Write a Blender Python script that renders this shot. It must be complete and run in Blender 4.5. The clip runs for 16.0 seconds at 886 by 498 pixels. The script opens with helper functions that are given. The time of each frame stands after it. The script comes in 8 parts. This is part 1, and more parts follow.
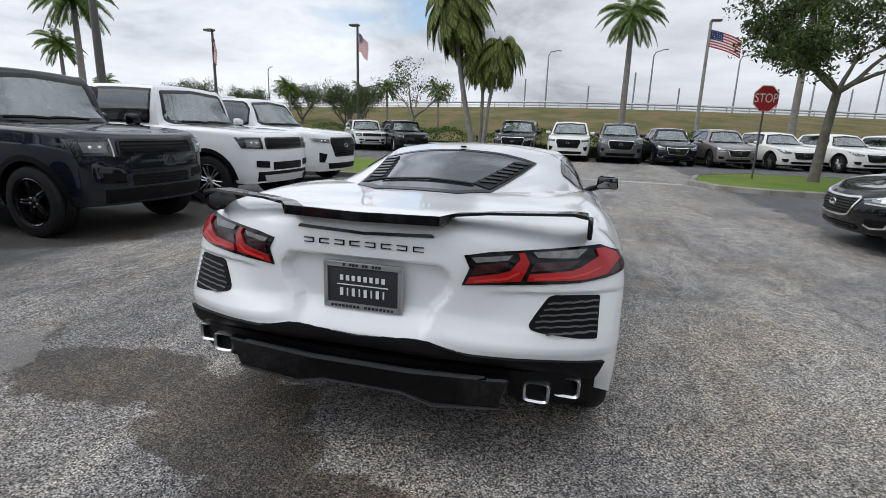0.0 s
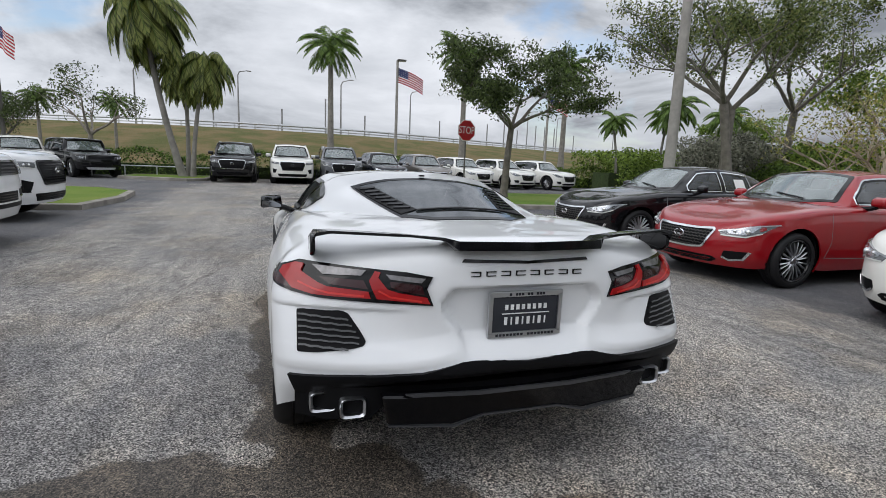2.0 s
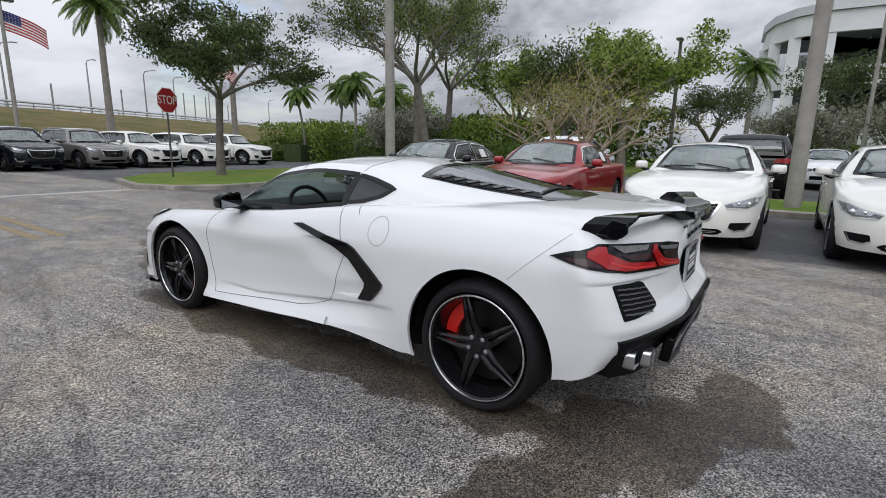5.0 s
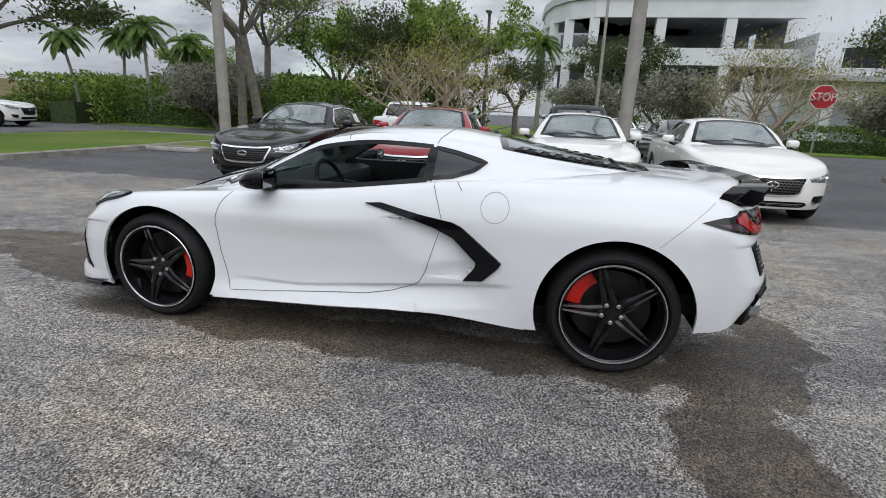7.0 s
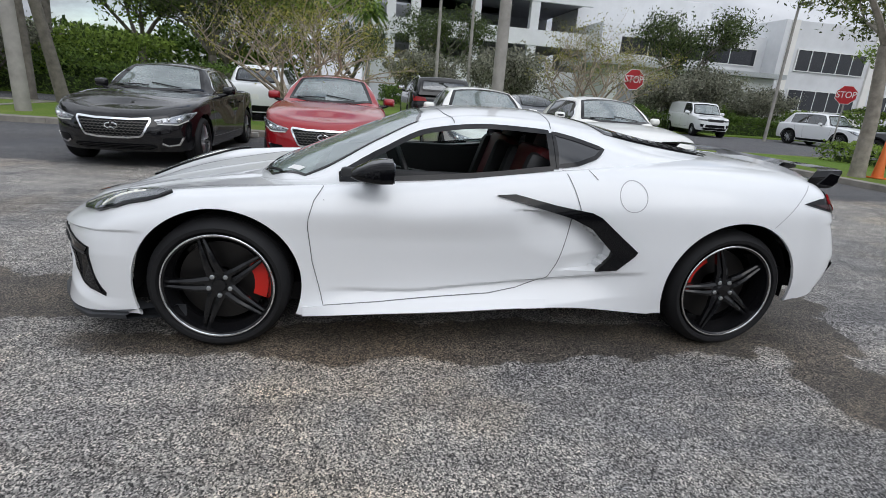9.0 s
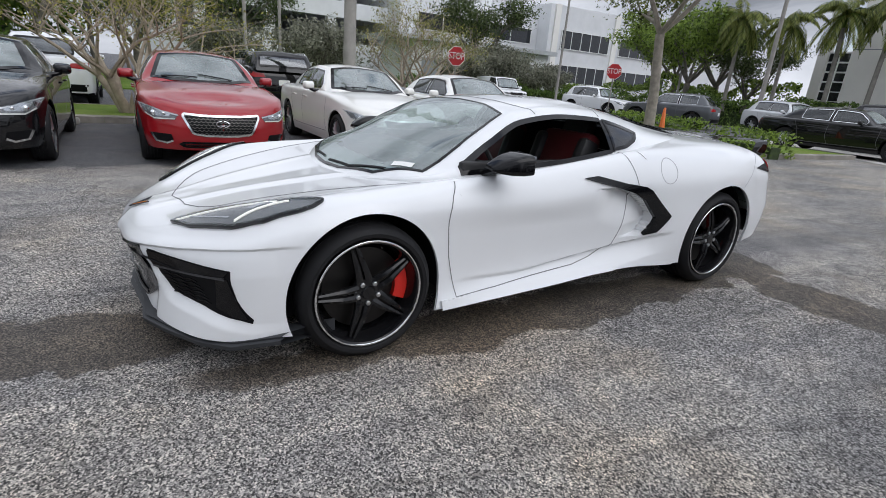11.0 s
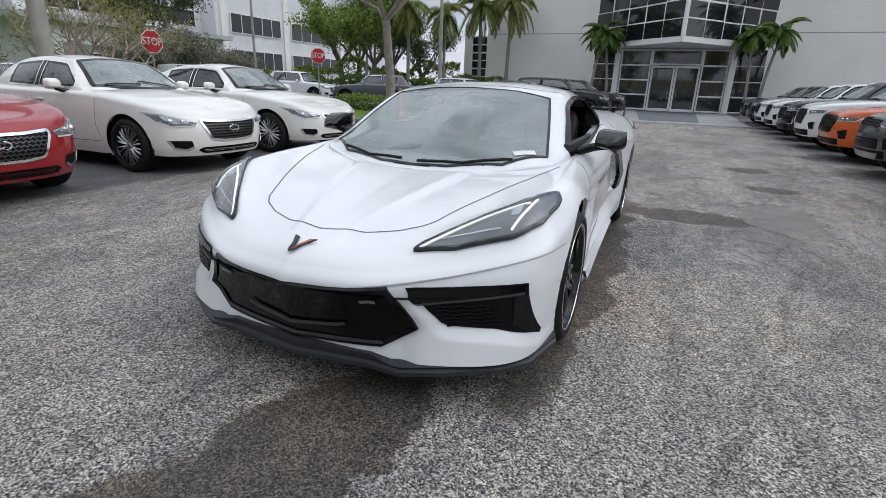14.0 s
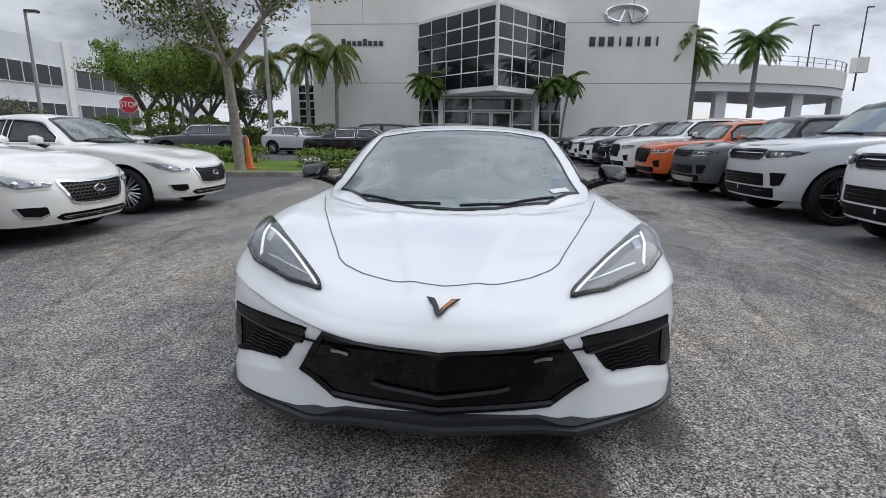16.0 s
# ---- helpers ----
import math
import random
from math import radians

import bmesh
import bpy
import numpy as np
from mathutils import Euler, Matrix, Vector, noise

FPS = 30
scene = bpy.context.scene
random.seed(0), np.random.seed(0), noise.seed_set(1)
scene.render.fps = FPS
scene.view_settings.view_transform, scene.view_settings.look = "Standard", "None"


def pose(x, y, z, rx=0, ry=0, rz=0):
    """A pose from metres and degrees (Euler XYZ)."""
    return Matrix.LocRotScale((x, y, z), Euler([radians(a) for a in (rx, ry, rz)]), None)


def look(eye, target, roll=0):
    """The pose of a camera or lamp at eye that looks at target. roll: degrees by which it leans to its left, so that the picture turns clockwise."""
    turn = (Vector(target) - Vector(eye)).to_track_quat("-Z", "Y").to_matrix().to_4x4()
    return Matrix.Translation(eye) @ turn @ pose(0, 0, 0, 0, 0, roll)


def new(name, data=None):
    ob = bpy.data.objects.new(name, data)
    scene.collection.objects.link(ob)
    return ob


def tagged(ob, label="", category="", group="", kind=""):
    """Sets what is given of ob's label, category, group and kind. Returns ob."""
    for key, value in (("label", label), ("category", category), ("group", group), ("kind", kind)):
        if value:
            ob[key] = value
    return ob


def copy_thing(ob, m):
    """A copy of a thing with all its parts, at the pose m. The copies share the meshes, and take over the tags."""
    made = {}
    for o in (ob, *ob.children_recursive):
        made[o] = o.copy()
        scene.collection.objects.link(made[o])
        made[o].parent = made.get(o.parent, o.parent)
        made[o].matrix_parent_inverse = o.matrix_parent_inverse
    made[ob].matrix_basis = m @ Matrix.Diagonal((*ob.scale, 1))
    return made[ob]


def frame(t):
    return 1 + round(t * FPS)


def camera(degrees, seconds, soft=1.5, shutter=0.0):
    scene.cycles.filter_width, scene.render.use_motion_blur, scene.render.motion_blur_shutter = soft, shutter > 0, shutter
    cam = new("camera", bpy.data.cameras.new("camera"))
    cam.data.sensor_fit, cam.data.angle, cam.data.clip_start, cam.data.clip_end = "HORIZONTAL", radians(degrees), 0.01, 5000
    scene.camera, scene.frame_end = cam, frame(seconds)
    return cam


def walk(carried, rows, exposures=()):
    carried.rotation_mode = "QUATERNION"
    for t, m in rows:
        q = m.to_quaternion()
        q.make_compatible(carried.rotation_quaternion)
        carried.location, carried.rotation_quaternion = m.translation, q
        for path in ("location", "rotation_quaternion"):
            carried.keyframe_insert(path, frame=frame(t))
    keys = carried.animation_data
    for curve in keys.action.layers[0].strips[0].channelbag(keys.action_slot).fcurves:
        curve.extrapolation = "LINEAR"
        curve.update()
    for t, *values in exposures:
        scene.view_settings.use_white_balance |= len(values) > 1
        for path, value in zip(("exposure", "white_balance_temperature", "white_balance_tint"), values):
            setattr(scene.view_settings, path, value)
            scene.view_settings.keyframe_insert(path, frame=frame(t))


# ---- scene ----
cam = camera(82.7, 16.0, soft=0.7)
PATH = [
    (0, (0.76, -3.821, 1.321), (0.249, -1.944, 0.859), 1.8),
    (0.5, (0.348, -3.869, 1.301), (0.124, -1.931, 0.86), 2.0),
    (1, (-0.08, -3.925, 1.294), (-0.004, -1.967, 0.891), 2.0),
    (1.5, (-0.507, -3.928, 1.293), (-0.13, -1.999, 0.922), 2.4),
    (2, (-0.929, -3.863, 1.307), (-0.297, -1.995, 0.97), 2.4),
    (2.5, (-1.356, -3.792, 1.325), (-0.506, -2.009, 1.016), 2.0),
    (3, (-1.726, -3.627, 1.328), (-0.69, -1.945, 1.019), 1.5),
    (3.5, (-2.124, -3.456, 1.334), (-0.916, -1.895, 1.01), 1.1),
    (4, (-2.432, -3.187, 1.312), (-1.063, -1.773, 0.956), 0.9),
    (4.5, (-2.729, -2.856, 1.316), (-1.211, -1.609, 0.94), 1.0),
    (5, (-2.967, -2.527, 1.333), (-1.341, -1.436, 0.923), 1.0),
    (5.2, (-3.024, -2.374, 1.333), (-1.363, -1.347, 0.9), 0.8),
    (7.3, (-3.529, -0.73, 1.327), (-1.621, -0.456, 0.794), 2.7),
    (7.5, (-3.514, -0.57, 1.311), (-1.6, -0.365, 0.769), 2.9),
    (8, (-3.435, -0.154, 1.311), (-1.517, -0.127, 0.745), 3.5),
    (8.5, (-3.399, 0.282, 1.318), (-1.493, 0.125, 0.735), 4.2),
    (9, (-3.316, 0.692, 1.305), (-1.434, 0.368, 0.71), 4.5),
    (9.5, (-3.26, 1.106, 1.304), (-1.416, 0.613, 0.707), 4.5),
    (9.7, (-3.245, 1.274, 1.312), (-1.423, 0.716, 0.706), 4.6),
    (11.8, (-2.567, 2.766, 1.265), (-1.141, 1.504, 0.654), 3.7),
    (12, (-2.474, 2.9, 1.258), (-1.093, 1.586, 0.655), 3.3),
    (12.5, (-2.238, 3.225, 1.254), (-0.989, 1.782, 0.655), 2.8),
    (13, (-1.924, 3.422, 1.246), (-0.814, 1.873, 0.637), 2.1),
    (13.5, (-1.605, 3.615, 1.238), (-0.665, 1.958, 0.631), 2.1),
    (14, (-1.261, 3.726, 1.197), (-0.509, 1.979, 0.579), 2.1),
    (14.5, (-0.919, 3.818, 1.192), (-0.361, 1.994, 0.59), 2.0),
    (15, (-0.597, 3.891, 1.201), (-0.213, 2.022, 0.603), 1.1),
    (15.5, (-0.308, 3.846, 1.184), (-0.064, 1.943, 0.619), 0.6),
    (16, (-0.116, 3.846, 1.152), (0.019, 1.899, 0.714), 0.5),
]
EXPOSURES = [(0.0, 0.38, 6480, 10), (1.0, 0.39, 6500, 10), (2.5, 0.33, 6540, 11), (5.0, 0.31, 6540, 12), (8.0, 0.37, 6460, 10), (11.0, 0.36, 6400, 12), (13.0, 0.37, 6350, 12), (16.0, 0.25, 6340, 10)]
walk(cam, [(t, look(e, g, r)) for t, e, g, r in PATH], EXPOSURES)

# ---- world, sun, exposure ----
SUN_EL, SUN_AZ = radians(42), radians(252)
world = bpy.data.worlds.new("overcast_sky")
scene.world = world
world.use_nodes = True
wt = world.node_tree
wt.nodes.clear()


def wnode(kind, **kw):
    n = wt.nodes.new(kind)
    for k, v in kw.items():
        n.inputs[k].default_value = v
    return n


sky = wt.nodes.new("ShaderNodeTexSky")
sky.sky_type, sky.sun_disc, sky.sun_elevation, sky.sun_rotation = "NISHITA", False, SUN_EL, SUN_AZ
sky.air_density, sky.dust_density = 1.0, 2.0
coord = wt.nodes.new("ShaderNodeTexCoord")
stretch = wt.nodes.new("ShaderNodeMapping")
stretch.inputs["Scale"].default_value = (1.0, 1.0, 2.6)
stretch.inputs["Location"].default_value = (1.972, 3.643, -0.824)
wt.links.new(coord.outputs["Generated"], stretch.inputs["Vector"])
cloud_n = wnode("ShaderNodeTexNoise", Scale=2.3, Detail=8.0, Roughness=0.55, Distortion=0.25)
cloud_d = wnode("ShaderNodeTexNoise", Scale=1.9, Detail=9.0, Roughness=0.58, Distortion=0.35)
wt.links.new(stretch.outputs["Vector"], cloud_n.inputs["Vector"])
wt.links.new(stretch.outputs["Vector"], cloud_d.inputs["Vector"])
cover = wt.nodes.new("ShaderNodeValToRGB")
cover.color_ramp.elements[0].position, cover.color_ramp.elements[1].position = 0.30, 0.40
shade = wt.nodes.new("ShaderNodeValToRGB")
shade.color_ramp.elements[0].position, shade.color_ramp.elements[1].position = 0.36, 0.62
shade.color_ramp.elements[0].color = (0.17, 0.185, 0.21, 1)
shade.color_ramp.elements[1].color = (0.58, 0.605, 0.65, 1)
middle = shade.color_ramp.elements.new(0.49)
middle.color = (0.42, 0.445, 0.485, 1)
wt.links.new(cloud_n.outputs["Fac"], cover.inputs["Fac"])
wt.links.new(cloud_d.outputs["Fac"], shade.inputs["Fac"])
# the cloud is brighter round the hidden sun
toward = wt.nodes.new("ShaderNodeVectorMath")
toward.operation = "DOT_PRODUCT"
toward.inputs[1].default_value = (math.sin(SUN_AZ) * math.cos(SUN_EL), math.cos(SUN_AZ) * math.cos(SUN_EL), math.sin(SUN_EL))
wt.links.new(coord.outputs["Generated"], toward.inputs[0])
halo = wt.nodes.new("ShaderNodeMapRange")
halo.inputs["From Min"].default_value, halo.inputs["From Max"].default_value = -0.2, 1.0
halo.inputs["To Min"].default_value, halo.inputs["To Max"].default_value = 1.06, 1.48
wt.links.new(toward.outputs["Value"], halo.inputs["Value"])
lit = wt.nodes.new("ShaderNodeVectorMath")
lit.operation = "SCALE"
wt.links.new(shade.outputs["Color"], lit.inputs[0])
# an overcast sky is brighter overhead than at the horizon
up = wt.nodes.new("ShaderNodeSeparateXYZ")
wt.links.new(coord.outputs["Generated"], up.inputs["Vector"])
zenith = wt.nodes.new("ShaderNodeMapRange")
zenith.inputs["To Min"].default_value, zenith.inputs["To Max"].default_value = 0.80, 1.40
wt.links.new(up.outputs["Z"], zenith.inputs["Value"])
glow = wt.nodes.new("ShaderNodeMath")
glow.operation = "MULTIPLY"
wt.links.new(halo.outputs["Result"], glow.inputs[0])
wt.links.new(zenith.outputs["Result"], glow.inputs[1])
wt.links.new(glow.outputs["Value"], lit.inputs["Scale"])
blue = wt.nodes.new("ShaderNodeVectorMath")
blue.operation = "SCALE"
blue.inputs["Scale"].default_value = 0.12
wt.links.new(sky.outputs["Color"], blue.inputs[0])
mixc = wt.nodes.new("ShaderNodeMix")
mixc.data_type = "RGBA"
wt.links.new(cover.outputs["Color"], mixc.inputs["Factor"])
wt.links.new(blue.outputs["Vector"], mixc.inputs["A"])
wt.links.new(lit.outputs["Vector"], mixc.inputs["B"])
bg = wnode("ShaderNodeBackground", Strength=1.2)
wt.links.new(mixc.outputs["Result"], bg.inputs["Color"])
wout = wt.nodes.new("ShaderNodeOutputWorld")
wt.links.new(bg.outputs["Background"], wout.inputs["Surface"])

sun_lamp = bpy.data.lights.new("sun", "SUN")
sun_lamp.energy, sun_lamp.angle, sun_lamp.color = 0.5, radians(45), (1.0, 0.985, 0.96)
sun_ob = new("sun", sun_lamp)
# the sky's sun_rotation turns clockwise from +y seen from above
sun_dir = Vector((math.sin(SUN_AZ) * math.cos(SUN_EL), math.cos(SUN_AZ) * math.cos(SUN_EL), math.sin(SUN_EL)))
sun_ob.matrix_world = look(sun_dir * 60, (0, 0, 0))

# ---- materials ----
def base_mat(name):
    m = bpy.data.materials.new(name)
    m.use_nodes = True
    nt = m.node_tree
    return m, nt, nt.nodes["Principled BSDF"]


def ramp(nt, fac, stops):
    r = nt.nodes.new("ShaderNodeValToRGB")
    el = r.color_ramp.elements
    while len(el) < len(stops):
        el.new(0.5)
    for e, (p, c) in zip(el, stops):
        e.position, e.color = p, (*c, 1)
    nt.links.new(fac, r.inputs["Fac"])
    return r.outputs["Color"]


def tex(nt, kind, scale, detail=4.0, rough=0.5, space="Object", stretch=None, distortion=0.0):
    tc = nt.nodes.new("ShaderNodeTexCoord")
    src = tc.outputs[space]
    if stretch:
        mp = nt.nodes.new("ShaderNodeMapping")
        mp.inputs["Scale"].default_value = stretch
        nt.links.new(src, mp.inputs["Vector"])
        src = mp.outputs["Vector"]
    if kind == "noise":
        n = nt.nodes.new("ShaderNodeTexNoise")
        n.inputs["Scale"].default_value, n.inputs["Detail"].default_value = scale, detail
        n.inputs["Roughness"].default_value, n.inputs["Distortion"].default_value = rough, distortion
        out = n.outputs["Fac"]
    else:
        n = nt.nodes.new("ShaderNodeTexVoronoi")
        n.inputs["Scale"].default_value = scale
        out = n.outputs["Distance"]
    nt.links.new(src, n.inputs["Vector"])
    return out


def bump(nt, bsdf, height, strength, distance):
    b = nt.nodes.new("ShaderNodeBump")
    b.inputs["Strength"].default_value, b.inputs["Distance"].default_value = strength, distance
    nt.links.new(height, b.inputs["Height"])
    nt.links.new(b.outputs["Normal"], bsdf.inputs["Normal"])


def mix(nt, fac, a, b, mode="MIX"):
    x = nt.nodes.new("ShaderNodeMix")
    x.data_type, x.blend_type = "RGBA", mode
    for sock, v in (("Factor", fac), ("A", a), ("B", b)):
        if hasattr(v, "links"):
            nt.links.new(v, x.inputs[sock])
        elif sock == "Factor":
            x.inputs["Factor"].default_value = v
        else:
            x.inputs[sock].default_value = (*v, 1)
    return x.outputs["Result"]


def maths(nt, op, a, b=0.0, clamp=False):
    n = nt.nodes.new("ShaderNodeMath")
    n.operation, n.use_clamp = op, clamp
    for i, v in enumerate((a, b)):
        if hasattr(v, "links"):
            nt.links.new(v, n.inputs[i])
        else:
            n.inputs[i].default_value = v
    return n.outputs[0]


def paint(name, color, metal=0.0, flake=0.03, rough=0.32, coat=1.0):
    """Car lacquer: a coloured coat under clear gloss, with faint dust."""
    m, nt, b = base_mat(name)
    n = tex(nt, "noise", 3.0, 5.0, 0.6)
    hi = tuple(min(1.0, c * (1 + flake)) for c in color)
    lo = tuple(c * (1 - flake) for c in color)
    nt.links.new(ramp(nt, n, [(0.3, lo), (0.7, hi)]), b.inputs["Base Color"])
    b.inputs["Metallic"].default_value = metal
    b.inputs["Roughness"].default_value = rough
    b.inputs["Coat Weight"].default_value = coat
    b.inputs["Specular IOR Level"].default_value = 0.25
    if max(color) < 0.03:
        b.inputs["Specular IOR Level"].default_value = 0.05
        b.inputs["Coat Weight"].default_value = 1.0
        b.inputs["Coat IOR"].default_value = 1.5
    haze = ramp(nt, tex(nt, "noise", 9.0, 6.0, 0.65), [(0.35, (0.012, 0.012, 0.012)), (0.75, (0.045, 0.045, 0.045))])
    nt.links.new(haze, b.inputs["Coat Roughness"])
    return m


def plain(name, color, rough=0.5, metal=0.0, var=0.12, scale=6.0, bumpy=0.0, bscale=60.0, spec=0.5, bdist=0.003):
    """One colour with grain and soft stains."""
    m, nt, b = base_mat(name)
    n = tex(nt, "noise", scale, 6.0, 0.6)
    hi = tuple(min(1.0, c * (1 + var)) for c in color)
    lo = tuple(c * (1 - var) for c in color)
    nt.links.new(ramp(nt, n, [(0.3, lo), (0.7, hi)]), b.inputs["Base Color"])
    b.inputs["Roughness"].default_value, b.inputs["Metallic"].default_value = rough, metal
    b.inputs["Specular IOR Level"].default_value = spec
    if bumpy:
        bump(nt, b, tex(nt, "noise", bscale, 4.0, 0.6), bumpy, bdist)
    return m


def tinted(name, tint, clear=0.35, ior=1.8, haze=0.05):
    """Tinted car glass: see-through with a mirror-like skin and a painted pale sky sheen."""
    m, nt, b = base_mat(name)
    nt.nodes.remove(b)
    tr = nt.nodes.new("ShaderNodeBsdfTransparent")
    tr.inputs["Color"].default_value = (*[c * clear for c in tint], 1)
    gl = nt.nodes.new("ShaderNodeBsdfGlossy")
    gl.inputs["Roughness"].default_value = 0.02
    gl.inputs["Color"].default_value = (0.95, 0.97, 1.0, 1)
    lw = nt.nodes.new("ShaderNodeLayerWeight")
    lw.inputs["Blend"].default_value = 0.5
    f0 = ((ior - 1) / (ior + 1)) ** 2
    gloss = maths(nt, "ADD", maths(nt, "MULTIPLY", maths(nt, "POWER", lw.outputs["Facing"], 4.0), 1 - f0), f0)
    mx = nt.nodes.new("ShaderNodeMixShader")
    nt.links.new(gloss, mx.inputs["Fac"])
    nt.links.new(tr.outputs["BSDF"], mx.inputs[1])
    nt.links.new(gl.outputs["BSDF"], mx.inputs[2])
    # diffuse grey-green layer that imitates the bright sky mirrored in the glass
    sky_sheen = nt.nodes.new("ShaderNodeBsdfDiffuse")
    sky_sheen.inputs["Color"].default_value = (0.54, 0.64, 0.61, 1)
    veil = nt.nodes.new("ShaderNodeMixShader")
    nt.links.new(ramp(nt, tex(nt, "noise", 5.0, 6.0, 0.6), [(0.35, (haze * 0.6,) * 3), (0.7, (haze * 1.4,) * 3)]), veil.inputs["Fac"])
    nt.links.new(mx.outputs["Shader"], veil.inputs[1])
    nt.links.new(sky_sheen.outputs["BSDF"], veil.inputs[2])
    nt.links.new(veil.outputs["Shader"], nt.nodes["Material Output"].inputs["Surface"])
    return m


WHITE = paint("arctic_white_lacquer", (0.775, 0.785, 0.795), flake=0.008, rough=0.38)
PEARL = paint("pearl_white_lacquer", (0.80, 0.79, 0.745), flake=0.02)
BLACK = paint("black_lacquer", (0.006, 0.006, 0.007), flake=0.1)
SILVER = paint("silver_lacquer", (0.60, 0.61, 0.63), metal=0.2, flake=0.03)
GREY = paint("graphite_lacquer", (0.10, 0.105, 0.115), metal=0.5, flake=0.08)
DEEP = paint("midnight_lacquer", (0.006, 0.008, 0.014), flake=0.1)
RED = paint("deep_red_lacquer", (0.30, 0.004, 0.009), metal=0.12, flake=0.06)
ORANGE = paint("orange_lacquer", (0.62, 0.11, 0.02), flake=0.04)
BRONZE = paint("bronze_lacquer", (0.20, 0.185, 0.17), metal=0.5, flake=0.05)
GLOSS_BLACK = plain("gloss_black_plastic", (0.004, 0.004, 0.005), 0.08, var=0.1, spec=0.32)
MATT_BLACK = plain("textured_black_plastic", (0.006, 0.006, 0.007), 0.5, spec=0.12, bumpy=0.2, bscale=300, bdist=0.0005)
SPLITTER_GREY = plain("dark_grey_plastic", (0.030, 0.032, 0.036), 0.5, bumpy=0.15, bscale=200, bdist=0.0005)
RUBBER = plain("tyre_rubber", (0.013, 0.013, 0.014), 0.6, spec=0.22, bumpy=0.3, bscale=150, bdist=0.001)
CHROME = plain("chrome", (0.78, 0.79, 0.80), 0.12, 1.0, var=0.03)
MIRROR = plain("mirror_glass", (0.22, 0.23, 0.25), 0.04, 1.0, var=0.03)
ALLOY = plain("machined_alloy", (0.55, 0.56, 0.58), 0.28, 1.0, var=0.05)
DARK_ALLOY = plain("black_wheel_enamel", (0.008, 0.008, 0.009), 0.10, 0.0, var=0.1, spec=0.42)
DISC = plain("brake_disc_steel", (0.13, 0.125, 0.12), 0.4, 1.0)
WORN_DISC = plain("dark_brake_disc", (0.05, 0.048, 0.047), 0.45, 1.0)
SATIN_BLACK = plain("satin_black_trim", (0.045, 0.046, 0.05), 0.3, var=0.1)
# grey that imitates the sky's glints along the black vent slats
VENT_GLINT = plain("vent_bar_glint_grey", (0.085, 0.087, 0.09), 0.25, var=0.15)
LAMP_SMOKED = plain("smoked_grey_lamp_bowl", (0.15, 0.155, 0.165), 0.25, 0.3, var=0.12, scale=3)
TAIL_BRIGHT = plain("bright_red_light_bar", (0.60, 0.03, 0.025), 0.2, var=0.05)
CALIPER = plain("red_caliper_enamel", (0.65, 0.02, 0.012), 0.35)
GLASS_SCREEN = tinted("windscreen_glass", (0.80, 0.97, 0.92), 0.5, 2.3, 0.20)
GLASS_CLEAR = tinted("clear_door_glass", (0.9, 0.98, 0.96), 0.86, 1.4, 0.02)
GLASS_TINT = tinted("grey_side_glass", (0.85, 0.95, 0.95), 0.22, 1.7, 0.02)
GLASS_DARK = tinted("privacy_glass", (0.9, 0.95, 1.0), 0.12, 2.2, 0.02)
LENS = tinted("clear_lamp_lens", (1, 1, 1), 0.92, 1.5, 0.03)
LAMP_REFLECTOR = plain("lamp_reflector", (0.45, 0.47, 0.5), 0.18, 0.8, var=0.3, scale=25)
LAMP_WHITE = plain("white_light_guide", (0.75, 0.76, 0.72), 0.25)
TAIL_RED = plain("red_tail_lens", (0.34, 0.008, 0.01), 0.12, var=0.15)
TAIL_DARK = plain("smoked_red_tail_lens", (0.03, 0.006, 0.008), 0.1, var=0.2)
TAIL_CLEAR = plain("clear_reverse_lens", (0.20, 0.195, 0.20), 0.15, 0.4, var=0.3, scale=40)
AMBER = plain("amber_reflector", (0.55, 0.16, 0.02), 0.25)
LEATHER_RED = plain("red_leather", (0.10, 0.008, 0.010), 0.5, bumpy=0.2, bscale=120)
LEATHER_BLACK = plain("black_leather", (0.014, 0.014, 0.015), 0.55, bumpy=0.2, bscale=120)
CABIN = plain("dark_cabin_trim", (0.010, 0.010, 0.011), 0.7, spec=0.15)
BEIGE = plain("beige_leather", (0.33, 0.29, 0.24), 0.6)
PAPER = plain("white_paper", (0.78, 0.78, 0.76), 0.7, var=0.04)
PRINT = plain("dark_print", (0.02, 0.022, 0.03), 0.6)
PRINT_WHITE = plain("white_print", (0.78, 0.78, 0.78), 0.5)
SEAM = plain("rubber_panel_gap", (0.17, 0.17, 0.175), 0.9)
SEAM_PALE = plain("fuel_flap_gap", (0.42, 0.42, 0.43), 0.8)
QUARTER = plain("smoked_quarter_glass", (0.028, 0.030, 0.034), 0.12, var=0.1)


def glowing(name, color, strength):
    m, nt, b = base_mat(name)
    b.inputs["Base Color"].default_value = (*color, 1)
    b.inputs["Emission Color"].default_value = (*color, 1)
    b.inputs["Emission Strength"].default_value = strength
    return m


DAY_LAMP = glowing("lit_day_running_lamp", (1.0, 0.985, 0.90), 0.3)

# ---- modelling tools ----
from mathutils import geometry
from mathutils.bvhtree import BVHTree


def mesh_of(name, bm, material, angle=35):
    me = bpy.data.meshes.new(name)
    bm.to_mesh(me)
    bm.free()
    me.polygons.foreach_set("use_smooth", [True] * len(me.polygons))
    me.set_sharp_from_angle(angle=radians(angle))
    if material:
        me.materials.append(material)
    return me


def part(name, bm, material, parent=None, label="", angle=35):
    """One mesh object out of a bmesh, under a thing or a part."""
    ob = new(name, mesh_of(name, bm, material, angle))
    ob.parent = parent
    if label:
        tagged(ob, label)
    return ob


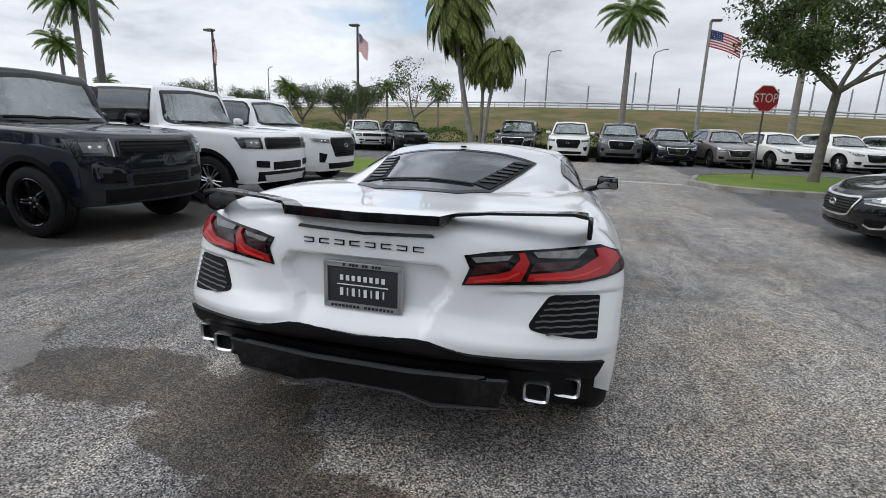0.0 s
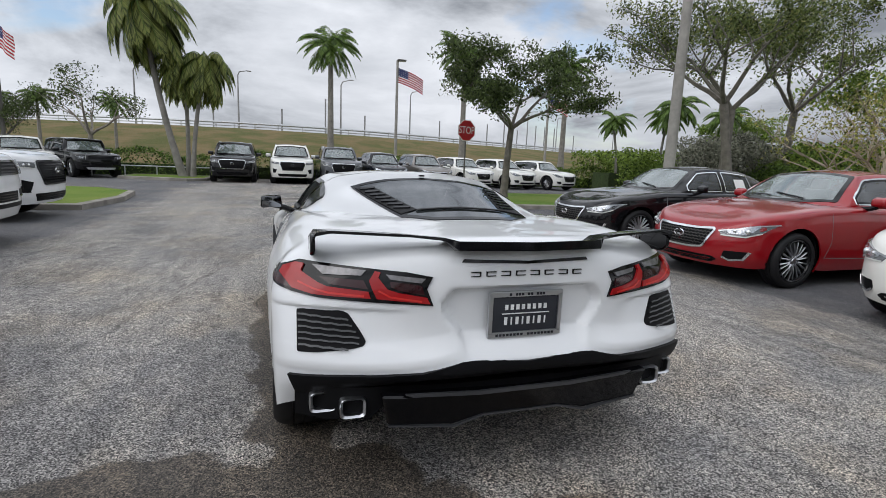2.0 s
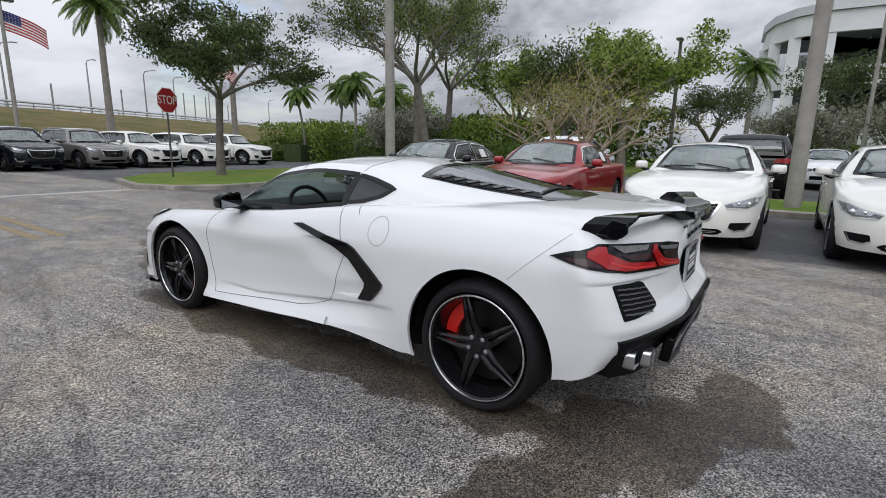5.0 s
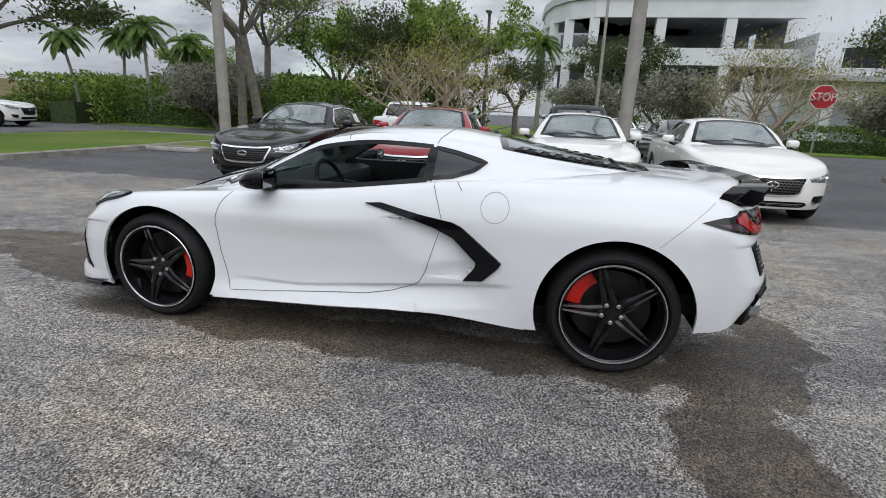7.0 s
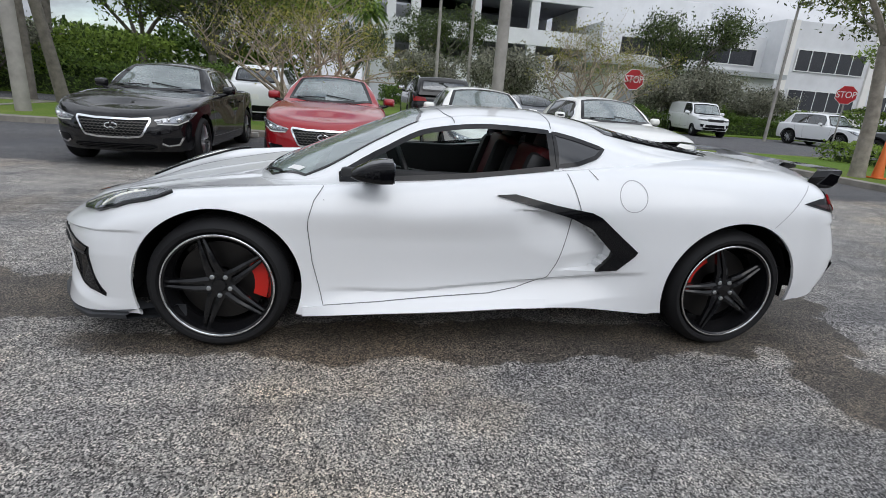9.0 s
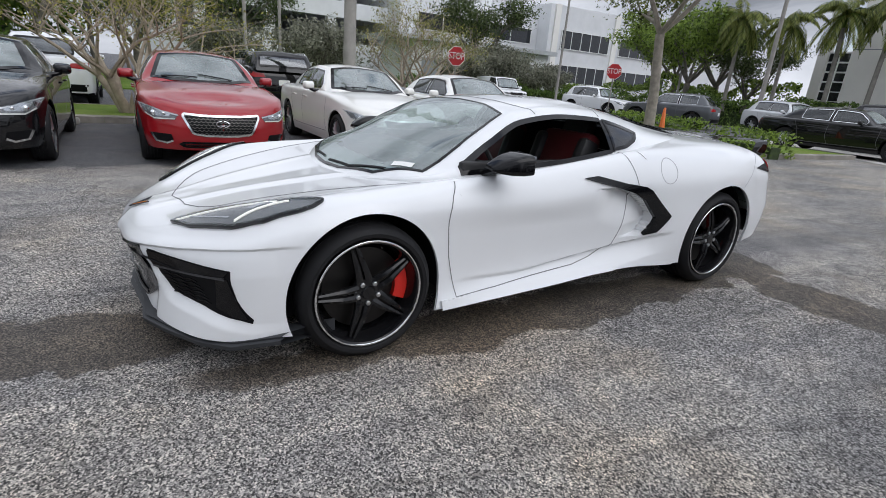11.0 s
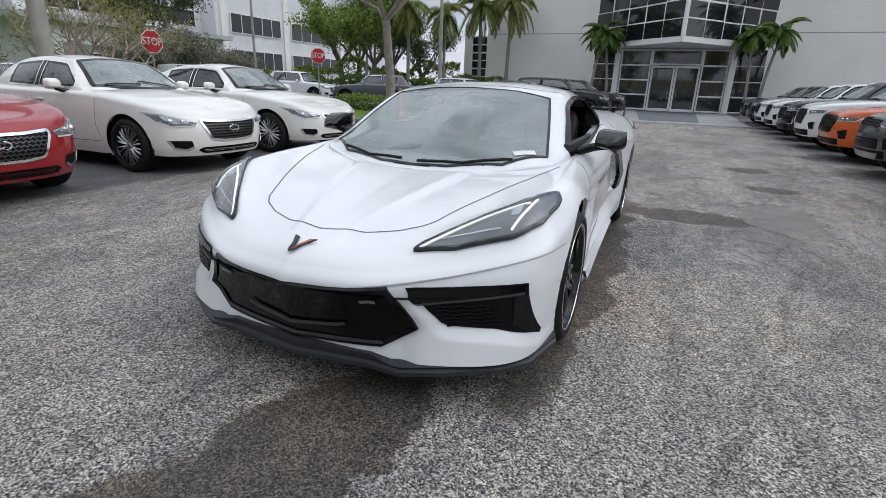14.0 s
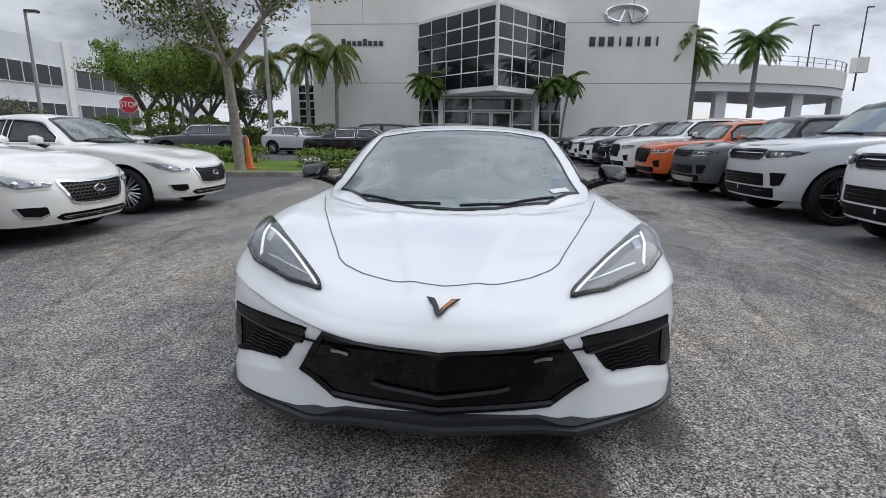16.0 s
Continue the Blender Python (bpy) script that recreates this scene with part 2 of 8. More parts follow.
def thing(name, label, category, m=None, group="", kind=""):
    ob = new(name)
    ob.empty_display_size = 0.2
    if m is not None:
        ob.matrix_basis = m
    return tagged(ob, label, category, group, kind)


def catmull(pts, ts):
    """Points on a smooth curve through pts; ts run from 0 to len(pts)-1."""
    p = np.asarray(pts, float)
    n = len(p)
    ext = np.concatenate([[2 * p[0] - p[1]], p, [2 * p[-1] - p[-2]]])
    ts = np.clip(np.asarray(ts, float), 0, n - 1 - 1e-9)
    i = ts.astype(int)
    u = (ts - i)[(...,) + (None,) * (p.ndim - 1)]
    a, b, c, d = ext[i], ext[i + 1], ext[i + 2], ext[i + 3]
    return 0.5 * (2 * b + (c - a) * u + (2 * a - 5 * b + 4 * c - d) * u ** 2 + (3 * b - a - 3 * c + d) * u ** 3)


def curve1(xs, ys, x):
    """A smooth function through (xs, ys), xs rising or falling."""
    xs, ys = np.asarray(xs, float), np.asarray(ys, float)
    if xs[0] > xs[-1]:
        xs, ys = xs[::-1], ys[::-1]
    x = np.clip(x, xs[0], xs[-1])
    h_, s_ = np.diff(xs), np.diff(ys) / np.diff(xs)
    d = np.empty_like(ys)
    d[0], d[-1] = s_[0], s_[-1]
    w1, w2 = 2 * h_[1:] + h_[:-1], h_[1:] + 2 * h_[:-1]
    flat = s_[1:] * s_[:-1] <= 0
    safe0, safe1 = np.where(flat, 1.0, s_[:-1]), np.where(flat, 1.0, s_[1:])
    d[1:-1] = np.where(flat, 0.0, (w1 + w2) / (w1 / safe0 + w2 / safe1))
    k = np.clip(np.searchsorted(xs, x) - 1, 0, len(xs) - 2)
    h = xs[k + 1] - xs[k]
    t = (x - xs[k]) / h
    return ((2 * t ** 3 - 3 * t ** 2 + 1) * ys[k] + (t ** 3 - 2 * t ** 2 + t) * h * d[k]
            + (-2 * t ** 3 + 3 * t ** 2) * ys[k + 1] + (t ** 3 - t ** 2) * h * d[k + 1])


def loft(rails, nu, nv):
    """A grid of points through rails that all have the same number of stations: [station, rail]."""
    net = np.asarray(rails, float)
    net = catmull(net, np.linspace(0, len(net) - 1, nv))
    net = np.swapaxes(net, 0, 1)
    return catmull(net, np.linspace(0, len(net) - 1, nu))


class Skin:
    """A lofted half shell and its mirror image, with a search tree to lay panels on."""

    def __init__(self, grid):
        self.grid = grid
        nu, nv, _ = grid.shape
        half = [tuple(p) for p in grid.reshape(-1, 3)]
        other = [(-x, y, z) for x, y, z in half]
        quads = [(i * nv + j, (i + 1) * nv + j, (i + 1) * nv + j + 1, i * nv + j + 1)
                 for i in range(nu - 1) for j in range(nv - 1)]
        n = len(half)
        self.verts = half + other
        self.faces = [tuple(reversed(q)) for q in quads] + [tuple(n + k for k in q) for q in quads]
        self.tree = BVHTree.FromPolygons([Vector(v) for v in self.verts], self.faces)

    def bm(self, arches=(), holes=()):
        """The shell with round wheel arches (y, z, radius) and window holes (polygon, view)."""
        bm = bmesh.new()
        vs = [bm.verts.new(v) for v in self.verts]
        arch_v = set()
        for f in self.faces:
            if len(set(f)) < 3:
                continue
            c = sum((Vector(self.verts[i]) for i in f), Vector()) / len(f)
            skip = False
            for y, z, r in arches:
                if abs(c.x) > 0.45 and math.hypot(c.y - y, c.z - z) < r:
                    skip = True
            for poly, view in holes:
                if view.sees(c) and inside(view.flat(c), poly):
                    skip = True
            if not skip:
                try:
                    bm.faces.new([vs[i] for i in f])
                except ValueError:
                    pass
        for v in [v for v in bm.verts if not v.link_faces]:
            bm.verts.remove(v)
        for y, z, r in arches:
            edge = [v for v in bm.verts if v.is_boundary and abs(v.co.x) > 0.45 and abs(math.hypot(v.co.y - y, v.co.z - z) - r) < 0.06]
            for v in edge:
                dy, dz = v.co.y - y, v.co.z - z
                k = r / max(1e-6, math.hypot(dy, dz))
                if v.co.z > z - r * 0.75:
                    v.co.y, v.co.z = y + dy * k, z + dz * k
            arch_v.update(edge)
        bmesh.ops.remove_doubles(bm, verts=bm.verts, dist=0.0006)
        lip = [e for e in bm.edges if e.is_boundary and all(abs(v.co.x) > 0.45 and any(abs(math.hypot(v.co.y - y, v.co.z - z) - r) < 0.004 for y, z, r in arches) for v in e.verts)]
        if lip:
            got = bmesh.ops.extrude_edge_only(bm, edges=lip)
            for v in got["geom"]:
                if isinstance(v, bmesh.types.BMVert):
                    v.co.x -= 0.018 * (1 if v.co.x > 0 else -1)
        bmesh.ops.recalc_face_normals(bm, faces=bm.faces)
        return bm


class View:
    """A straight look at a shell along an axis: 'left', 'right', 'front', 'back', 'top'."""
    AX = {"left": ((-1, 0, 0), 1, 2), "right": ((1, 0, 0), 1, 2), "front": ((0, 1, 0), 0, 2), "back": ((0, -1, 0), 0, 2), "top": ((0, 0, 1), 0, 1)}

    def __init__(self, side):
        d, self.a, self.b = View.AX[side]
        self.d = Vector(d)

    def flat(self, p):
        return (p[self.a], p[self.b])

    def sees(self, p):
        return self.d.z > 0 or self.d.dot(p) > 0.12

    def drop(self, skin, u, v, lift):
        p = Vector((0, 0, 0))
        p[self.a], p[self.b] = (0.0012 if self.a == 0 and abs(u) < 0.001 else u), v
        p += self.d * 6
        hit, n, _, _ = skin.tree.ray_cast(p, -self.d)
        if hit is None:
            q = Vector(p) - self.d * 6 + self.d * 1.0
            hit, n, _, _ = skin.tree.find_nearest(q)
        if n.dot(self.d) < 0:
            n = -n
        return hit + n * lift, n


VIEWS = {k: View(k) for k in View.AX}


def inside(p, poly):
    x, y = p
    odd = False
    for (x0, y0), (x1, y1) in zip(poly, poly[1:] + poly[:1]):
        if (y0 > y) != (y1 > y) and x < (x1 - x0) * (y - y0) / (y1 - y0) + x0:
            odd = not odd
    return odd


def dense(poly, step, closed=True):
    out = []
    ends = poly[1:] + (poly[:1] if closed else [])
    for a, b in zip(poly, ends):
        n = max(1, int(math.hypot(b[0] - a[0], b[1] - a[1]) / step))
        out += [(a[0] + (b[0] - a[0]) * k / n, a[1] + (b[1] - a[1]) * k / n) for k in range(n)]
    return out if closed else out + [poly[-1]]


def rounded(poly, r, n=4):
    """A polygon with its corners rounded."""
    out = []
    m = len(poly)
    for i in range(m):
        a, b, c = (Vector(poly[k % m]) for k in (i - 1, i, i + 1))
        la, lc = (a - b).length, (c - b).length
        ra = min(r, la * 0.45, lc * 0.45)
        p, q = b + (a - b) / la * ra, b + (c - b) / lc * ra
        for k in range(n + 1):
            t = k / n
            w = p * (1 - t) ** 2 + b * 2 * t * (1 - t) + q * t ** 2
            out.append((w.x, w.y))
    return out


def mirrored(poly):
    return [(-x, y) for x, y in reversed(poly)]


def panel_bm(skin, view, poly, lift=0.003, thick=0.012, step=0.04):
    """A panel with the outline poly (seen along the view) that follows the shell, with an edge of some thickness."""
    view = VIEWS[view]
    edge = dense(poly, step)
    us, vs = [p[0] for p in edge], [p[1] for p in edge]
    pts = list(edge)
    nu, nv = int((max(us) - min(us)) / step), int((max(vs) - min(vs)) / step)
    for i in range(1, nu + 1):
        for j in range(1, nv + 1):
            p = (min(us) + (i - 0.37) * step, min(vs) + (j - 0.41) * step)
            if inside(p, edge):
                pts.append(p)
    n = len(edge)
    res = geometry.delaunay_2d_cdt([Vector(p) for p in pts], [], [list(range(n))], 1, 1e-5)
    bm = bmesh.new()
    top, low = [], []
    for p in res[0]:
        q, nrm = view.drop(skin, p.x, p.y, lift)
        top.append(bm.verts.new(q))
        low.append(q - nrm * thick)
    for f in res[2]:
        try:
            bm.faces.new([top[i] for i in f])
        except ValueError:
            pass
    depth = dict(zip(top, low))
    rim = [e for e in bm.edges if e.is_boundary]
    under = {}
    for e in rim:
        for v in e.verts:
            if v not in under:
                under[v] = bm.verts.new(depth[v])
    for e in rim:
        a, b = e.verts
        try:
            bm.faces.new((a, b, under[b], under[a]))
        except ValueError:
            pass
    for v in [v for v in bm.verts if not v.link_faces]:
        bm.verts.remove(v)
    bmesh.ops.recalc_face_normals(bm, faces=bm.faces)
    flip_out(bm, view.d)
    return bm


def flip_out(bm, d):
    s = sum(f.normal.dot(d) * f.calc_area() for f in bm.faces)
    if s < 0:
        bmesh.ops.reverse_faces(bm, faces=bm.faces)


def ring_bm(skin, view, poly, outer=0.012, inner=0.02, lift=0.005, step=0.04):
    """A flat frame along the outline of a panel."""
    view = VIEWS[view]
    edge = dense(poly, step)
    n = len(edge)
    area = sum(a[0] * b[1] - b[0] * a[1] for a, b in zip(edge, edge[1:] + edge[:1]))
    s = 1 if area > 0 else -1
    bm = bmesh.new()
    loops = ([], [], [])
    for i in range(n):
        a, b, c = (Vector(edge[k % n]) for k in (i - 1, i, i + 1))
        t = (c - a).normalized()
        out = Vector((t.y, -t.x)) * s
        o, w = b + out * outer, b - out * inner
        po, no = view.drop(skin, o.x, o.y, lift)
        pi, _ = view.drop(skin, w.x, w.y, lift)
        for l, p in zip(loops, (po - no * (lift + 0.004), po, pi)):
            l.append(bm.verts.new(p))
    for i in range(n):
        j = (i + 1) % n
        for l, m in zip(loops, loops[1:]):
            bm.faces.new((l[i], l[j], m[j], m[i]))
    bmesh.ops.recalc_face_normals(bm, faces=bm.faces)
    flip_out(bm, view.d)
    return bm


def strip_bm(skin, view, line, width, lift=0.004, step=0.03, bm=None, wall=0.006):
    """A narrow band along a line laid on a shell: seams, mouldings, light guides."""
    bm = bm or bmesh.new()
    view = VIEWS[view]
    pts = dense(line, step, closed=False)
    rows = []
    for i, p in enumerate(pts):
        a, c = Vector(pts[max(0, i - 1)]), Vector(pts[min(len(pts) - 1, i + 1)])
        t = (c - a).normalized()
        o = Vector((t.y, -t.x)) * width / 2
        q, nq = view.drop(skin, p[0] + o.x, p[1] + o.y, lift)
        r, nr = view.drop(skin, p[0] - o.x, p[1] - o.y, lift)
        rows.append([bm.verts.new(v) for v in (q - nq * wall, q, r, r - nr * wall)])
    for a, b in zip(rows, rows[1:]):
        for k in range(3):
            bm.faces.new((a[k], a[k + 1], b[k + 1], b[k]))
    bmesh.ops.recalc_face_normals(bm, faces=bm.faces)
    flip_out(bm, view.d)
    return bm


def box_bm(sx, sy, sz, m=None, bevel=0.0, bm=None, seg=2, taper=None):
    bm = bm or bmesh.new()
    got = bmesh.ops.create_cube(bm, size=1.0)["verts"]
    for v in got:
        v.co.x *= sx
        v.co.y *= sy
        v.co.z *= sz
        if taper and v.co.z > 0:
            v.co.x *= taper
            v.co.y *= taper
    if bevel:
        edges = list({e for v in got for e in v.link_edges})
        r = bmesh.ops.bevel(bm, geom=edges, offset=bevel, segments=seg, affect="EDGES", profile=0.5)
        got = list({v for f in r["faces"] for v in f.verts} | {v for v in got if v.is_valid})
        got = list({w for v in got for e in v.link_edges for w in e.verts} | set(got))
    if m is not None:
        bmesh.ops.transform(bm, matrix=m, verts=got)
    return bm


def tube_bm(points, radii, n=8, bm=None, cap=True):
    """A round bar along points, with a radius at each."""
    bm = bm or bmesh.new()
    pts = [Vector(p) for p in points]
    if not hasattr(radii, "__len__"):
        radii = [radii] * len(pts)
    rings = []
    side = None
    for i, p in enumerate(pts):
        d = (pts[min(i + 1, len(pts) - 1)] - pts[max(i - 1, 0)]).normalized()
        if side is None:
            side = d.orthogonal().normalized()
        side = (side - d * side.dot(d)).normalized()
        up = d.cross(side)
        rings.append([bm.verts.new(p + (side * math.cos(2 * math.pi * k / n) + up * math.sin(2 * math.pi * k / n)) * radii[i]) for k in range(n)])
    for a, b in zip(rings, rings[1:]):
        for k in range(n):
            bm.faces.new((a[k], a[(k + 1) % n], b[(k + 1) % n], b[k]))
    if cap:
        bm.faces.new(list(reversed(rings[0])))
        bm.faces.new(rings[-1])
    return bm


def lathe_bm(profile, n=48, bm=None, axis="x"):
    """A profile of (along, radius) turned round an axis."""
    bm = bm or bmesh.new()
    rings = []
    for a, r in profile:
        ring = []
        for k in range(n):
            t = 2 * math.pi * k / n
            c, s = r * math.cos(t), r * math.sin(t)
            ring.append(bm.verts.new((a, c, s) if axis == "x" else (c, s, a)))
        rings.append(ring)
    for a, b in zip(rings, rings[1:]):
        for k in range(n):
            bm.faces.new((a[k], a[(k + 1) % n], b[(k + 1) % n], b[k]))
    bmesh.ops.recalc_face_normals(bm, faces=bm.faces)
    return bm


def prism_bm(poly, depth, m=None, bm=None, bevel=0.0):
    """A flat polygon in x, z with a depth along y."""
    bm = bm or bmesh.new()
    a = [bm.verts.new((x, -depth / 2, z)) for x, z in poly]
    b = [bm.verts.new((x, depth / 2, z)) for x, z in poly]
    n = len(poly)
    fs = [bm.faces.new(a), bm.faces.new(list(reversed(b)))]
    for i in range(n):
        fs.append(bm.faces.new((a[(i + 1) % n], a[i], b[i], b[(i + 1) % n])))
    bmesh.ops.recalc_face_normals(bm, faces=fs)
    vs = a + b
    if bevel:
        r = bmesh.ops.bevel(bm, geom=list({e for v in vs for e in v.link_edges}), offset=bevel, segments=1, affect="EDGES")
        vs = list({v for f in r["faces"] for v in f.verts} | {w for f in r["faces"] for v in f.verts for e in v.link_edges for w in e.verts})
    if m is not None:
        bmesh.ops.transform(bm, matrix=m, verts=vs)
    return bm


def text_bm(word, size, depth, m):
    """Raised letters in Blender's own font, centred."""
    cu = bpy.data.curves.new("letters", "FONT")
    cu.body, cu.size, cu.extrude = word, size, depth
    cu.align_x = cu.align_y = "CENTER"
    ob = bpy.data.objects.new("letters", cu)
    me = bpy.data.meshes.new_from_object(ob)
    bm = bmesh.new()
    bm.from_mesh(me)
    bmesh.ops.transform(bm, matrix=m, verts=bm.verts)
    bpy.data.objects.remove(ob)
    bpy.data.meshes.remove(me)
    bpy.data.curves.remove(cu)
    return bm

# ---- vehicles ----
def wheel_part(parent, x, y, R, width, rim, spoke, face, spokes=5, style="star", caliper=None, edge=None):
    """A road wheel under a car: tyre with rim, spokes, brake disc under it. x > 0 is the right side."""
    side = 1 if x > 0 else -1
    h = width / 2
    prof = [(-h * 0.8, rim), (-h, rim + 0.02), (-h * 1.02, (rim + R) / 2), (-h * 0.92, R - 0.02), (-h * 0.72, R - 0.003)]
    for g in (-0.45, -0.15, 0.15, 0.45):
        prof += [(h * (g - 0.03), R), (h * (g - 0.02), R - 0.008), (h * (g + 0.02), R - 0.008), (h * (g + 0.03), R)]
    prof += [(h * 0.72, R - 0.003), (h * 0.92, R - 0.02), (h * 1.02, (rim + R) / 2), (h, rim + 0.02), (h * 0.8, rim)]
    hub = new("wheel")
    hub.parent = parent
    hub.matrix_basis = pose(x, y, R, 0, 0, 0 if side > 0 else 180)
    part("tyre", lathe_bm(prof, 56), RUBBER, hub)
    barrel = [(h * 0.96, rim + 0.006), (h * 0.99, rim), (h * 0.93, rim - 0.012), (h * 0.5, rim - 0.03), (-h * 0.8, rim - 0.03)]
    part("rim", lathe_bm(barrel, 56), edge or face, hub)
    if edge:
        part("rim_lip", lathe_bm([(h * 0.985, rim + 0.005), (h * 1.0, rim + 0.003), (h * 0.995, rim - 0.003), (h * 0.97, rim - 0.005)], 56), CHROME, hub, "bright machined rim edge")
    part("rim_barrel", lathe_bm([(h * 0.9, rim - 0.014), (h * 0.45, rim - 0.034), (-h * 0.85, rim - 0.034), (-h * 0.85, 0.06)], 40), face if edge else DARK_ALLOY, hub)
    bm = bmesh.new()
    xo = h * 0.72
    for k in range(spokes):
        a = 2 * math.pi * k / spokes + 0.31
        turn = Matrix.Rotation(a, 4, "X")
        if style == "star":
            arms = ((0.024, 0.010, 0.036, 0.013, 0.006), (-0.024, -0.010, 0.036, 0.013, 0.006))
        elif style == "twin":
            arms = ((0.012, 0.045, 0.017, 0.018, 0.006), (-0.012, -0.045, 0.017, 0.018, 0.006))
        else:
            arms = ((0.0, 0.0, 0.03, 0.03, 0.006),)
        for o0, o1, w0, w1, ridge in arms:
            o1 = o1 * rim / 0.26
            p = []
            for r, t, d in ((0.045, 0.0, 0.0), (rim * 0.45, 0.35, 0.014), (rim * 0.75, 0.7, 0.008), (rim - 0.006, 1.0, 0.002)):
                o, w = o0 + (o1 - o0) * t, w0 + (w1 - w0) * t
                for q, dz in ((o - w / 2, -0.022), (o - w / 2, 0.0), (o, ridge), (o + w / 2, 0.0), (o + w / 2, -0.022)):
                    p.append(bm.verts.new(turn @ Vector((xo + d + dz, q, r))))
            for i in range(3):
                for j in range(4):
                    bm.faces.new((p[i * 5 + j], p[i * 5 + j + 1], p[i * 5 + 5 + j + 1], p[i * 5 + 5 + j]))
    bmesh.ops.recalc_face_normals(bm, faces=bm.faces)
    flip_out(bm, Vector((1, 0, 0)))
    part("spokes", bm, spoke, hub, angle=20)
    part("hub_cap", lathe_bm([(xo - 0.03, 0.075), (xo, 0.07), (xo + 0.004, 0.035), (xo + 0.012, 0.03), (xo + 0.013, 0.0005)], 24), spoke, hub)
    for k in range(5):
        a = 2 * math.pi * k / 5 + 0.31 + 0.63
        nut = lathe_bm([(xo - 0.002, 0.012), (xo + 0.012, 0.012), (xo + 0.014, 0.009), (xo + 0.014, 0.0005)], 6)
        bmesh.ops.translate(nut, verts=nut.verts, vec=(0, 0.052 * math.cos(a), 0.052 * math.sin(a)))
        part("lug_nut", nut, ALLOY, hub)
    part("brake_disc", lathe_bm([(0.0, 0.07), (0.0, rim * 0.78), (0.02, rim * 0.78), (0.02, 0.07)], 40), WORN_DISC, hub)
    if caliper:
        bm = bmesh.new()
        n = 7
        outer, inner = [], []
        for k in range(n):
            a = (caliper + (k / (n - 1) - 0.5) * 54)
            if side < 0:
                a = 180 - a
            a = radians(a)
            for lst, r in ((outer, rim * 0.86), (inner, rim * 0.61)):
                lst.append((r * math.cos(a), r * math.sin(a)))
        ring = outer + inner[::-1]
        f0 = [bm.verts.new((0.01, u, v)) for u, v in ring]
        f1 = [bm.verts.new((0.05, u, v)) for u, v in ring]
        bm.faces.new(f0), bm.faces.new(f1)
        for i in range(len(ring)):
            j = (i + 1) % len(ring)
            bm.faces.new((f0[i], f0[j], f1[j], f1[i]))
        bmesh.ops.recalc_face_normals(bm, faces=bm.faces)
        part("caliper", bm, CALIPER, hub, "red brake caliper", angle=30)
    return hub


def greenhouse(ys, xb, zb, xt, zt, zc, nu=70, nv=26):
    """The shell above the belt line, from cross sections along the car."""
    y = np.linspace(ys[0], ys[-1], nu)
    f = [curve1(ys, a, y) for a in (xb, zb, xt, zt, zc)]
    B, ZB, T, ZT, C = f
    base = np.stack([B, y, ZB - 0.03], 1)
    mid = np.stack([(B + T) / 2 + 0.018, y, (ZB + ZT) / 2], 1)
    top = np.stack([T, y, ZT], 1)
    q1 = np.stack([T * 0.82, y, ZT + (C - ZT) * 0.45], 1)
    q2 = np.stack([T * 0.45, y, ZT + (C - ZT) * 0.85], 1)
    cen = np.stack([T * 0, y, C], 1)
    net = np.stack([base, mid, top, q1, q2, cen], 0)
    g = catmull(net, np.linspace(0, 5, nv))
    return np.swapaxes(g, 0, 1), f, y


def side_glass(y_from, y_to, zlo, zhi, n=14):
    """Window outline between two height functions of y, from front to back."""
    yy = np.linspace(y_from, y_to, n)
    low = [(float(a), float(zlo(a))) for a in yy]
    high = [(float(a), float(zhi(a))) for a in yy[::-1]]
    return low + high


def under_liner(parent, arches, w, z0):
    for y, z, r in arches:
        for s in (-1, 1):
            bm = bmesh.new()
            rows = []
            for k in range(15):
                a = math.pi * (-0.04 + 1.08 * k / 14)
                c, d = y + (r + 0.015) * math.cos(a), z + (r + 0.015) * math.sin(a)
                rows.append([bm.verts.new((s * q, c, d)) for q in (w - 0.06, w - 0.42)])
            for a, b in zip(rows, rows[1:]):
                bm.faces.new((a[0], a[1], b[1], b[0]))
            bm.faces.new([r_[1] for r_ in rows])
            part("wheel_arch_liner", bm, CABIN, parent)


def seat_bm(parent, x, y, z, mat, name="seat"):
    bm = box_bm(0.48, 0.5, 0.16, pose(x, y, z, 4), 0.05)
    box_bm(0.46, 0.14, 0.6, pose(x, y - 0.3, z + 0.32, 14), 0.05, bm)
    box_bm(0.26, 0.1, 0.17, pose(x, y - 0.4, z + 0.68, 14), 0.04, bm)
    part(name, bm, mat, parent)


def mirror_bm(parent, x, y, z, mat, big=1.0):
    s = 1 if x > 0 else -1
    bm = bmesh.new()
    box_bm(0.21 * big, 0.12 * big, 0.14 * big, None, 0.045 * big, bm, 3)
    for v in bm.verts:
        if v.co.y > 0:
            v.co.x *= 0.86
            v.co.z *= 0.8
        v.co.y = max(v.co.y, -0.035 * big)
    bmesh.ops.transform(bm, matrix=pose(x, y, z), verts=bm.verts)
    ob = part("wing_mirror", bm, mat, parent)
    part("mirror_glass", box_bm(0.17 * big, 0.006, 0.10 * big, pose(x, y - 0.034 * big, z), 0.002), CHROME, ob)
    part("mirror_arm", tube_bm([(x - s * 0.02, y, z - 0.05 * big), (x - s * 0.08, y + 0.02, z - 0.08 * big), (x - s * 0.2, y + 0.03, z - 0.1 * big)], [0.03, 0.028, 0.03], 8), GLOSS_BLACK, ob)


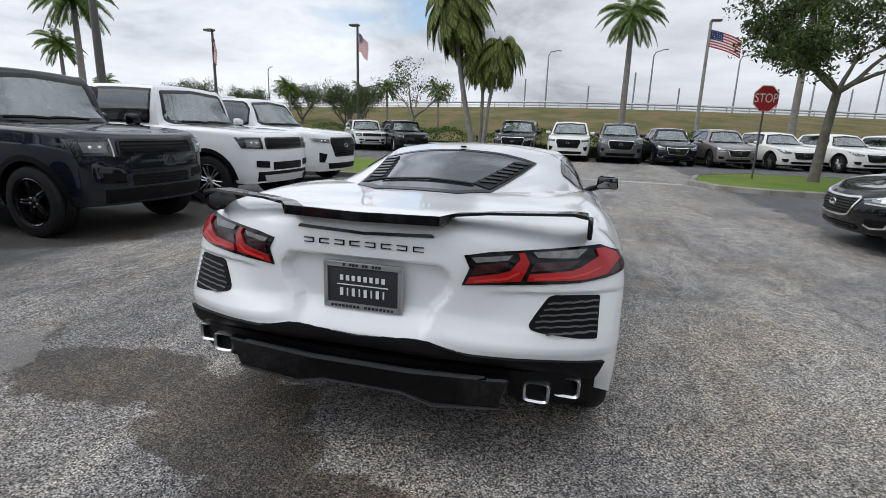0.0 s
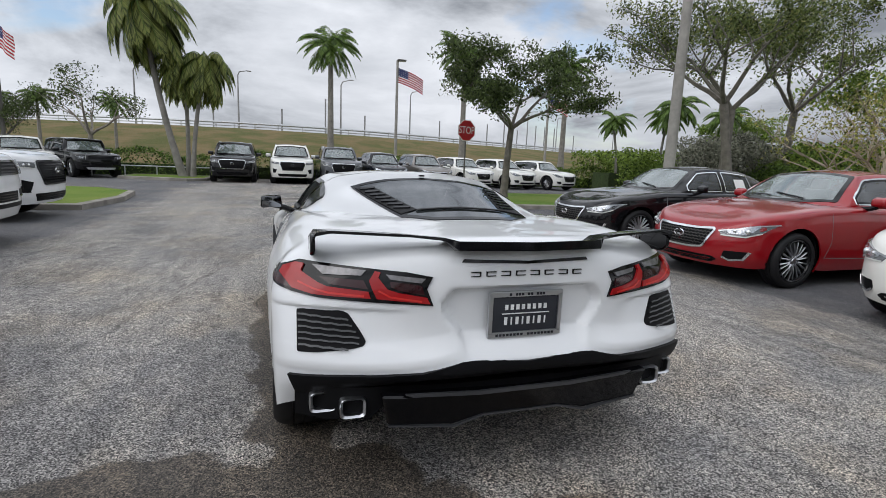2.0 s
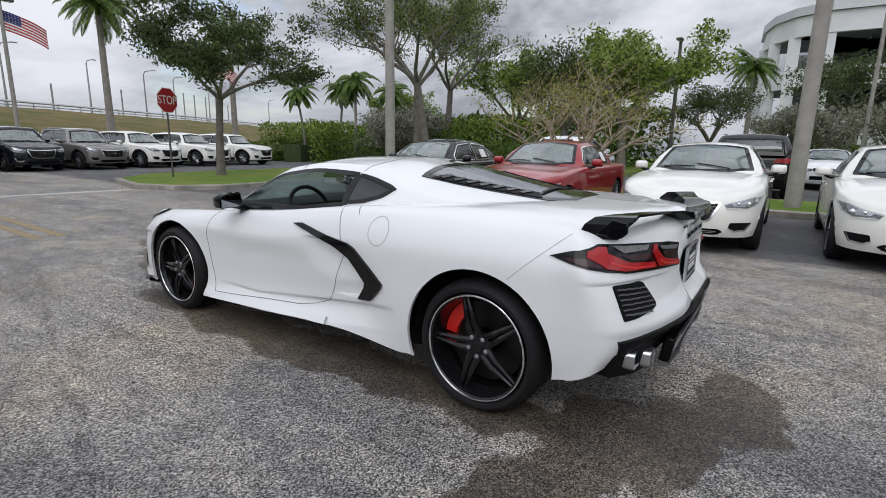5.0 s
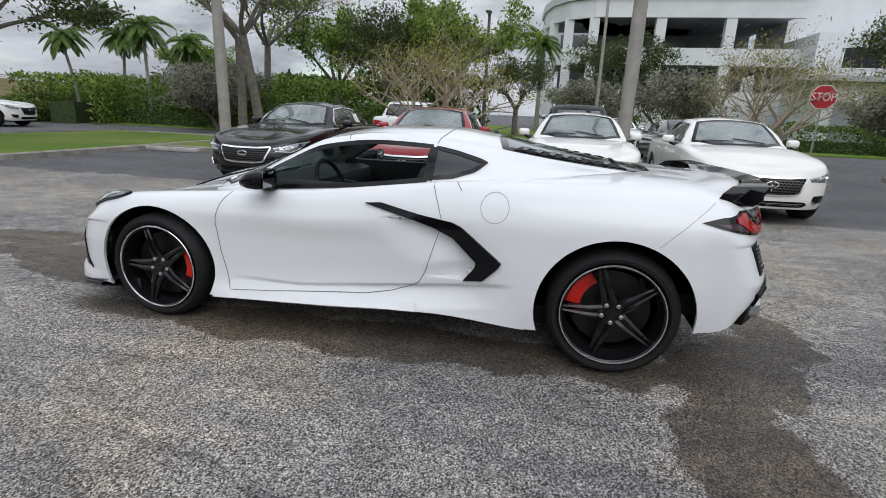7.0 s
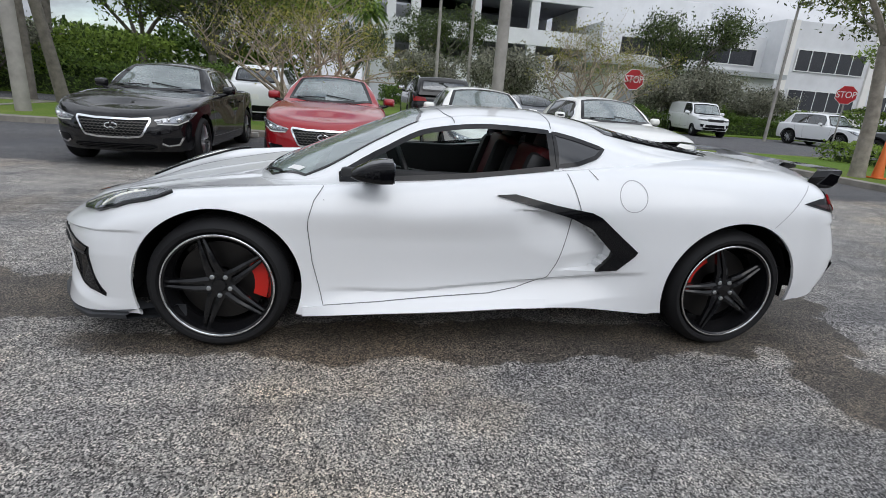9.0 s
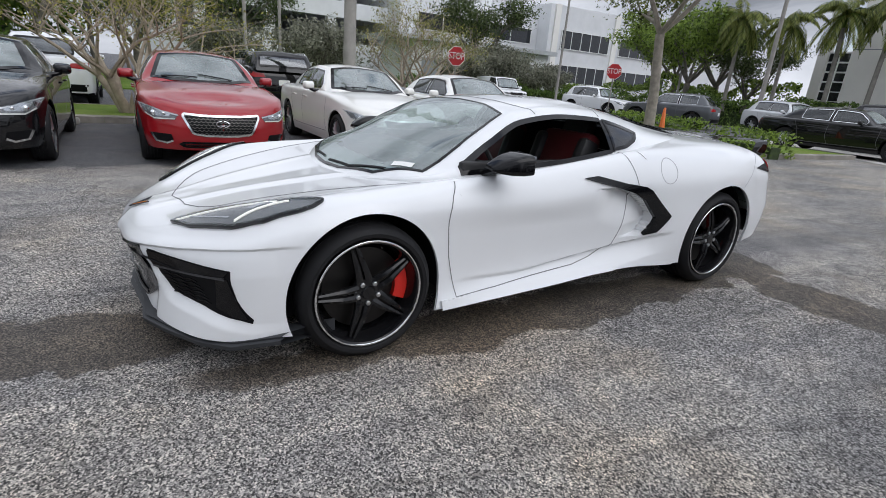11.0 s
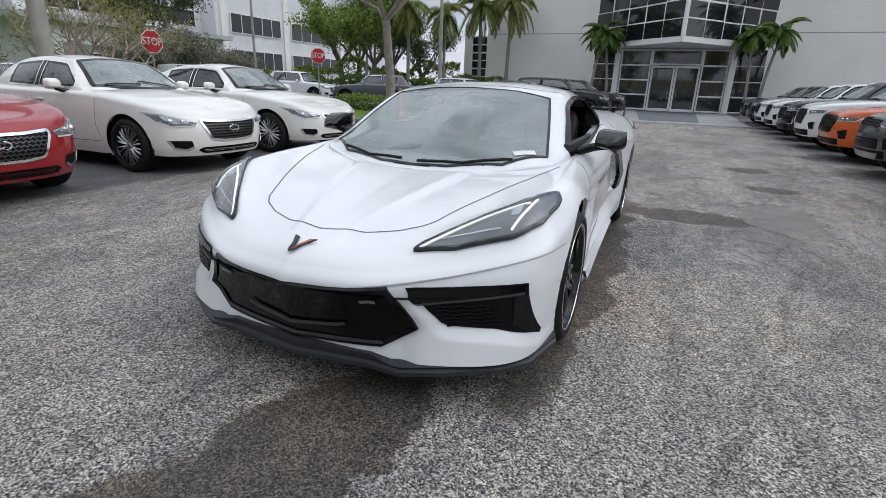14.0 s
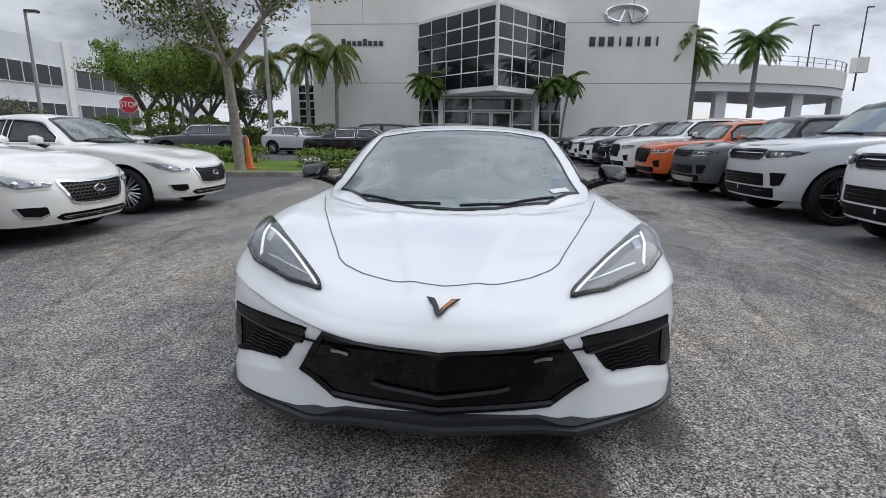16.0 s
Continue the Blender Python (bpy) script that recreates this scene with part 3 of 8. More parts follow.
def car_rails(P):
    L, W, wb, fo, zbot, hn, hc, belt, tz = (P[k] for k in ("L", "W", "wb", "fo", "zbot", "hn", "hc", "belt", "tz"))
    yf = wb / 2 + fo
    yr = yf - L
    w = W / 2
    nose, tail = P.get("nose", 1.0), P.get("tail", 1.0)
    plan = [(0, yf), (0.5, yf - 0.05 * nose), (0.84, yf - 0.22 * nose), (0.965, yf - 0.22 * nose - 0.3), (1, wb / 2), (1, wb / 2 - 0.55), (1, 0.1), (1, -wb / 2 + 0.9),
            (1, -wb / 2 + 0.45), (1, -wb / 2), (0.97, yr + 0.2 * tail + 0.28), (0.86, yr + 0.16 * tail), (0.5, yr + 0.04 * tail), (0, yr)]
    ys_z = [yf, yf - 0.35, wb / 2 - 0.1, P["cowl"] - 0.1, -wb / 2 + 0.3, yr + 0.3, yr]
    zs_z = [hn, hn + (hc - hn) * 0.42, hn + (hc - hn) * 0.8, hc, belt, (belt + tz) / 2 if P.get("trunk") else belt, tz]
    rails = [[] for _ in range(7)]
    for k, (fx, y) in enumerate(plan):
        end = {0: 1, 1: 1, 2: 0.7, 3: 0.2, 10: -0.2, 11: -0.7, 12: -1, 13: -1}.get(k, 0.0)
        zE = float(curve1(ys_z, zs_z, y - end * 0.1))
        z0 = zbot + (0.03 if end > 0 else 0.1 if end < 0 else 0)
        H = zE - z0
        dn = P.get("slant", 0.06) if end > 0 else 0.05
        cr = P.get("crown", 0.03)
        spec = ((0.95, 0.05, 0.0, 0), (0.99, 0.0, 0.2, 0), (1.0, -0.005, 0.56, 0), (0.985, dn * 0.5, 0.84, 0), (0.93, dn + 0.05, 1.0, 0), (0.6, dn + 0.2, 1.0, cr * 0.7), (0.0, dn + 0.32, 1.0, cr))
        for rail, (mx, pull, f, up) in zip(rails, spec):
            rail.append((fx * w * mx, y - end * pull, z0 + H * f + up))
    return rails, yf, yr


def parked_car(P, name, label, category, m, group=""):
    """A parked car: lofted body, glazed cabin, wheels, lamps and grille."""
    car = thing(name, label, category, m, group)
    rails, yf, yr = car_rails(P)
    W, H, wb, R = P["W"], P["H"], P["wb"], P["R"]
    w = W / 2
    body = Skin(loft(rails, 96, 30))
    ax = [(wb / 2, R, R + 0.055), (-wb / 2, R, R + 0.055)]
    part("body", body.bm(ax), P["paint"], car, angle=50)
    under_liner(car, ax, w, P["zbot"])
    part("underbody", box_bm(W * 0.78, P["L"] * 0.74, 0.1, pose(0, (yf + yr) / 2, P["zbot"] + 0.06)), CABIN, car)
    # cabin
    cw, wt, re, rb = P["cowl"], P["wtop"], P["rend"], P["rbase"]
    hc, belt = P["hc"], P["belt"]
    rt = P.get("roofw", 0.64) * w
    dl = P.get("deck", belt)
    ys = [cw, cw - 0.12, cw - 0.28, (cw - 0.28) * 0.45 + wt * 0.55, wt, (wt + re) / 2, re, (re + rb) / 2, rb]
    sq = 1 if P.get("boxy") else 0
    f0, f1, f2 = (0.64, 0.84, 0.9) if sq else (0.3, 0.66, 0.86)
    xb = [f0 * w, f1 * w, f2 * w, 0.9 * w, 0.9 * w, 0.9 * w, 0.89 * w, 0.84 * w, 0.74 * w]
    zb = [hc - 0.02, hc - 0.01, hc, hc + 0.01, hc + (belt - hc) * 0.3, (hc + belt) / 2, belt, (belt + dl) / 2, dl]
    xt = [(f0 - 0.05) * w, (f1 - 0.04) * w, (f2 - 0.03) * w, (0.83 * w + rt) / 2 + 0.01, rt, rt, rt * 0.97, rt * 0.98, rt]
    slope = lambda k: hc + (H - 0.05 - hc) * k
    k1, k2, k3 = 0.12 / (cw - wt), 0.28 / (cw - wt), (0.28 + 0.55 * (cw - 0.28 - wt)) / (cw - wt)
    zc = [hc - 0.01, slope(k1) + 0.01, slope(k2) + 0.01, slope(k3) + 0.015, H - 0.045, H, H - 0.035, (H + dl) / 2 + P.get("rbulge", 0.06), dl - 0.02]
    zt = [hc - 0.015, hc + 0.01, hc + 0.02, slope(k3) - 0.06, H - 0.1, H - 0.07, H - 0.1, (H + dl) / 2 + P.get("rbulge", 0.06) - 0.04, dl - 0.03]
    grid, f, yy = greenhouse(ys, xb, zb, xt, zt, zc, 130 if sq else 80, 30)
    cab = Skin(grid)
    low = lambda a: curve1(ys, zb, a) + P.get("sill", 0.045)
    high = lambda a: curve1(ys, zt, a) - 0.035
    mid = P.get("bpillar", (wt + re) / 2 + 0.05)
    y0 = cw - 0.5
    while high(y0) < low(y0) + 0.03 and y0 > wt:
        y0 -= 0.03
    y1 = re + (0.05 if P.get("boxy") else -0.12)
    while high(y1) < low(y1) + 0.05:
        y1 += 0.03
    side = [side_glass(y0, mid + 0.05, low, high)]
    if P.get("third"):
        side += [side_glass(mid - 0.05, P["third"] + 0.05, low, high), side_glass(P["third"] - 0.05, y1, low, high)]
    else:
        side += [side_glass(mid - 0.05, y1, low, high)]
    if P.get("panel_van"):
        side = side[:1]
    screen = [(-0.74 * w, cw - 0.3), (-0.45 * w, cw - 0.13), (0, cw - 0.07), (0.45 * w, cw - 0.13), (0.74 * w, cw - 0.3), (rt * 0.9, wt + 0.06), (0, wt + 0.03), (-rt * 0.9, wt + 0.06)]
    boxy = P.get("boxy")
    wview = "front" if boxy else "top"
    if boxy:
        screen = [(-0.80 * w, hc + 0.05), (0, hc + 0.03), (0.80 * w, hc + 0.05), (rt * 0.90, H - 0.16), (0, H - 0.115), (-rt * 0.90, H - 0.16)]
    if boxy:
        rear = [(-rt * 0.92, dl + 0.1), (rt * 0.92, dl + 0.1), (rt * 0.86, H - 0.16), (-rt * 0.86, H - 0.16)]
        rview = "back"
    else:
        rear = [(-rt * 0.88, re - 0.06), (rt * 0.88, re - 0.06), (rt * 0.98, rb + 0.16), (0, rb + 0.1), (-rt * 0.98, rb + 0.16)]
        rview = "top"
    holes = [(screen, VIEWS[wview])] + [(s, VIEWS[v]) for s in side for v in ("left", "right")] + [(rear, VIEWS[rview])]
    part("roof", cab.bm(holes=holes), P.get("roof", P["paint"]), car, angle=50)
    win = part("windscreen", panel_bm(cab, wview, rounded(screen, 0.04, 2), 0.004, 0.006, 0.09), GLASS_SCREEN, car)
    part("window_seal", ring_bm(cab, wview, rounded(screen, 0.04, 2), 0.016, 0.04, 0.007, 0.09), GLOSS_BLACK, win)
    for wx in (-0.42, 0.1):
        wl = [(wx * w, hc + 0.06), ((wx + 0.26) * w, hc + 0.075), ((wx + 0.52) * w, hc + 0.07)] if boxy else [(wx * w, cw - 0.17), ((wx + 0.26) * w, cw - 0.2), ((wx + 0.5) * w, cw - 0.25)]
        part("wiper", strip_bm(cab, wview, wl, 0.02, 0.02, 0.09), MATT_BLACK, win)
    gl = P.get("glass", GLASS_TINT)
    for s in side:
        for v in ("left", "right"):
            o = part("side_window", panel_bm(cab, v, s, 0.003, 0.006, 0.09), gl, car)
            part("window_trim", ring_bm(cab, v, s, 0.010, 0.006, 0.008, 0.07), P.get("trim", GLOSS_BLACK), o)
            part("window_rubber", ring_bm(cab, v, s, 0.004, 0.03, 0.005, 0.07), GLOSS_BLACK, o)
    if len(side) > 1:
        for c in [mid] + ([P["third"]] if P.get("third") else []):
            pillar = side_glass(c + 0.042, c - 0.042, low, high, 3)
            for v in ("left", "right"):
                part("door_pillar", panel_bm(cab, v, pillar, 0.004, 0.006, 0.07), GLOSS_BLACK, car)
    o = part("rear_window", panel_bm(cab, rview, rounded(rear, 0.05, 2), 0.003, 0.006, 0.09), gl, car)
    part("window_seal", ring_bm(cab, rview, rounded(rear, 0.05, 2), 0.012, 0.035, 0.005, 0.09), GLOSS_BLACK, o)
    if P.get("paper"):
        yc, zc_ = mid - 0.42, belt + 0.17
        part("window_sheet", panel_bm(cab, "left", [(yc - 0.12, zc_ - 0.09), (yc + 0.12, zc_ - 0.09), (yc + 0.12, zc_ + 0.08), (yc - 0.12, zc_ + 0.08)], 0.012, 0.004, 0.09), PAPER, car, "white paper price sheet")
    # cabin furniture
    part("dashboard", box_bm(W * 0.72, 0.45, 0.22, pose(0, cw - 0.62, hc - 0.1), 0.06), CABIN, car)
    for sx in (-1, 1):
        seat_bm(car, sx * 0.38, (wt + re) / 2 + 0.25, hc - 0.42, P.get("seats", BEIGE))
    part("rear_bench", box_bm(W * 0.66, 0.2, 0.6, pose(0, re + 0.2, hc - 0.15, 14), 0.06), P.get("seats", BEIGE), car)
    # wheels
    ww = P.get("tyre", 0.23)
    for y in (wb / 2, -wb / 2):
        for s in (-1, 1):
            wheel_part(car, s * (w - ww / 2 - 0.01), y, R, ww, P.get("rim", R - 0.1), P.get("spoke", ALLOY), P.get("face", DARK_ALLOY), P.get("nspoke", 7), P.get("wstyle", "twin"))
    # face
    hn = P["hn"]
    nose_front(car, P, body, w, yf, hn)
    # mirrors, seams, handles
    for s in (-1, 1):
        mirror_bm(car, s * (w + 0.07), cw - 0.62, hc + 0.09, P.get("mirror", P["paint"]), P.get("mirsize", 1.0))
    seam = [(wb / 2 - 0.5, hc - 0.06), (wb / 2 - 0.53, 0.55), (wb / 2 - 0.45, P["zbot"] + 0.16), (mid + 0.1, P["zbot"] + 0.14), (mid, 0.6), (mid + 0.02, belt - 0.04)]
    seam2 = [(mid + 0.1, P["zbot"] + 0.14), (-wb / 2 + 0.45, P["zbot"] + 0.14), (-wb / 2 + 0.36, 0.72), (-wb / 2 + 0.22, belt - 0.05)]
    for v in ("left", "right"):
        bm = strip_bm(body, v, seam, 0.008, 0.0012, 0.08, wall=0.001)
        strip_bm(body, v, seam2, 0.008, 0.0012, 0.08, bm, wall=0.001)
        part("door_gap", bm, SEAM, car)
        s = -1 if v == "left" else 1
        for yh in (mid + 0.18, -wb / 2 + 0.52):
            p, n = VIEWS[v].drop(body, yh, belt - 0.13, 0.012)
            part("door_handle", box_bm(0.025, 0.2, 0.028, Matrix.Translation(p), 0.01), P.get("handle", P["paint"]), car)
    clad = P.get("clad")
    if clad:
        for y, z, r in ax:
            for v in ("left", "right"):
                arc = [(y + (r + 0.03) * math.cos(a), z + (r + 0.03) * math.sin(a)) for a in [math.pi * (0.02 + 0.96 * k / 16) for k in range(17)]]
                part("arch_trim", strip_bm(body, v, arc, 0.065, 0.006, 0.1), clad, car)
        for v in ("left", "right"):
            part("sill_trim", strip_bm(body, v, [(wb / 2 - R - 0.1, P["zbot"] + 0.09), (-wb / 2 + R + 0.1, P["zbot"] + 0.09)], 0.12, 0.006, 0.15), clad, car)
    if P.get("rails"):
        for s in (-1, 1):
            x = s * rt * 0.96
            part("roof_rail", tube_bm([(x, wt - 0.2, H - 0.09), (x, wt - 0.3, H - 0.03), (x, re + 0.2, H - 0.03), (x, re + 0.1, H - 0.09)], 0.016, 6), P["rails"], car)
    if P.get("tail_lamps", True):
        zt_ = P["tz"] - 0.1
        for s in (-1, 1):
            poly = [(s * w * 0.5, zt_ - 0.1), (s * w * 0.88, zt_ - 0.12), (s * w * 0.9, zt_ + 0.03), (s * w * 0.55, zt_)]
            if s < 0:
                poly = poly[::-1]
            part("tail_lamp", panel_bm(body, "back", poly, 0.006, 0.012, 0.08), TAIL_RED, car)
        part("rear_plate", panel_bm(body, "back", [(-0.16, zt_ - 0.3), (0.16, zt_ - 0.3), (0.16, zt_ - 0.15), (-0.16, zt_ - 0.15)], 0.008, 0.01, 0.1), PAPER, car)
        part("rear_bumper_trim", panel_bm(body, "back", [(-w * 0.8, P["zbot"] + 0.14), (w * 0.8, P["zbot"] + 0.14), (w * 0.85, P["zbot"] + 0.3), (-w * 0.85, P["zbot"] + 0.3)], 0.006, 0.01, 0.1), MATT_BLACK, car)
    return car


def lattice_bm(skin, poly, pitch_x, pitch_z, width=0.01, lift=0.012, wave=True):
    """A mesh of bars inside an outline on a car's front."""
    xs, zs = [p[0] for p in poly], [p[1] for p in poly]
    bm = bmesh.new()
    z = min(zs) + pitch_z * 0.6
    row = 0
    while z < max(zs):
        run = []
        n = int((max(xs) - min(xs)) / (pitch_x / 2))
        for k in range(n + 1):
            x = min(xs) + k * pitch_x / 2
            zz = z + (pitch_z * 0.24 * (1 if (k + row) % 2 else -1) if wave else 0)
            if inside((x, zz), poly):
                run.append((x, zz))
            else:
                if len(run) > 1:
                    strip_bm(skin, "front", run, width, lift, 1.0, bm)
                run = []
        if len(run) > 1:
            strip_bm(skin, "front", run, width, lift, 1.0, bm)
        z += pitch_z
        row += 1
    return bm


def nose_front(car, P, body, w, yf, hn):
    """Grille, lamps and intakes by the kind of car."""
    kind = P.get("front", "sedan")
    zb = P["zbot"]
    H = hn - zb
    sym = lambda half: half + [(-x, z) for x, z in reversed(half)]
    Z = lambda f: zb + H * f
    if kind == "arch":  # wide mesh grille with a bright frame, swept lamps
        gr = sym([(0.24 * w, Z(0.855)), (0.47 * w, Z(0.89)), (0.475 * w, Z(0.84)), (0.37 * w, Z(0.47)), (0.2 * w, Z(0.43))])
        lamps = [[(0.53 * w, Z(0.87)), (0.57 * w, Z(0.775)), (0.80 * w, Z(0.765)), (0.90 * w, Z(0.87)), (0.955 * w, Z(1.08)), (0.86 * w, Z(1.035)), (0.70 * w, Z(0.935))]]
        low = sym([(0.50 * w, Z(0.27)), (0.56 * w, Z(0.20)), (0.46 * w, Z(0.12))])
        fog = [(0.63 * w, Z(0.43)), (0.61 * w, Z(0.29)), (0.68 * w, Z(0.225)), (0.80 * w, Z(0.26)), (0.85 * w, Z(0.44))]
        frame_m, mesh_m = CHROME, DISC
    elif kind == "block":  # upright flat face with square lamps
        gr = sym([(0.52 * w, Z(0.93)), (0.54 * w, Z(0.74))])
        lamps = [[(0.6 * w, Z(0.95)), (0.6 * w, Z(0.72)), (0.9 * w, Z(0.74)), (0.92 * w, Z(0.95))]]
        low = sym([(0.42 * w, Z(0.46)), (0.42 * w, Z(0.3))])
        fog = [(0.5 * w, Z(0.48)), (0.5 * w, Z(0.36)), (0.74 * w, Z(0.38)), (0.74 * w, Z(0.5))]
        frame_m, mesh_m = P.get("grille_frame", GLOSS_BLACK), GLOSS_BLACK
    elif kind == "tall":  # large upright grille with narrow lamps
        gr = sym([(0.52 * w, Z(0.93)), (0.55 * w, Z(0.8)), (0.44 * w, Z(0.45))])
        lamps = [[(0.58 * w, Z(0.9)), (0.6 * w, Z(0.78)), (0.9 * w, Z(0.82)), (0.93 * w, Z(0.93))]]
        low = sym([(0.66 * w, Z(0.26)), (0.6 * w, Z(0.1))])
        fog = [(0.68 * w, Z(0.5)), (0.74 * w, Z(0.3)), (0.84 * w, Z(0.3)), (0.84 * w, Z(0.55))]
        frame_m, mesh_m = P.get("grille_frame", CHROME), P.get("mesh", CHROME if P.get("bright_mesh") else GLOSS_BLACK)
    else:  # slim grille high up, broad dark intake below
        gr = sym([(0.47 * w, Z(0.985)), (0.48 * w, Z(0.93)), (0.42 * w, Z(0.82))])
        lamps = [[(0.51 * w, Z(0.985)), (0.50 * w, Z(0.86)), (0.56 * w, Z(0.82)), (0.80 * w, Z(0.86)), (0.90 * w, Z(0.92)), (0.925 * w, Z(0.985)), (0.74 * w, Z(0.985))]]
        low = sym([(0.56 * w, Z(0.54)), (0.58 * w, Z(0.30))])
        fog = [(0.65 * w, Z(0.57)), (0.68 * w, Z(0.36)), (0.71 * w, Z(0.33)), (0.79 * w, Z(0.35)), (0.83 * w, Z(0.57))]
        frame_m, mesh_m = P.get("grille_frame", GLOSS_BLACK), P.get("mesh", GLOSS_BLACK)
    gr = rounded(gr, 0.03, 3)
    g = part("grille", panel_bm(body, "front", gr, 0.004, 0.02, 0.06), MATT_BLACK, car)
    part("grille_frame", ring_bm(body, "front", gr, 0.016, 0.008, 0.016, 0.05), frame_m, g)
    part("grille_mesh", lattice_bm(body, gr, 0.05 * P.get("meshsize", 1.3), 0.034 * P.get("meshsize", 1.3), 0.009, 0.013, P.get("wave", True)), mesh_m, g)
    if P.get("badge", True):
        bz = Z(0.69) if kind == "arch" else Z(0.73) if kind == "tall" else Z(0.86)
        p, n = VIEWS["front"].drop(body, 0.0, bz, 0.03)
        bm = bmesh.new()
        for s in (-1, 1):
            for q in range(2):
                ring = []
                for k in range(13):
                    a = math.pi * (0.5 + s * (0.06 + 0.80 * k / 12))
                    ring.append((0.075 * math.cos(a), 0.0, 0.04 * math.sin(a)))
                ring.append((0.018 * s, 0, -0.012))
            tube_bm([tuple(Vector(r) + p) for r in ring], 0.007, 6, bm)
        part("badge", bm, CHROME, g, "chrome oval badge")
    for half in lamps:
        for s in (1, -1):
            poly = half if s > 0 else mirrored(half)
            lamp = part("headlamp", panel_bm(body, "front", poly, 0.004, 0.02, 0.05), LAMP_SMOKED if kind in ("arch", "tall") else GLOSS_BLACK, car)
            cx, cz = sum(p[0] for p in poly) / len(poly), sum(p[1] for p in poly) / len(poly)
            inner = [(cx + (x - cx) * 0.62, cz + (z - cz) * 0.62) for x, z in poly]
            part("reflector", panel_bm(body, "front", inner, 0.010, 0.01, 0.05), LAMP_REFLECTOR if kind == "arch" else LAMP_SMOKED, lamp)
            for k, r_ in ((-0.45, 0.022), (0.35, 0.034)) if kind == "arch" else ((-0.3, 0.024), (0.3, 0.024)):
                bm = bmesh.new()
                q, _ = VIEWS["front"].drop(body, cx + s * k * 0.13, cz - (0.012 if kind == "arch" else 0), 0.010)
                bmesh.ops.create_uvsphere(bm, u_segments=12, v_segments=8, radius=r_, matrix=Matrix.Translation(q))
                part("projector", bm, CHROME, lamp)
            if kind == "arch":
                brow = [half[4], half[5], half[6], half[0]]
                part("lamp_brow", strip_bm(body, "front", [(s * x, z - 0.008) for x, z in brow], 0.012, 0.014, 0.06), ALLOY, lamp)
            part("light_guide", strip_bm(body, "front", [poly[0], poly[1]] if kind == "block" else [(x, z) for x, z in (poly[1:4] if s > 0 else poly[-4:-1])], 0.014, 0.012, 0.06), LAMP_WHITE, lamp)
            part("lamp_lens", panel_bm(body, "front", poly, 0.03, 0.024, 0.06), LENS, lamp)
    lo = part("lower_intake", panel_bm(body, "front", rounded(low, 0.02, 2), 0.004, 0.02, 0.08), MATT_BLACK, car)
    zl = [p[1] for p in low]
    xl = max(p[0] for p in low) * 0.9
    for k in range(1, 4):
        zz = min(zl) + (max(zl) - min(zl)) * k / 4
        part("intake_bar", strip_bm(body, "front", [(-xl, zz), (0, zz), (xl, zz)], 0.01, 0.012, 0.12), GLOSS_BLACK, lo)
    for s in (1, -1):
        poly = fog if s > 0 else mirrored(fog)
        fo_ = part("side_intake", panel_bm(body, "front", rounded(poly, 0.015, 2), 0.004, 0.02, 0.06), MATT_BLACK, car)
        part("fog_trim", strip_bm(body, "front", poly[1:5] if s > 0 else mirrored(fog[1:5])[::-1], 0.022, 0.012, 0.06), P.get("fogtrim", frame_m), fo_)
    skid = P.get("skid")
    if skid:
        part("skid_plate", panel_bm(body, "front", sym([(0.60 * w, Z(0.20)), (0.52 * w, Z(0.05))]), 0.008, 0.02, 0.08), skid, car)
    if P.get("lower_clad"):
        part("bumper_cladding", panel_bm(body, "front", sym([(0.72 * w, Z(0.27)), (0.70 * w, Z(0.03))]), 0.003, 0.01, 0.06), P["lower_clad"], car)

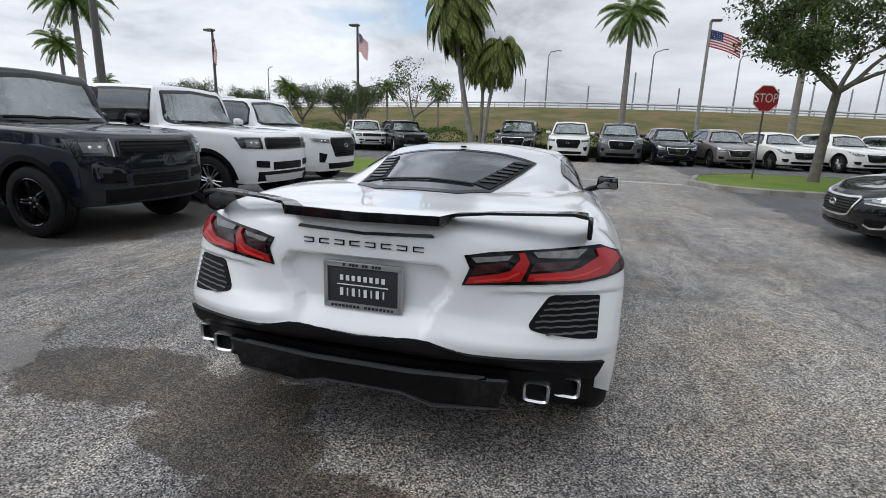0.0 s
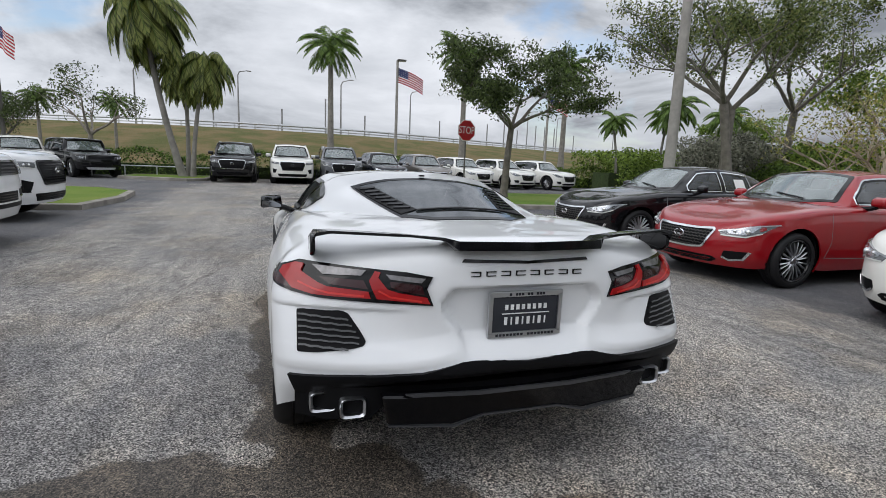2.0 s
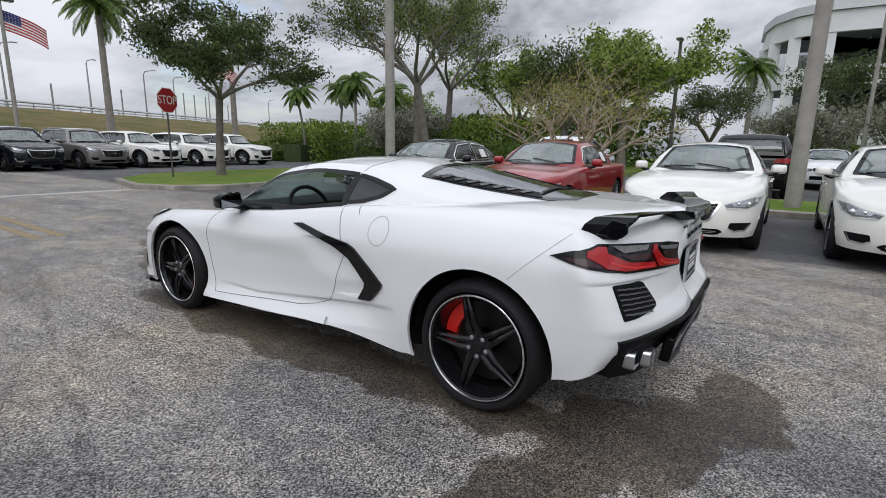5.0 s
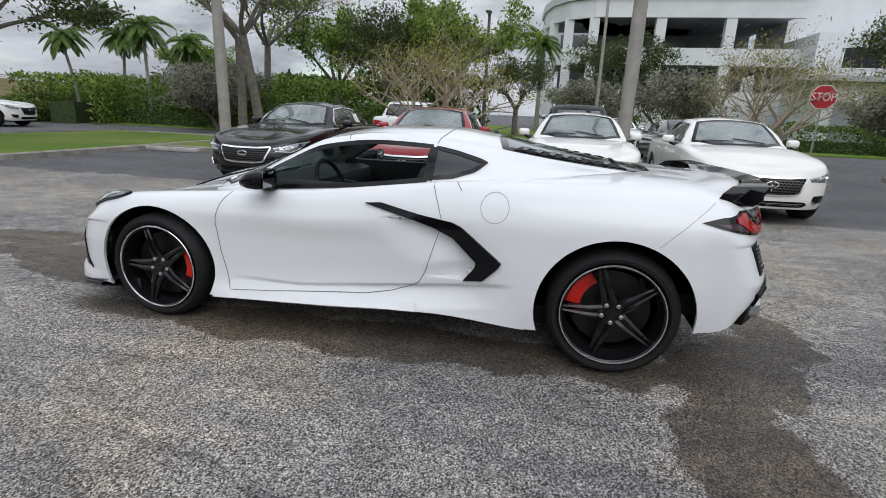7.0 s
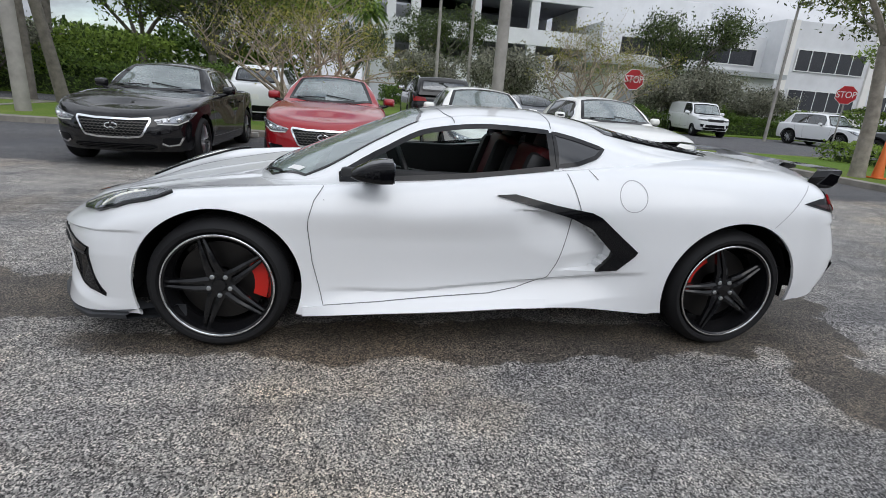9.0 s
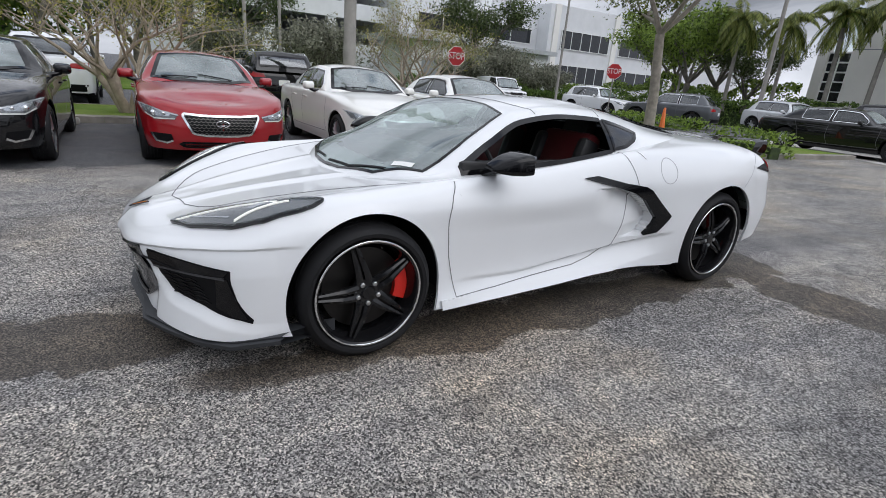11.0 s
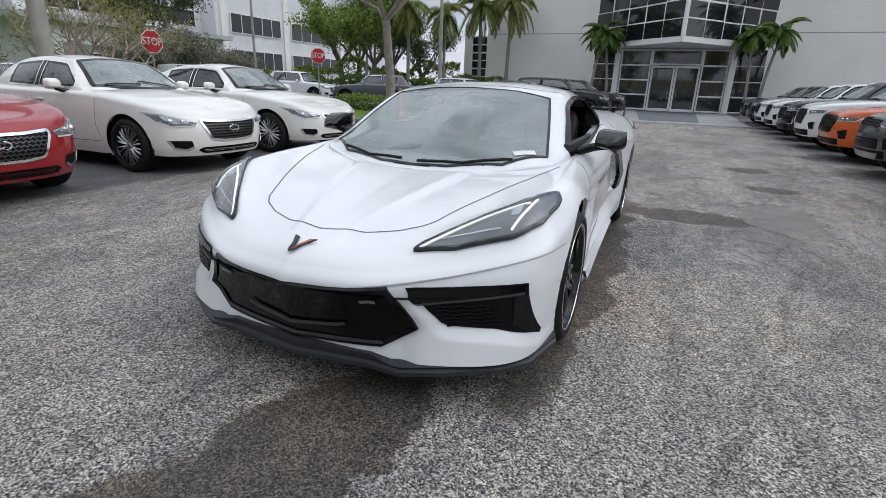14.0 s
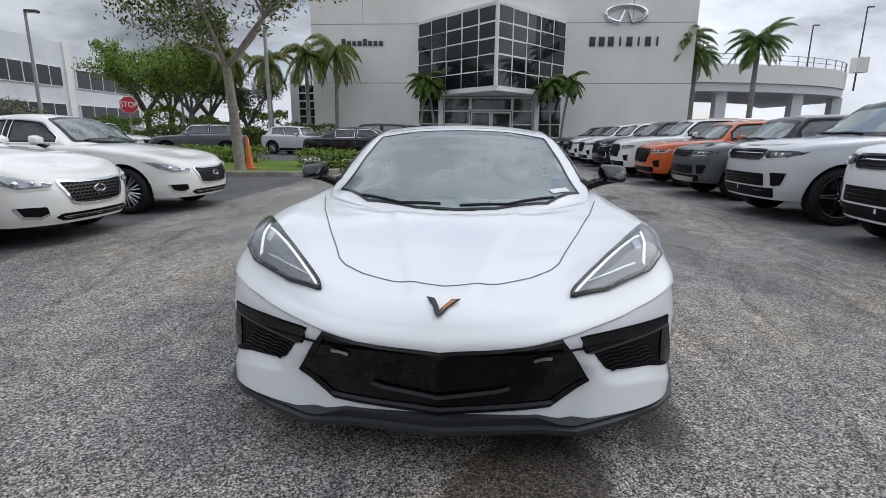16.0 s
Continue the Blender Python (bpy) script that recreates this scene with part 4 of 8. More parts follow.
# ---- the white sports car ----
def sports_car():
    car = thing("sports_car", "white mid-engined sports coupe with black trim, parked on the asphalt", "car", pose(0, 0, 0))
    # rails from nose centre round to tail centre
    sill = [(0, 2.27, .19), (.42, 2.226, .188), (.80, 2.045, .185), (.93, 1.74, .18), (.94, 1.36, .18), (.945, .97, .185), (.94, .3, .20), (.93, -.4, .235),
            (.94, -.95, .205), (.95, -1.36, .24), (.925, -1.76, .285), (.885, -1.965, .375), (.42, -2.10, .50), (0, -2.12, .50)]
    low = [(0, 2.285, .34), (.44, 2.207, .34), (.83, 1.985, .35), (.943, 1.715, .36), (.955, 1.36, .37), (.908, .97, .33), (.872, .3, .335), (.888, -.4, .38),
           (.955, -.95, .38), (.975, -1.36, .42), (.945, -1.76, .43), (.885, -2.025, .505), (.42, -2.205, .545), (0, -2.215, .553)]
    waist = [(0, 2.34, .465), (.42, 2.265, .485), (.84, 1.96, .54), (.945, 1.70, .565), (.962, 1.36, .58), (.909, .97, .56), (.878, .3, .56), (.903, -.4, .59),
             (.955, -.95, .61), (.975, -1.36, .63), (.95, -1.74, .64), (.885, -2.005, .65), (.40, -2.155, .68), (0, -2.165, .69)]
    side = [(0, 2.30, .535), (.40, 2.215, .55), (.82, 1.90, .625), (.915, 1.68, .675), (.935, 1.36, .725), (.910, .97, .715), (.899, .3, .715), (.908, -.4, .785),
            (.935, -.95, .825), (.95, -1.36, .845), (.93, -1.70, .845), (.885, -1.93, .83), (.40, -2.14, .87), (0, -2.16, .87)]
    crest = [(0, 2.24, .578), (.37, 2.13, .596), (.72, 1.86, .712), (.82, 1.66, .758), (.84, 1.36, .79), (.83, .97, .812), (.82, .3, .86), (.82, -.4, .945),
             (.82, -.95, .975), (.825, -1.36, .985), (.81, -1.70, .975), (.79, -1.88, .955), (.38, -2.10, .975), (0, -2.14, .98)]
    inner = [(0, 2.16, .597), (.28, 2.04, .617), (.55, 1.80, .695), (.61, 1.62, .733), (.63, 1.36, .770), (.66, 1.0, .805), (.68, .3, .87), (.66, -.4, .955),
             (.60, -.95, 1.01), (.58, -1.36, 1.025), (.56, -1.66, 1.02), (.5, -1.85, 1.01), (.28, -2.02, 1.015), (0, -2.08, 1.02)]
    mid = [(0, 2.10, .608), (0, 1.97, .632), (0, 1.78, .668), (0, 1.60, .70), (0, 1.36, .742), (0, 1.1, .785), (0, .3, .9), (0, -.4, .97),
           (0, -.95, 1.03), (0, -1.36, 1.04), (0, -1.62, 1.035), (0, -1.80, 1.03), (0, -1.95, 1.028), (0, -2.02, 1.028)]
    shell = loft([sill, low, waist, side, crest, inner, mid], 340, 150)
    X, Y, Z = shell[..., 0], shell[..., 1], shell[..., 2]
    # crease along the doors, with the flank tucked in below it
    line = curve1([-.85, -.3, .16, .46, .83], [.456, .388, .337, .312, .325], Y)
    d = line - Z
    fade = np.clip((Y + .86) / .2, 0, 1) * np.clip((.90 - Y) / .2, 0, 1) * (X > .6)
    deep = curve1([-.8, -.3, .3, .85], [.022, .042, .026, .012], Y)
    shell[..., 0] -= deep * np.clip(d / .022, 0, 1) * np.clip(1 - (d - .022) / .12, 0, 1) * fade
    flank = Skin(shell.copy())
    # air scoop that deepens towards the black blade behind the door
    edge = [(-.30, .755), (-.42, .72), (-.50, .68), (-.63, .557), (-.62, .53), (-.565, .445)]
    gap = np.full(Y.shape, 9.0)
    for (ya, za), (yb, zb_) in zip(edge, edge[1:]):
        t = np.clip(((Y - ya) * (yb - ya) + (Z - za) * (zb_ - za)) / ((yb - ya) ** 2 + (zb_ - za) ** 2), 0, 1)
        gap = np.minimum(gap, np.hypot(Y - ya - t * (yb - ya), Z - za - t * (zb_ - za)))
    back = curve1([.43, .50, .535, .557, .68, .72, .76], [-.56, -.60, -.625, -.63, -.50, -.42, -.28], Z)
    scoop = np.clip(1 - gap / .24, 0, 1) ** 1.6 * (Y > back) * (Z > .44) * (Z < .76) * (X > .6)
    shell[..., 0] -= .075 * scoop
    # the middle of the hood is raised between two creases
    ridge = .125 + .235 * np.clip((2.12 - Y) / .95, 0, 1)
    hood = np.clip((Y - 1.12) / .2, 0, 1) * np.clip((2.26 - Y) / .30, 0, 1) * (Z > .54)
    step = np.clip((ridge - X) / .04 + .5, 0, 1)
    shell[..., 2] += (.009 * step * step * (3 - 2 * step) + .003 * np.exp(-(np.abs(X - ridge + .03) / .03) ** 2)) * hood
    # lip over the grille and side intakes that runs back to the front arches
    brow = curve1([0, .225, .45, .58, .79, .89, .94], [.470, .480, .512, .530, .568, .588, .60], X)
    d = brow - Z
    cut = np.clip(d / .012, 0, 1) * np.clip(1 - (d - .012) / .11, 0, 1) * np.clip((Y - 1.66) / .12, 0, 1)
    shell[..., 1] -= .022 * cut * np.clip(1.2 - X, 0, 1)
    shell[..., 0] -= .012 * cut * (X > .5)
    # chin that stands forward below the side intakes
    foot = curve1([.48, .52, .585, .608, .70, .77, .86, .905], [.44, .43, .347, .336, .326, .318, .286, .262], X)
    chin = np.clip((foot - .004 - Z) / .045, 0, 1) * np.clip((X - .46) / .06, 0, 1) * np.clip((Y - 1.72) / .14, 0, 1)
    shell[..., 1] += .022 * chin
    shell[..., 0] += .006 * chin
    # the tail is hollowed round the plate
    hw = curve1([.56, .60, .676, .736, .781, .846], [.262, .268, .285, .330, .350, .310], Z)
    hol = np.clip((hw - X) / .03, 0, 1) * np.clip((.852 - Z) / .014, 0, 1) * np.clip((Z - .575) / .10, 0, 1) * (Y < -1.9)
    shell[..., 1] += .036 * hol
    # ledge below the tail lamps
    d = .768 - Z
    shell[..., 1] += .014 * np.clip(d / .012, 0, 1) * np.clip(1 - (d - .012) / .13, 0, 1) * (Y < -1.85) * np.clip((X - .45) / .08, 0, 1)
    # shelf over the black rear valance
    d = Z - curve1([0, .28, .40, .60, .90], [.574, .584, .564, .545, .535], X)
    lipb = np.clip(d / .035, 0, 1) * np.clip(1 - (d - .012) / .09, 0, 1) * (Y < -1.9) * np.clip((X - .25) / .1, 0, 1)
    shell[..., 1] -= .012 * lipb
    body = Skin(shell)
    FR, RR = 0.331, 0.345
    ax = [(1.361, FR, 0.385), (-1.361, RR, 0.405)]
    well = [(-.72, .80), (-.62, .98), (.62, .98), (.72, .80), (.72, -.25), (.62, -.60), (-.62, -.60), (-.72, -.25)]
    part("body", body.bm(ax, [(well, VIEWS["top"])]), WHITE, car, angle=40)
    under_liner(car, ax, 0.93, 0.2)
    part("underbody", box_bm(1.5, 3.0, 0.1, pose(0, 0.32, 0.24)), CABIN, car)
    part("rear_tray", box_bm(1.3, 0.9, 0.06, pose(0, -1.62, 0.40)), CABIN, car)

    # cabin shell
    ys = [1.30, 1.18, 1.05, .92, .6, .35, 0, -.3, -.6, -1.0, -1.35, -1.68]
    xb = [.30, .54, .70, .755, .80, .81, .80, .785, .75, .68, .60, .50]
    zb = [.755, .785, .81, .825, .85, .87, .905, .945, .97, .99, 1.0, 1.01]
    xt = [.26, .50, .665, .70, .655, .60, .58, .57, .545, .47, .40, .34]
    zt = [.757, .795, .825, .85, 1.02, 1.135, 1.175, 1.165, 1.125, 1.07, 1.035, 1.01]
    zc = [.763, .838, .90, .96, 1.095, 1.19, 1.235, 1.238, 1.205, 1.13, 1.07, 1.022]
    grid, _, _ = greenhouse(ys, xb, zb, xt, zt, zc, 130, 48)
    cab = Skin(grid)
    low_z = lambda a: curve1(ys, zb, a) + 0.012
    high_z = lambda a: curve1(ys, zt, a) - 0.03
    y0 = 0.80
    while high_z(y0) < low_z(y0) + 0.02:
        y0 -= 0.02
    door_glass = side_glass(y0, -0.30, low_z, high_z, 20)
    quarter = [(-0.33, float(low_z(-0.33)) + 0.01), (-0.33, float(high_z(-0.33)) - 0.005), (-0.45, 1.105), (-0.62, 1.06), (-0.56, 1.02), (-0.45, 0.985)]
    screen = [(-.675, .98), (-.48, 1.17), (-.2, 1.258), (0, 1.274), (.2, 1.258), (.48, 1.17), (.675, .98), (.60, .66), (.535, .41), (.3, .365), (0, .355), (-.3, .365), (-.535, .41), (-.60, .66)]
    hatch = [(-.47, -.70), (-.25, -.66), (0, -.65), (.25, -.66), (.47, -.70), (.33, -1.46), (.20, -1.56), (-.20, -1.56), (-.33, -1.46)]
    holes = [(screen, VIEWS["top"]), (hatch, VIEWS["top"])] + [(p, VIEWS[v]) for p in (door_glass, quarter) for v in ("left", "right")]
    part("roof", cab.bm(holes=holes), WHITE, car, angle=40)
    ws = part("windscreen", panel_bm(cab, "top", rounded(screen, .03, 2), .003, .006, .04), GLASS_SCREEN, car)
    part("windscreen_border", ring_bm(cab, "top", screen, .004, .010, .005, .04), GLOSS_BLACK, ws)
    part("price_sticker", panel_bm(cab, "top", [(-.60, .985), (-.50, 1.055), (-.52, 1.085), (-.62, 1.015)], .008, .002, .05), PAPER, ws, "white paper sticker with print")
    hg = part("engine_cover_glass", panel_bm(cab, "top", hatch, .003, .006, .05), GLASS_DARK, car)
    part("glass_border", ring_bm(cab, "top", hatch, .012, .035, .005, .05), GLOSS_BLACK, hg)
    for s in (-1, 1):
        vent = [(s * .46, -.76), (s * .36, -.80), (s * .235, -1.36), (s * .33, -1.42)]
        vent = vent if s < 0 else vent[::-1]
        vp = part("louvre_panel", panel_bm(cab, "top", vent, .008, .008, .05), MATT_BLACK, hg)
        for k in range(7):
            t = (k + .5) / 7
            y = -.80 - .56 * t
            xo, xi = s * (.445 - .115 * t), s * (.365 - .115 * t)
            part("louvre", strip_bm(cab, "top", [(xi, y), (xo, y + .03)], .03, .014, .05), GLOSS_BLACK, vp)
    part("wiper", strip_bm(cab, "top", [(-.24, -1.38), (0, -1.36), (.24, -1.38)], .02, .012, .05), MATT_BLACK, hg)
    p, n = VIEWS["top"].drop(cab, 0, -.60, .012)
    part("camera_pod", box_bm(.035, .035, .012, Matrix.Translation(p), .005), GLOSS_BLACK, car)
    for v in ("left", "right"):
        if v == "right":
            o = part("door_window", panel_bm(cab, v, door_glass, .0, .005, .05), GLASS_CLEAR, car)
        part("window_frame", ring_bm(cab, v, door_glass, .010, .014, .006, .03), GLOSS_BLACK, car)
        q = part("quarter_window", panel_bm(cab, v, quarter, .006, .01, .02), QUARTER, car)
        part("quarter_frame", ring_bm(cab, v, quarter, .010, .010, .009, .03), GLOSS_BLACK, q)
        part("window_pillar", strip_bm(cab, v, [(-.312, .955), (-.312, 1.13)], .045, .006, .03), GLOSS_BLACK, car)
    for joint in ([(-.60, .215), (-.40, .25), (0, .262), (.40, .25), (.60, .215)], [(-.585, -.325), (-.42, -.348), (0, -.36), (.42, -.348), (.585, -.325)]):
        part("roof_joint", strip_bm(cab, "top", joint, .005, .002, .012, wall=.001), SEAM, car)
    # wipers on the cowl
    for a, b in (((-.52, 1.115), (-.02, 1.245)), ((.52, 1.12), (.08, 1.235))):
        part("wiper", strip_bm(cab, "top", [a, ((a[0] + b[0]) / 2, (a[1] + b[1]) / 2 + .04), b], .011, .009, .03, wall=.008), MATT_BLACK, car)

    # wheels
    for y, R, wd, rim in ((1.361, FR, .245, .258), (-1.361, RR, .305, .268)):
        for s in (-1, 1):
            wheel_part(car, s * (.945 - wd / 2), y, R, wd, rim, DARK_ALLOY, DARK_ALLOY, 5, "star", caliper=(180 - 6 if y > 0 else 32) if s < 0 else (-10 if y < 0 else 190 - 20), edge=DARK_ALLOY)

    # front face
    lamp = [(.447, 2.120), (.467, 2.08), (.50, 2.04), (.592, 1.93), (.72, 1.765), (.80, 1.65), (.857, 1.553), (.877, 1.60), (.877, 1.66), (.852, 1.80), (.80, 1.878), (.77, 1.914), (.70, 1.97), (.589, 2.055)]
    for s in (1, -1):
        poly = lamp if s > 0 else mirrored(lamp)
        h = part("headlamp", panel_bm(body, "top", rounded(poly, .015, 2), .006, .015, .02), LAMP_SMOKED, car)
        part("lamp_rim", ring_bm(body, "top", rounded(poly, .015, 2), .005, .008, .013, .03), GLOSS_BLACK, h)
        part("light_guide", strip_bm(body, "top", [(s * .466, 2.10), (s * .50, 2.058), (s * .63, 1.907), (s * .70, 1.826), (s * .785, 1.735)], .009, .011, .02), DAY_LAMP, h)
        part("light_guide", strip_bm(body, "top", [(s * .806, 1.69), (s * .79, 1.79), (s * .757, 1.90)], .008, .011, .02), DAY_LAMP, h)
        part("reflector", panel_bm(body, "top", [(s * .74, 1.775), (s * .775, 1.75), (s * .765, 1.83), (s * .738, 1.855)][::s], .010, .008, .02), LAMP_REFLECTOR, h)
        part("lamp_shelf", strip_bm(body, "top", [(s * .52, 2.045), (s * .62, 1.985), (s * .72, 1.915)], .006, .010, .02), LAMP_REFLECTOR, h)
        part("lamp_lens", panel_bm(body, "top", rounded(poly, .015, 2), .018, .012, .02), LENS, h)
    sym = lambda half: half + [(-x, z) for x, z in reversed(half)]
    gr = [(-.405, .488), (-.2, .468), (0, .455), (.2, .468), (.405, .488), (.508, .33), (.375, .245), (0, .222), (-.375, .245), (-.508, .33)]
    g = part("front_grille", panel_bm(body, "front", gr, .006, .02, .06), GLOSS_BLACK, car)
    part("grille_surround", ring_bm(body, "front", gr, .008, .014, .012, .04), GLOSS_BLACK, g)
    part("lower_blade", strip_bm(body, "front", [(-.235, .318), (-.19, .306), (0, .285), (.19, .306), (.235, .318)], .012, .022, .06), SATIN_BLACK, g)
    part("lower_blade", strip_bm(body, "front", [(-.385, .256), (-.2, .245), (0, .236), (.2, .245), (.385, .256)], .012, .016, .06), SATIN_BLACK, g)
    for s in (1, -1):
        side_gr = [(s * .470, .494), (s * .482, .473), (s * .480, .450), (s * .500, .426), (s * .522, .430), (s * .585, .347), (s * .608, .336), (s * .70, .326), (s * .768, .318), (s * .86, .286), (s * .902, .262), (s * .904, .28), (s * .876, .37), (s * .862, .44), (s * .856, .490), (s * .66, .494)]
        side_gr = side_gr[::-1] if s > 0 else side_gr
        q = part("side_intake", panel_bm(body, "front", side_gr, .003, .012, .03), MATT_BLACK, car)
        part("intake_wedge", panel_bm(body, "front", [(s * .476, .488), (s * .486, .452), (s * .508, .432), (s * .60, .444), (s * .73, .452), (s * .84, .460), (s * .852, .486), (s * .66, .490)][::-s], .008, .006, .04), GLOSS_BLACK, q)
        part("intake_frame", strip_bm(body, "front", [(s * .505, .428), (s * .60, .438), (s * .73, .446), (s * .845, .454)], .008, .010, .04), SATIN_BLACK, q)
        part("intake_frame", panel_bm(body, "front", [(s * .815, .45), (s * .853, .455), (s * .897, .285), (s * .875, .288), (s * .82, .325)][::-s], .008, .006, .04), GLOSS_BLACK, q)
        for k in range(6):
            z = .338 + k * .0165
            zig = [(s * (.605 - k * .012 + i * .0325), z + (.0035 if i % 2 else -.0035)) for i in range(7)]
            part("intake_bar", strip_bm(body, "front", zig, .005, .008, .05), GLOSS_BLACK, q)
    for s in (-1, 1):  # small fin marks at the grille corners
        part("grille_mark", strip_bm(body, "front", [(s * .31, .432), (s * .345, .44), (s * .37, .438)], .012, .016, .02), ALLOY, g)
    # splitter that runs round the nose
    line = [(0, 2.292), (.34, 2.247), (.42, 2.25), (.47, 2.25), (.62, 2.172), (.80, 2.052), (.89, 1.945), (.95, 1.755)]
    lip = [(x, y) for x, y in reversed(line)] + [(-x, y) for x, y in line[1:]]
    bm = bmesh.new()
    rows = []
    for i, (x, y) in enumerate(lip):
        z = .148 + (.02 if abs(x) > .9 else 0)
        h_ = .058 if abs(x) < .39 else .036
        yi = y - .14 - .1 * abs(x)
        rows.append([bm.verts.new(c) for c in ((x * .985, y - .02, z + h_ + .006), (x, y + .012, z + h_), (x, y + .004, z + .027), (x * 1.008, y + .022, z + .020), (x * 1.006, y + .018, z), (x * .96, yi, z), (x * .96, yi, z + .06))])
    for a, b in zip(rows, rows[1:]):
        for k in range(7):
            bm.faces.new((a[k], a[(k + 1) % 7], b[(k + 1) % 7], b[k]))
    bmesh.ops.recalc_face_normals(bm, faces=bm.faces)
    part("front_splitter", bm, SPLITTER_GREY, car, "dark grey plastic splitter", angle=25)
    # hood joint, creases and emblem
    bm = strip_bm(body, "top", [(-.755, 1.03), (-.674, 1.306), (-.553, 1.626), (-.477, 1.803), (-.44, 1.893), (-.405, 1.938), (-.322, 1.993), (-.194, 2.043), (-.16, 2.045), (-.08, 2.066), (0, 2.085), (.08, 2.066), (.16, 2.045), (.194, 2.043), (.322, 1.993), (.405, 1.938), (.44, 1.893), (.477, 1.803), (.553, 1.626), (.674, 1.306), (.755, 1.03)], .005, .002, .012, wall=.001)
    part("hood_joint", bm, SEAM, car)
    p, n = VIEWS["top"].drop(body, 0, 2.225, .003)
    tilt = Matrix.Translation(p) @ n.to_track_quat("Z", "Y").to_matrix().to_4x4()
    em = bmesh.new()
    for s in (-1, 1):
        prism_bm([(0, -.058), (s * .012, -.046), (s * .028, -.002), (s * .060, .046), (s * .030, .040), (s * .010, .002), (0, -.024)], .004, tilt @ pose(0, 0, .003, -90), em)
    part("emblem", em, PRINT, car, "dark crossed-flags badge")
    for s, c in ((-1, SPLITTER_GREY), (1, AMBER)):
        part("emblem_flag", prism_bm([(s * .005, -.042), (s * .018, -.012), (s * .048, .040), (s * .033, .035), (s * .012, -.002)], .003, tilt @ pose(0, 0, .005, -90)), c, car)

    # sides: door cut lines, spear, fuel flap
    for v in ("left", "right"):
        s = -1 if v == "left" else 1
        bm = strip_bm(body, v, [(.87, .832), (.918, .762), (.942, .68), (.946, .635), (.925, .456), (.87, .235), (.606, .246), (.008, .290), (-.144, .32), (-.26, .36), (-.31, .40), (-.345, .47), (-.395, .646), (-.412, .71), (-.428, .778), (-.403, .85), (-.36, .955)], .004, .002, .012, wall=.001)
        strip_bm(body, v, [(-.49, .965), (-.525, .925)], .004, .002, .012, bm, wall=.001)
        part("door_gap", bm, SEAM, car)
        circ = [(-.712 + .075 * math.cos(a), .856 + .078 * math.sin(a)) for a in [2 * math.pi * k / 24 for k in range(25)]]
        part("bumper_gap", strip_bm(body, v, [(-1.785, .955), (-1.735, .912), (-1.69, .873), (-1.612, .804), (-1.535, .732)], .004, .0012, .03, wall=.001), SEAM_PALE, car)
        part("fuel_flap", strip_bm(body, v, circ, .0045, .0012, .03, wall=.001), SEAM_PALE, car)
        spear = [(.015, .822), (-.08, .832), (-.30, .790), (-.49, .764), (-.545, .742), (-.77, .566), (-.757, .542), (-.675, .457), (-.563, .443), (-.626, .527), (-.632, .556), (-.501, .68), (-.393, .728), (-.333, .744)]
        part("side_blade", panel_bm(flank, v, spear, .016, .03, .03), GLOSS_BLACK, car)
        skirt = strip_bm(body, v, [(.97, .205), (.3, .215), (-.3, .245)], .05, .018, .05, wall=.02)
        part("side_skirt", skirt, WHITE, car)
        # door mirror
        m = part("wing_mirror", sports_mirror(s), GLOSS_BLACK, car, "gloss black wing mirror")
        part("mirror_glass", box_bm(.155, .008, .09, pose(s * .955, .553, .932, 0, 0, s * -4), .003), MIRROR, m)
        part("mirror_foot", prism_bm([(-.01, -.005), (.10, .035), (.20, .05), (.20, .075), (.06, .07), (-.03, .03)], .09, pose(s * .79, .645, .835) @ Matrix.Diagonal((s, 1, 1, 1)), None, .012), GLOSS_BLACK, m)

    # rear lamps: each a black surround with red, dark and clear fields
    for s in (1, -1):
        o = lambda pts: [(s * x, z) for x, z in pts][::(1 if s < 0 else -1)]
        rim = o([(.378, .786), (.402, .848), (.380, .892), (.47, .905), (.61, .911), (.79, .918), (.84, .920), (.900, .897), (.917, .868), (.876, .812), (.78, .798), (.62, .793), (.46, .789)])
        t = part("tail_lamp", panel_bm(body, "back", rim, .006, .02, .018), GLOSS_BLACK, car, "red and smoked tail lamp")
        part("red_lens", panel_bm(body, "back", o([(.80, .808), (.868, .822), (.907, .868), (.894, .890), (.852, .907), (.822, .906), (.834, .882), (.775, .848), (.747, .838), (.605, .830), (.598, .806), (.743, .806)]), .014, .01, .018), TAIL_RED, t)
        part("red_lens", panel_bm(body, "back", o([(.601, .867), (.580, .901), (.560, .899), (.569, .88), (.54, .842), (.499, .831), (.402, .818), (.390, .794), (.466, .800), (.577, .806), (.594, .844)]), .014, .01, .018), TAIL_RED, t)
        side_v = "right" if s > 0 else "left"
        part("lamp_side", panel_bm(body, side_v, [(-1.718, .862), (-1.81, .891), (-1.955, .910), (-1.965, .868), (-1.955, .812), (-1.85, .833)], .006, .006, .015), GLOSS_BLACK, t)
        part("smoked_lens", panel_bm(body, side_v, [(-1.775, .860), (-1.945, .868), (-1.945, .822), (-1.855, .840)], .010, .005, .015), TAIL_DARK, t)
        for dark in ([(.775, .870), (.62, .867), (.606, .838), (.737, .846)], [(.530, .869), (.420, .860), (.410, .826), (.50, .839), (.528, .85)]):
            part("smoked_lens", panel_bm(body, "back", o(dark), .010, .006, .018), TAIL_DARK, t)
        for pale in ([(.795, .907), (.61, .902), (.628, .883), (.76, .878)], [(.543, .893), (.405, .885), (.422, .868), (.528, .876)]):
            part("reverse_lamp", panel_bm(body, "back", o(pale), .012, .008, .018), TAIL_CLEAR, t)
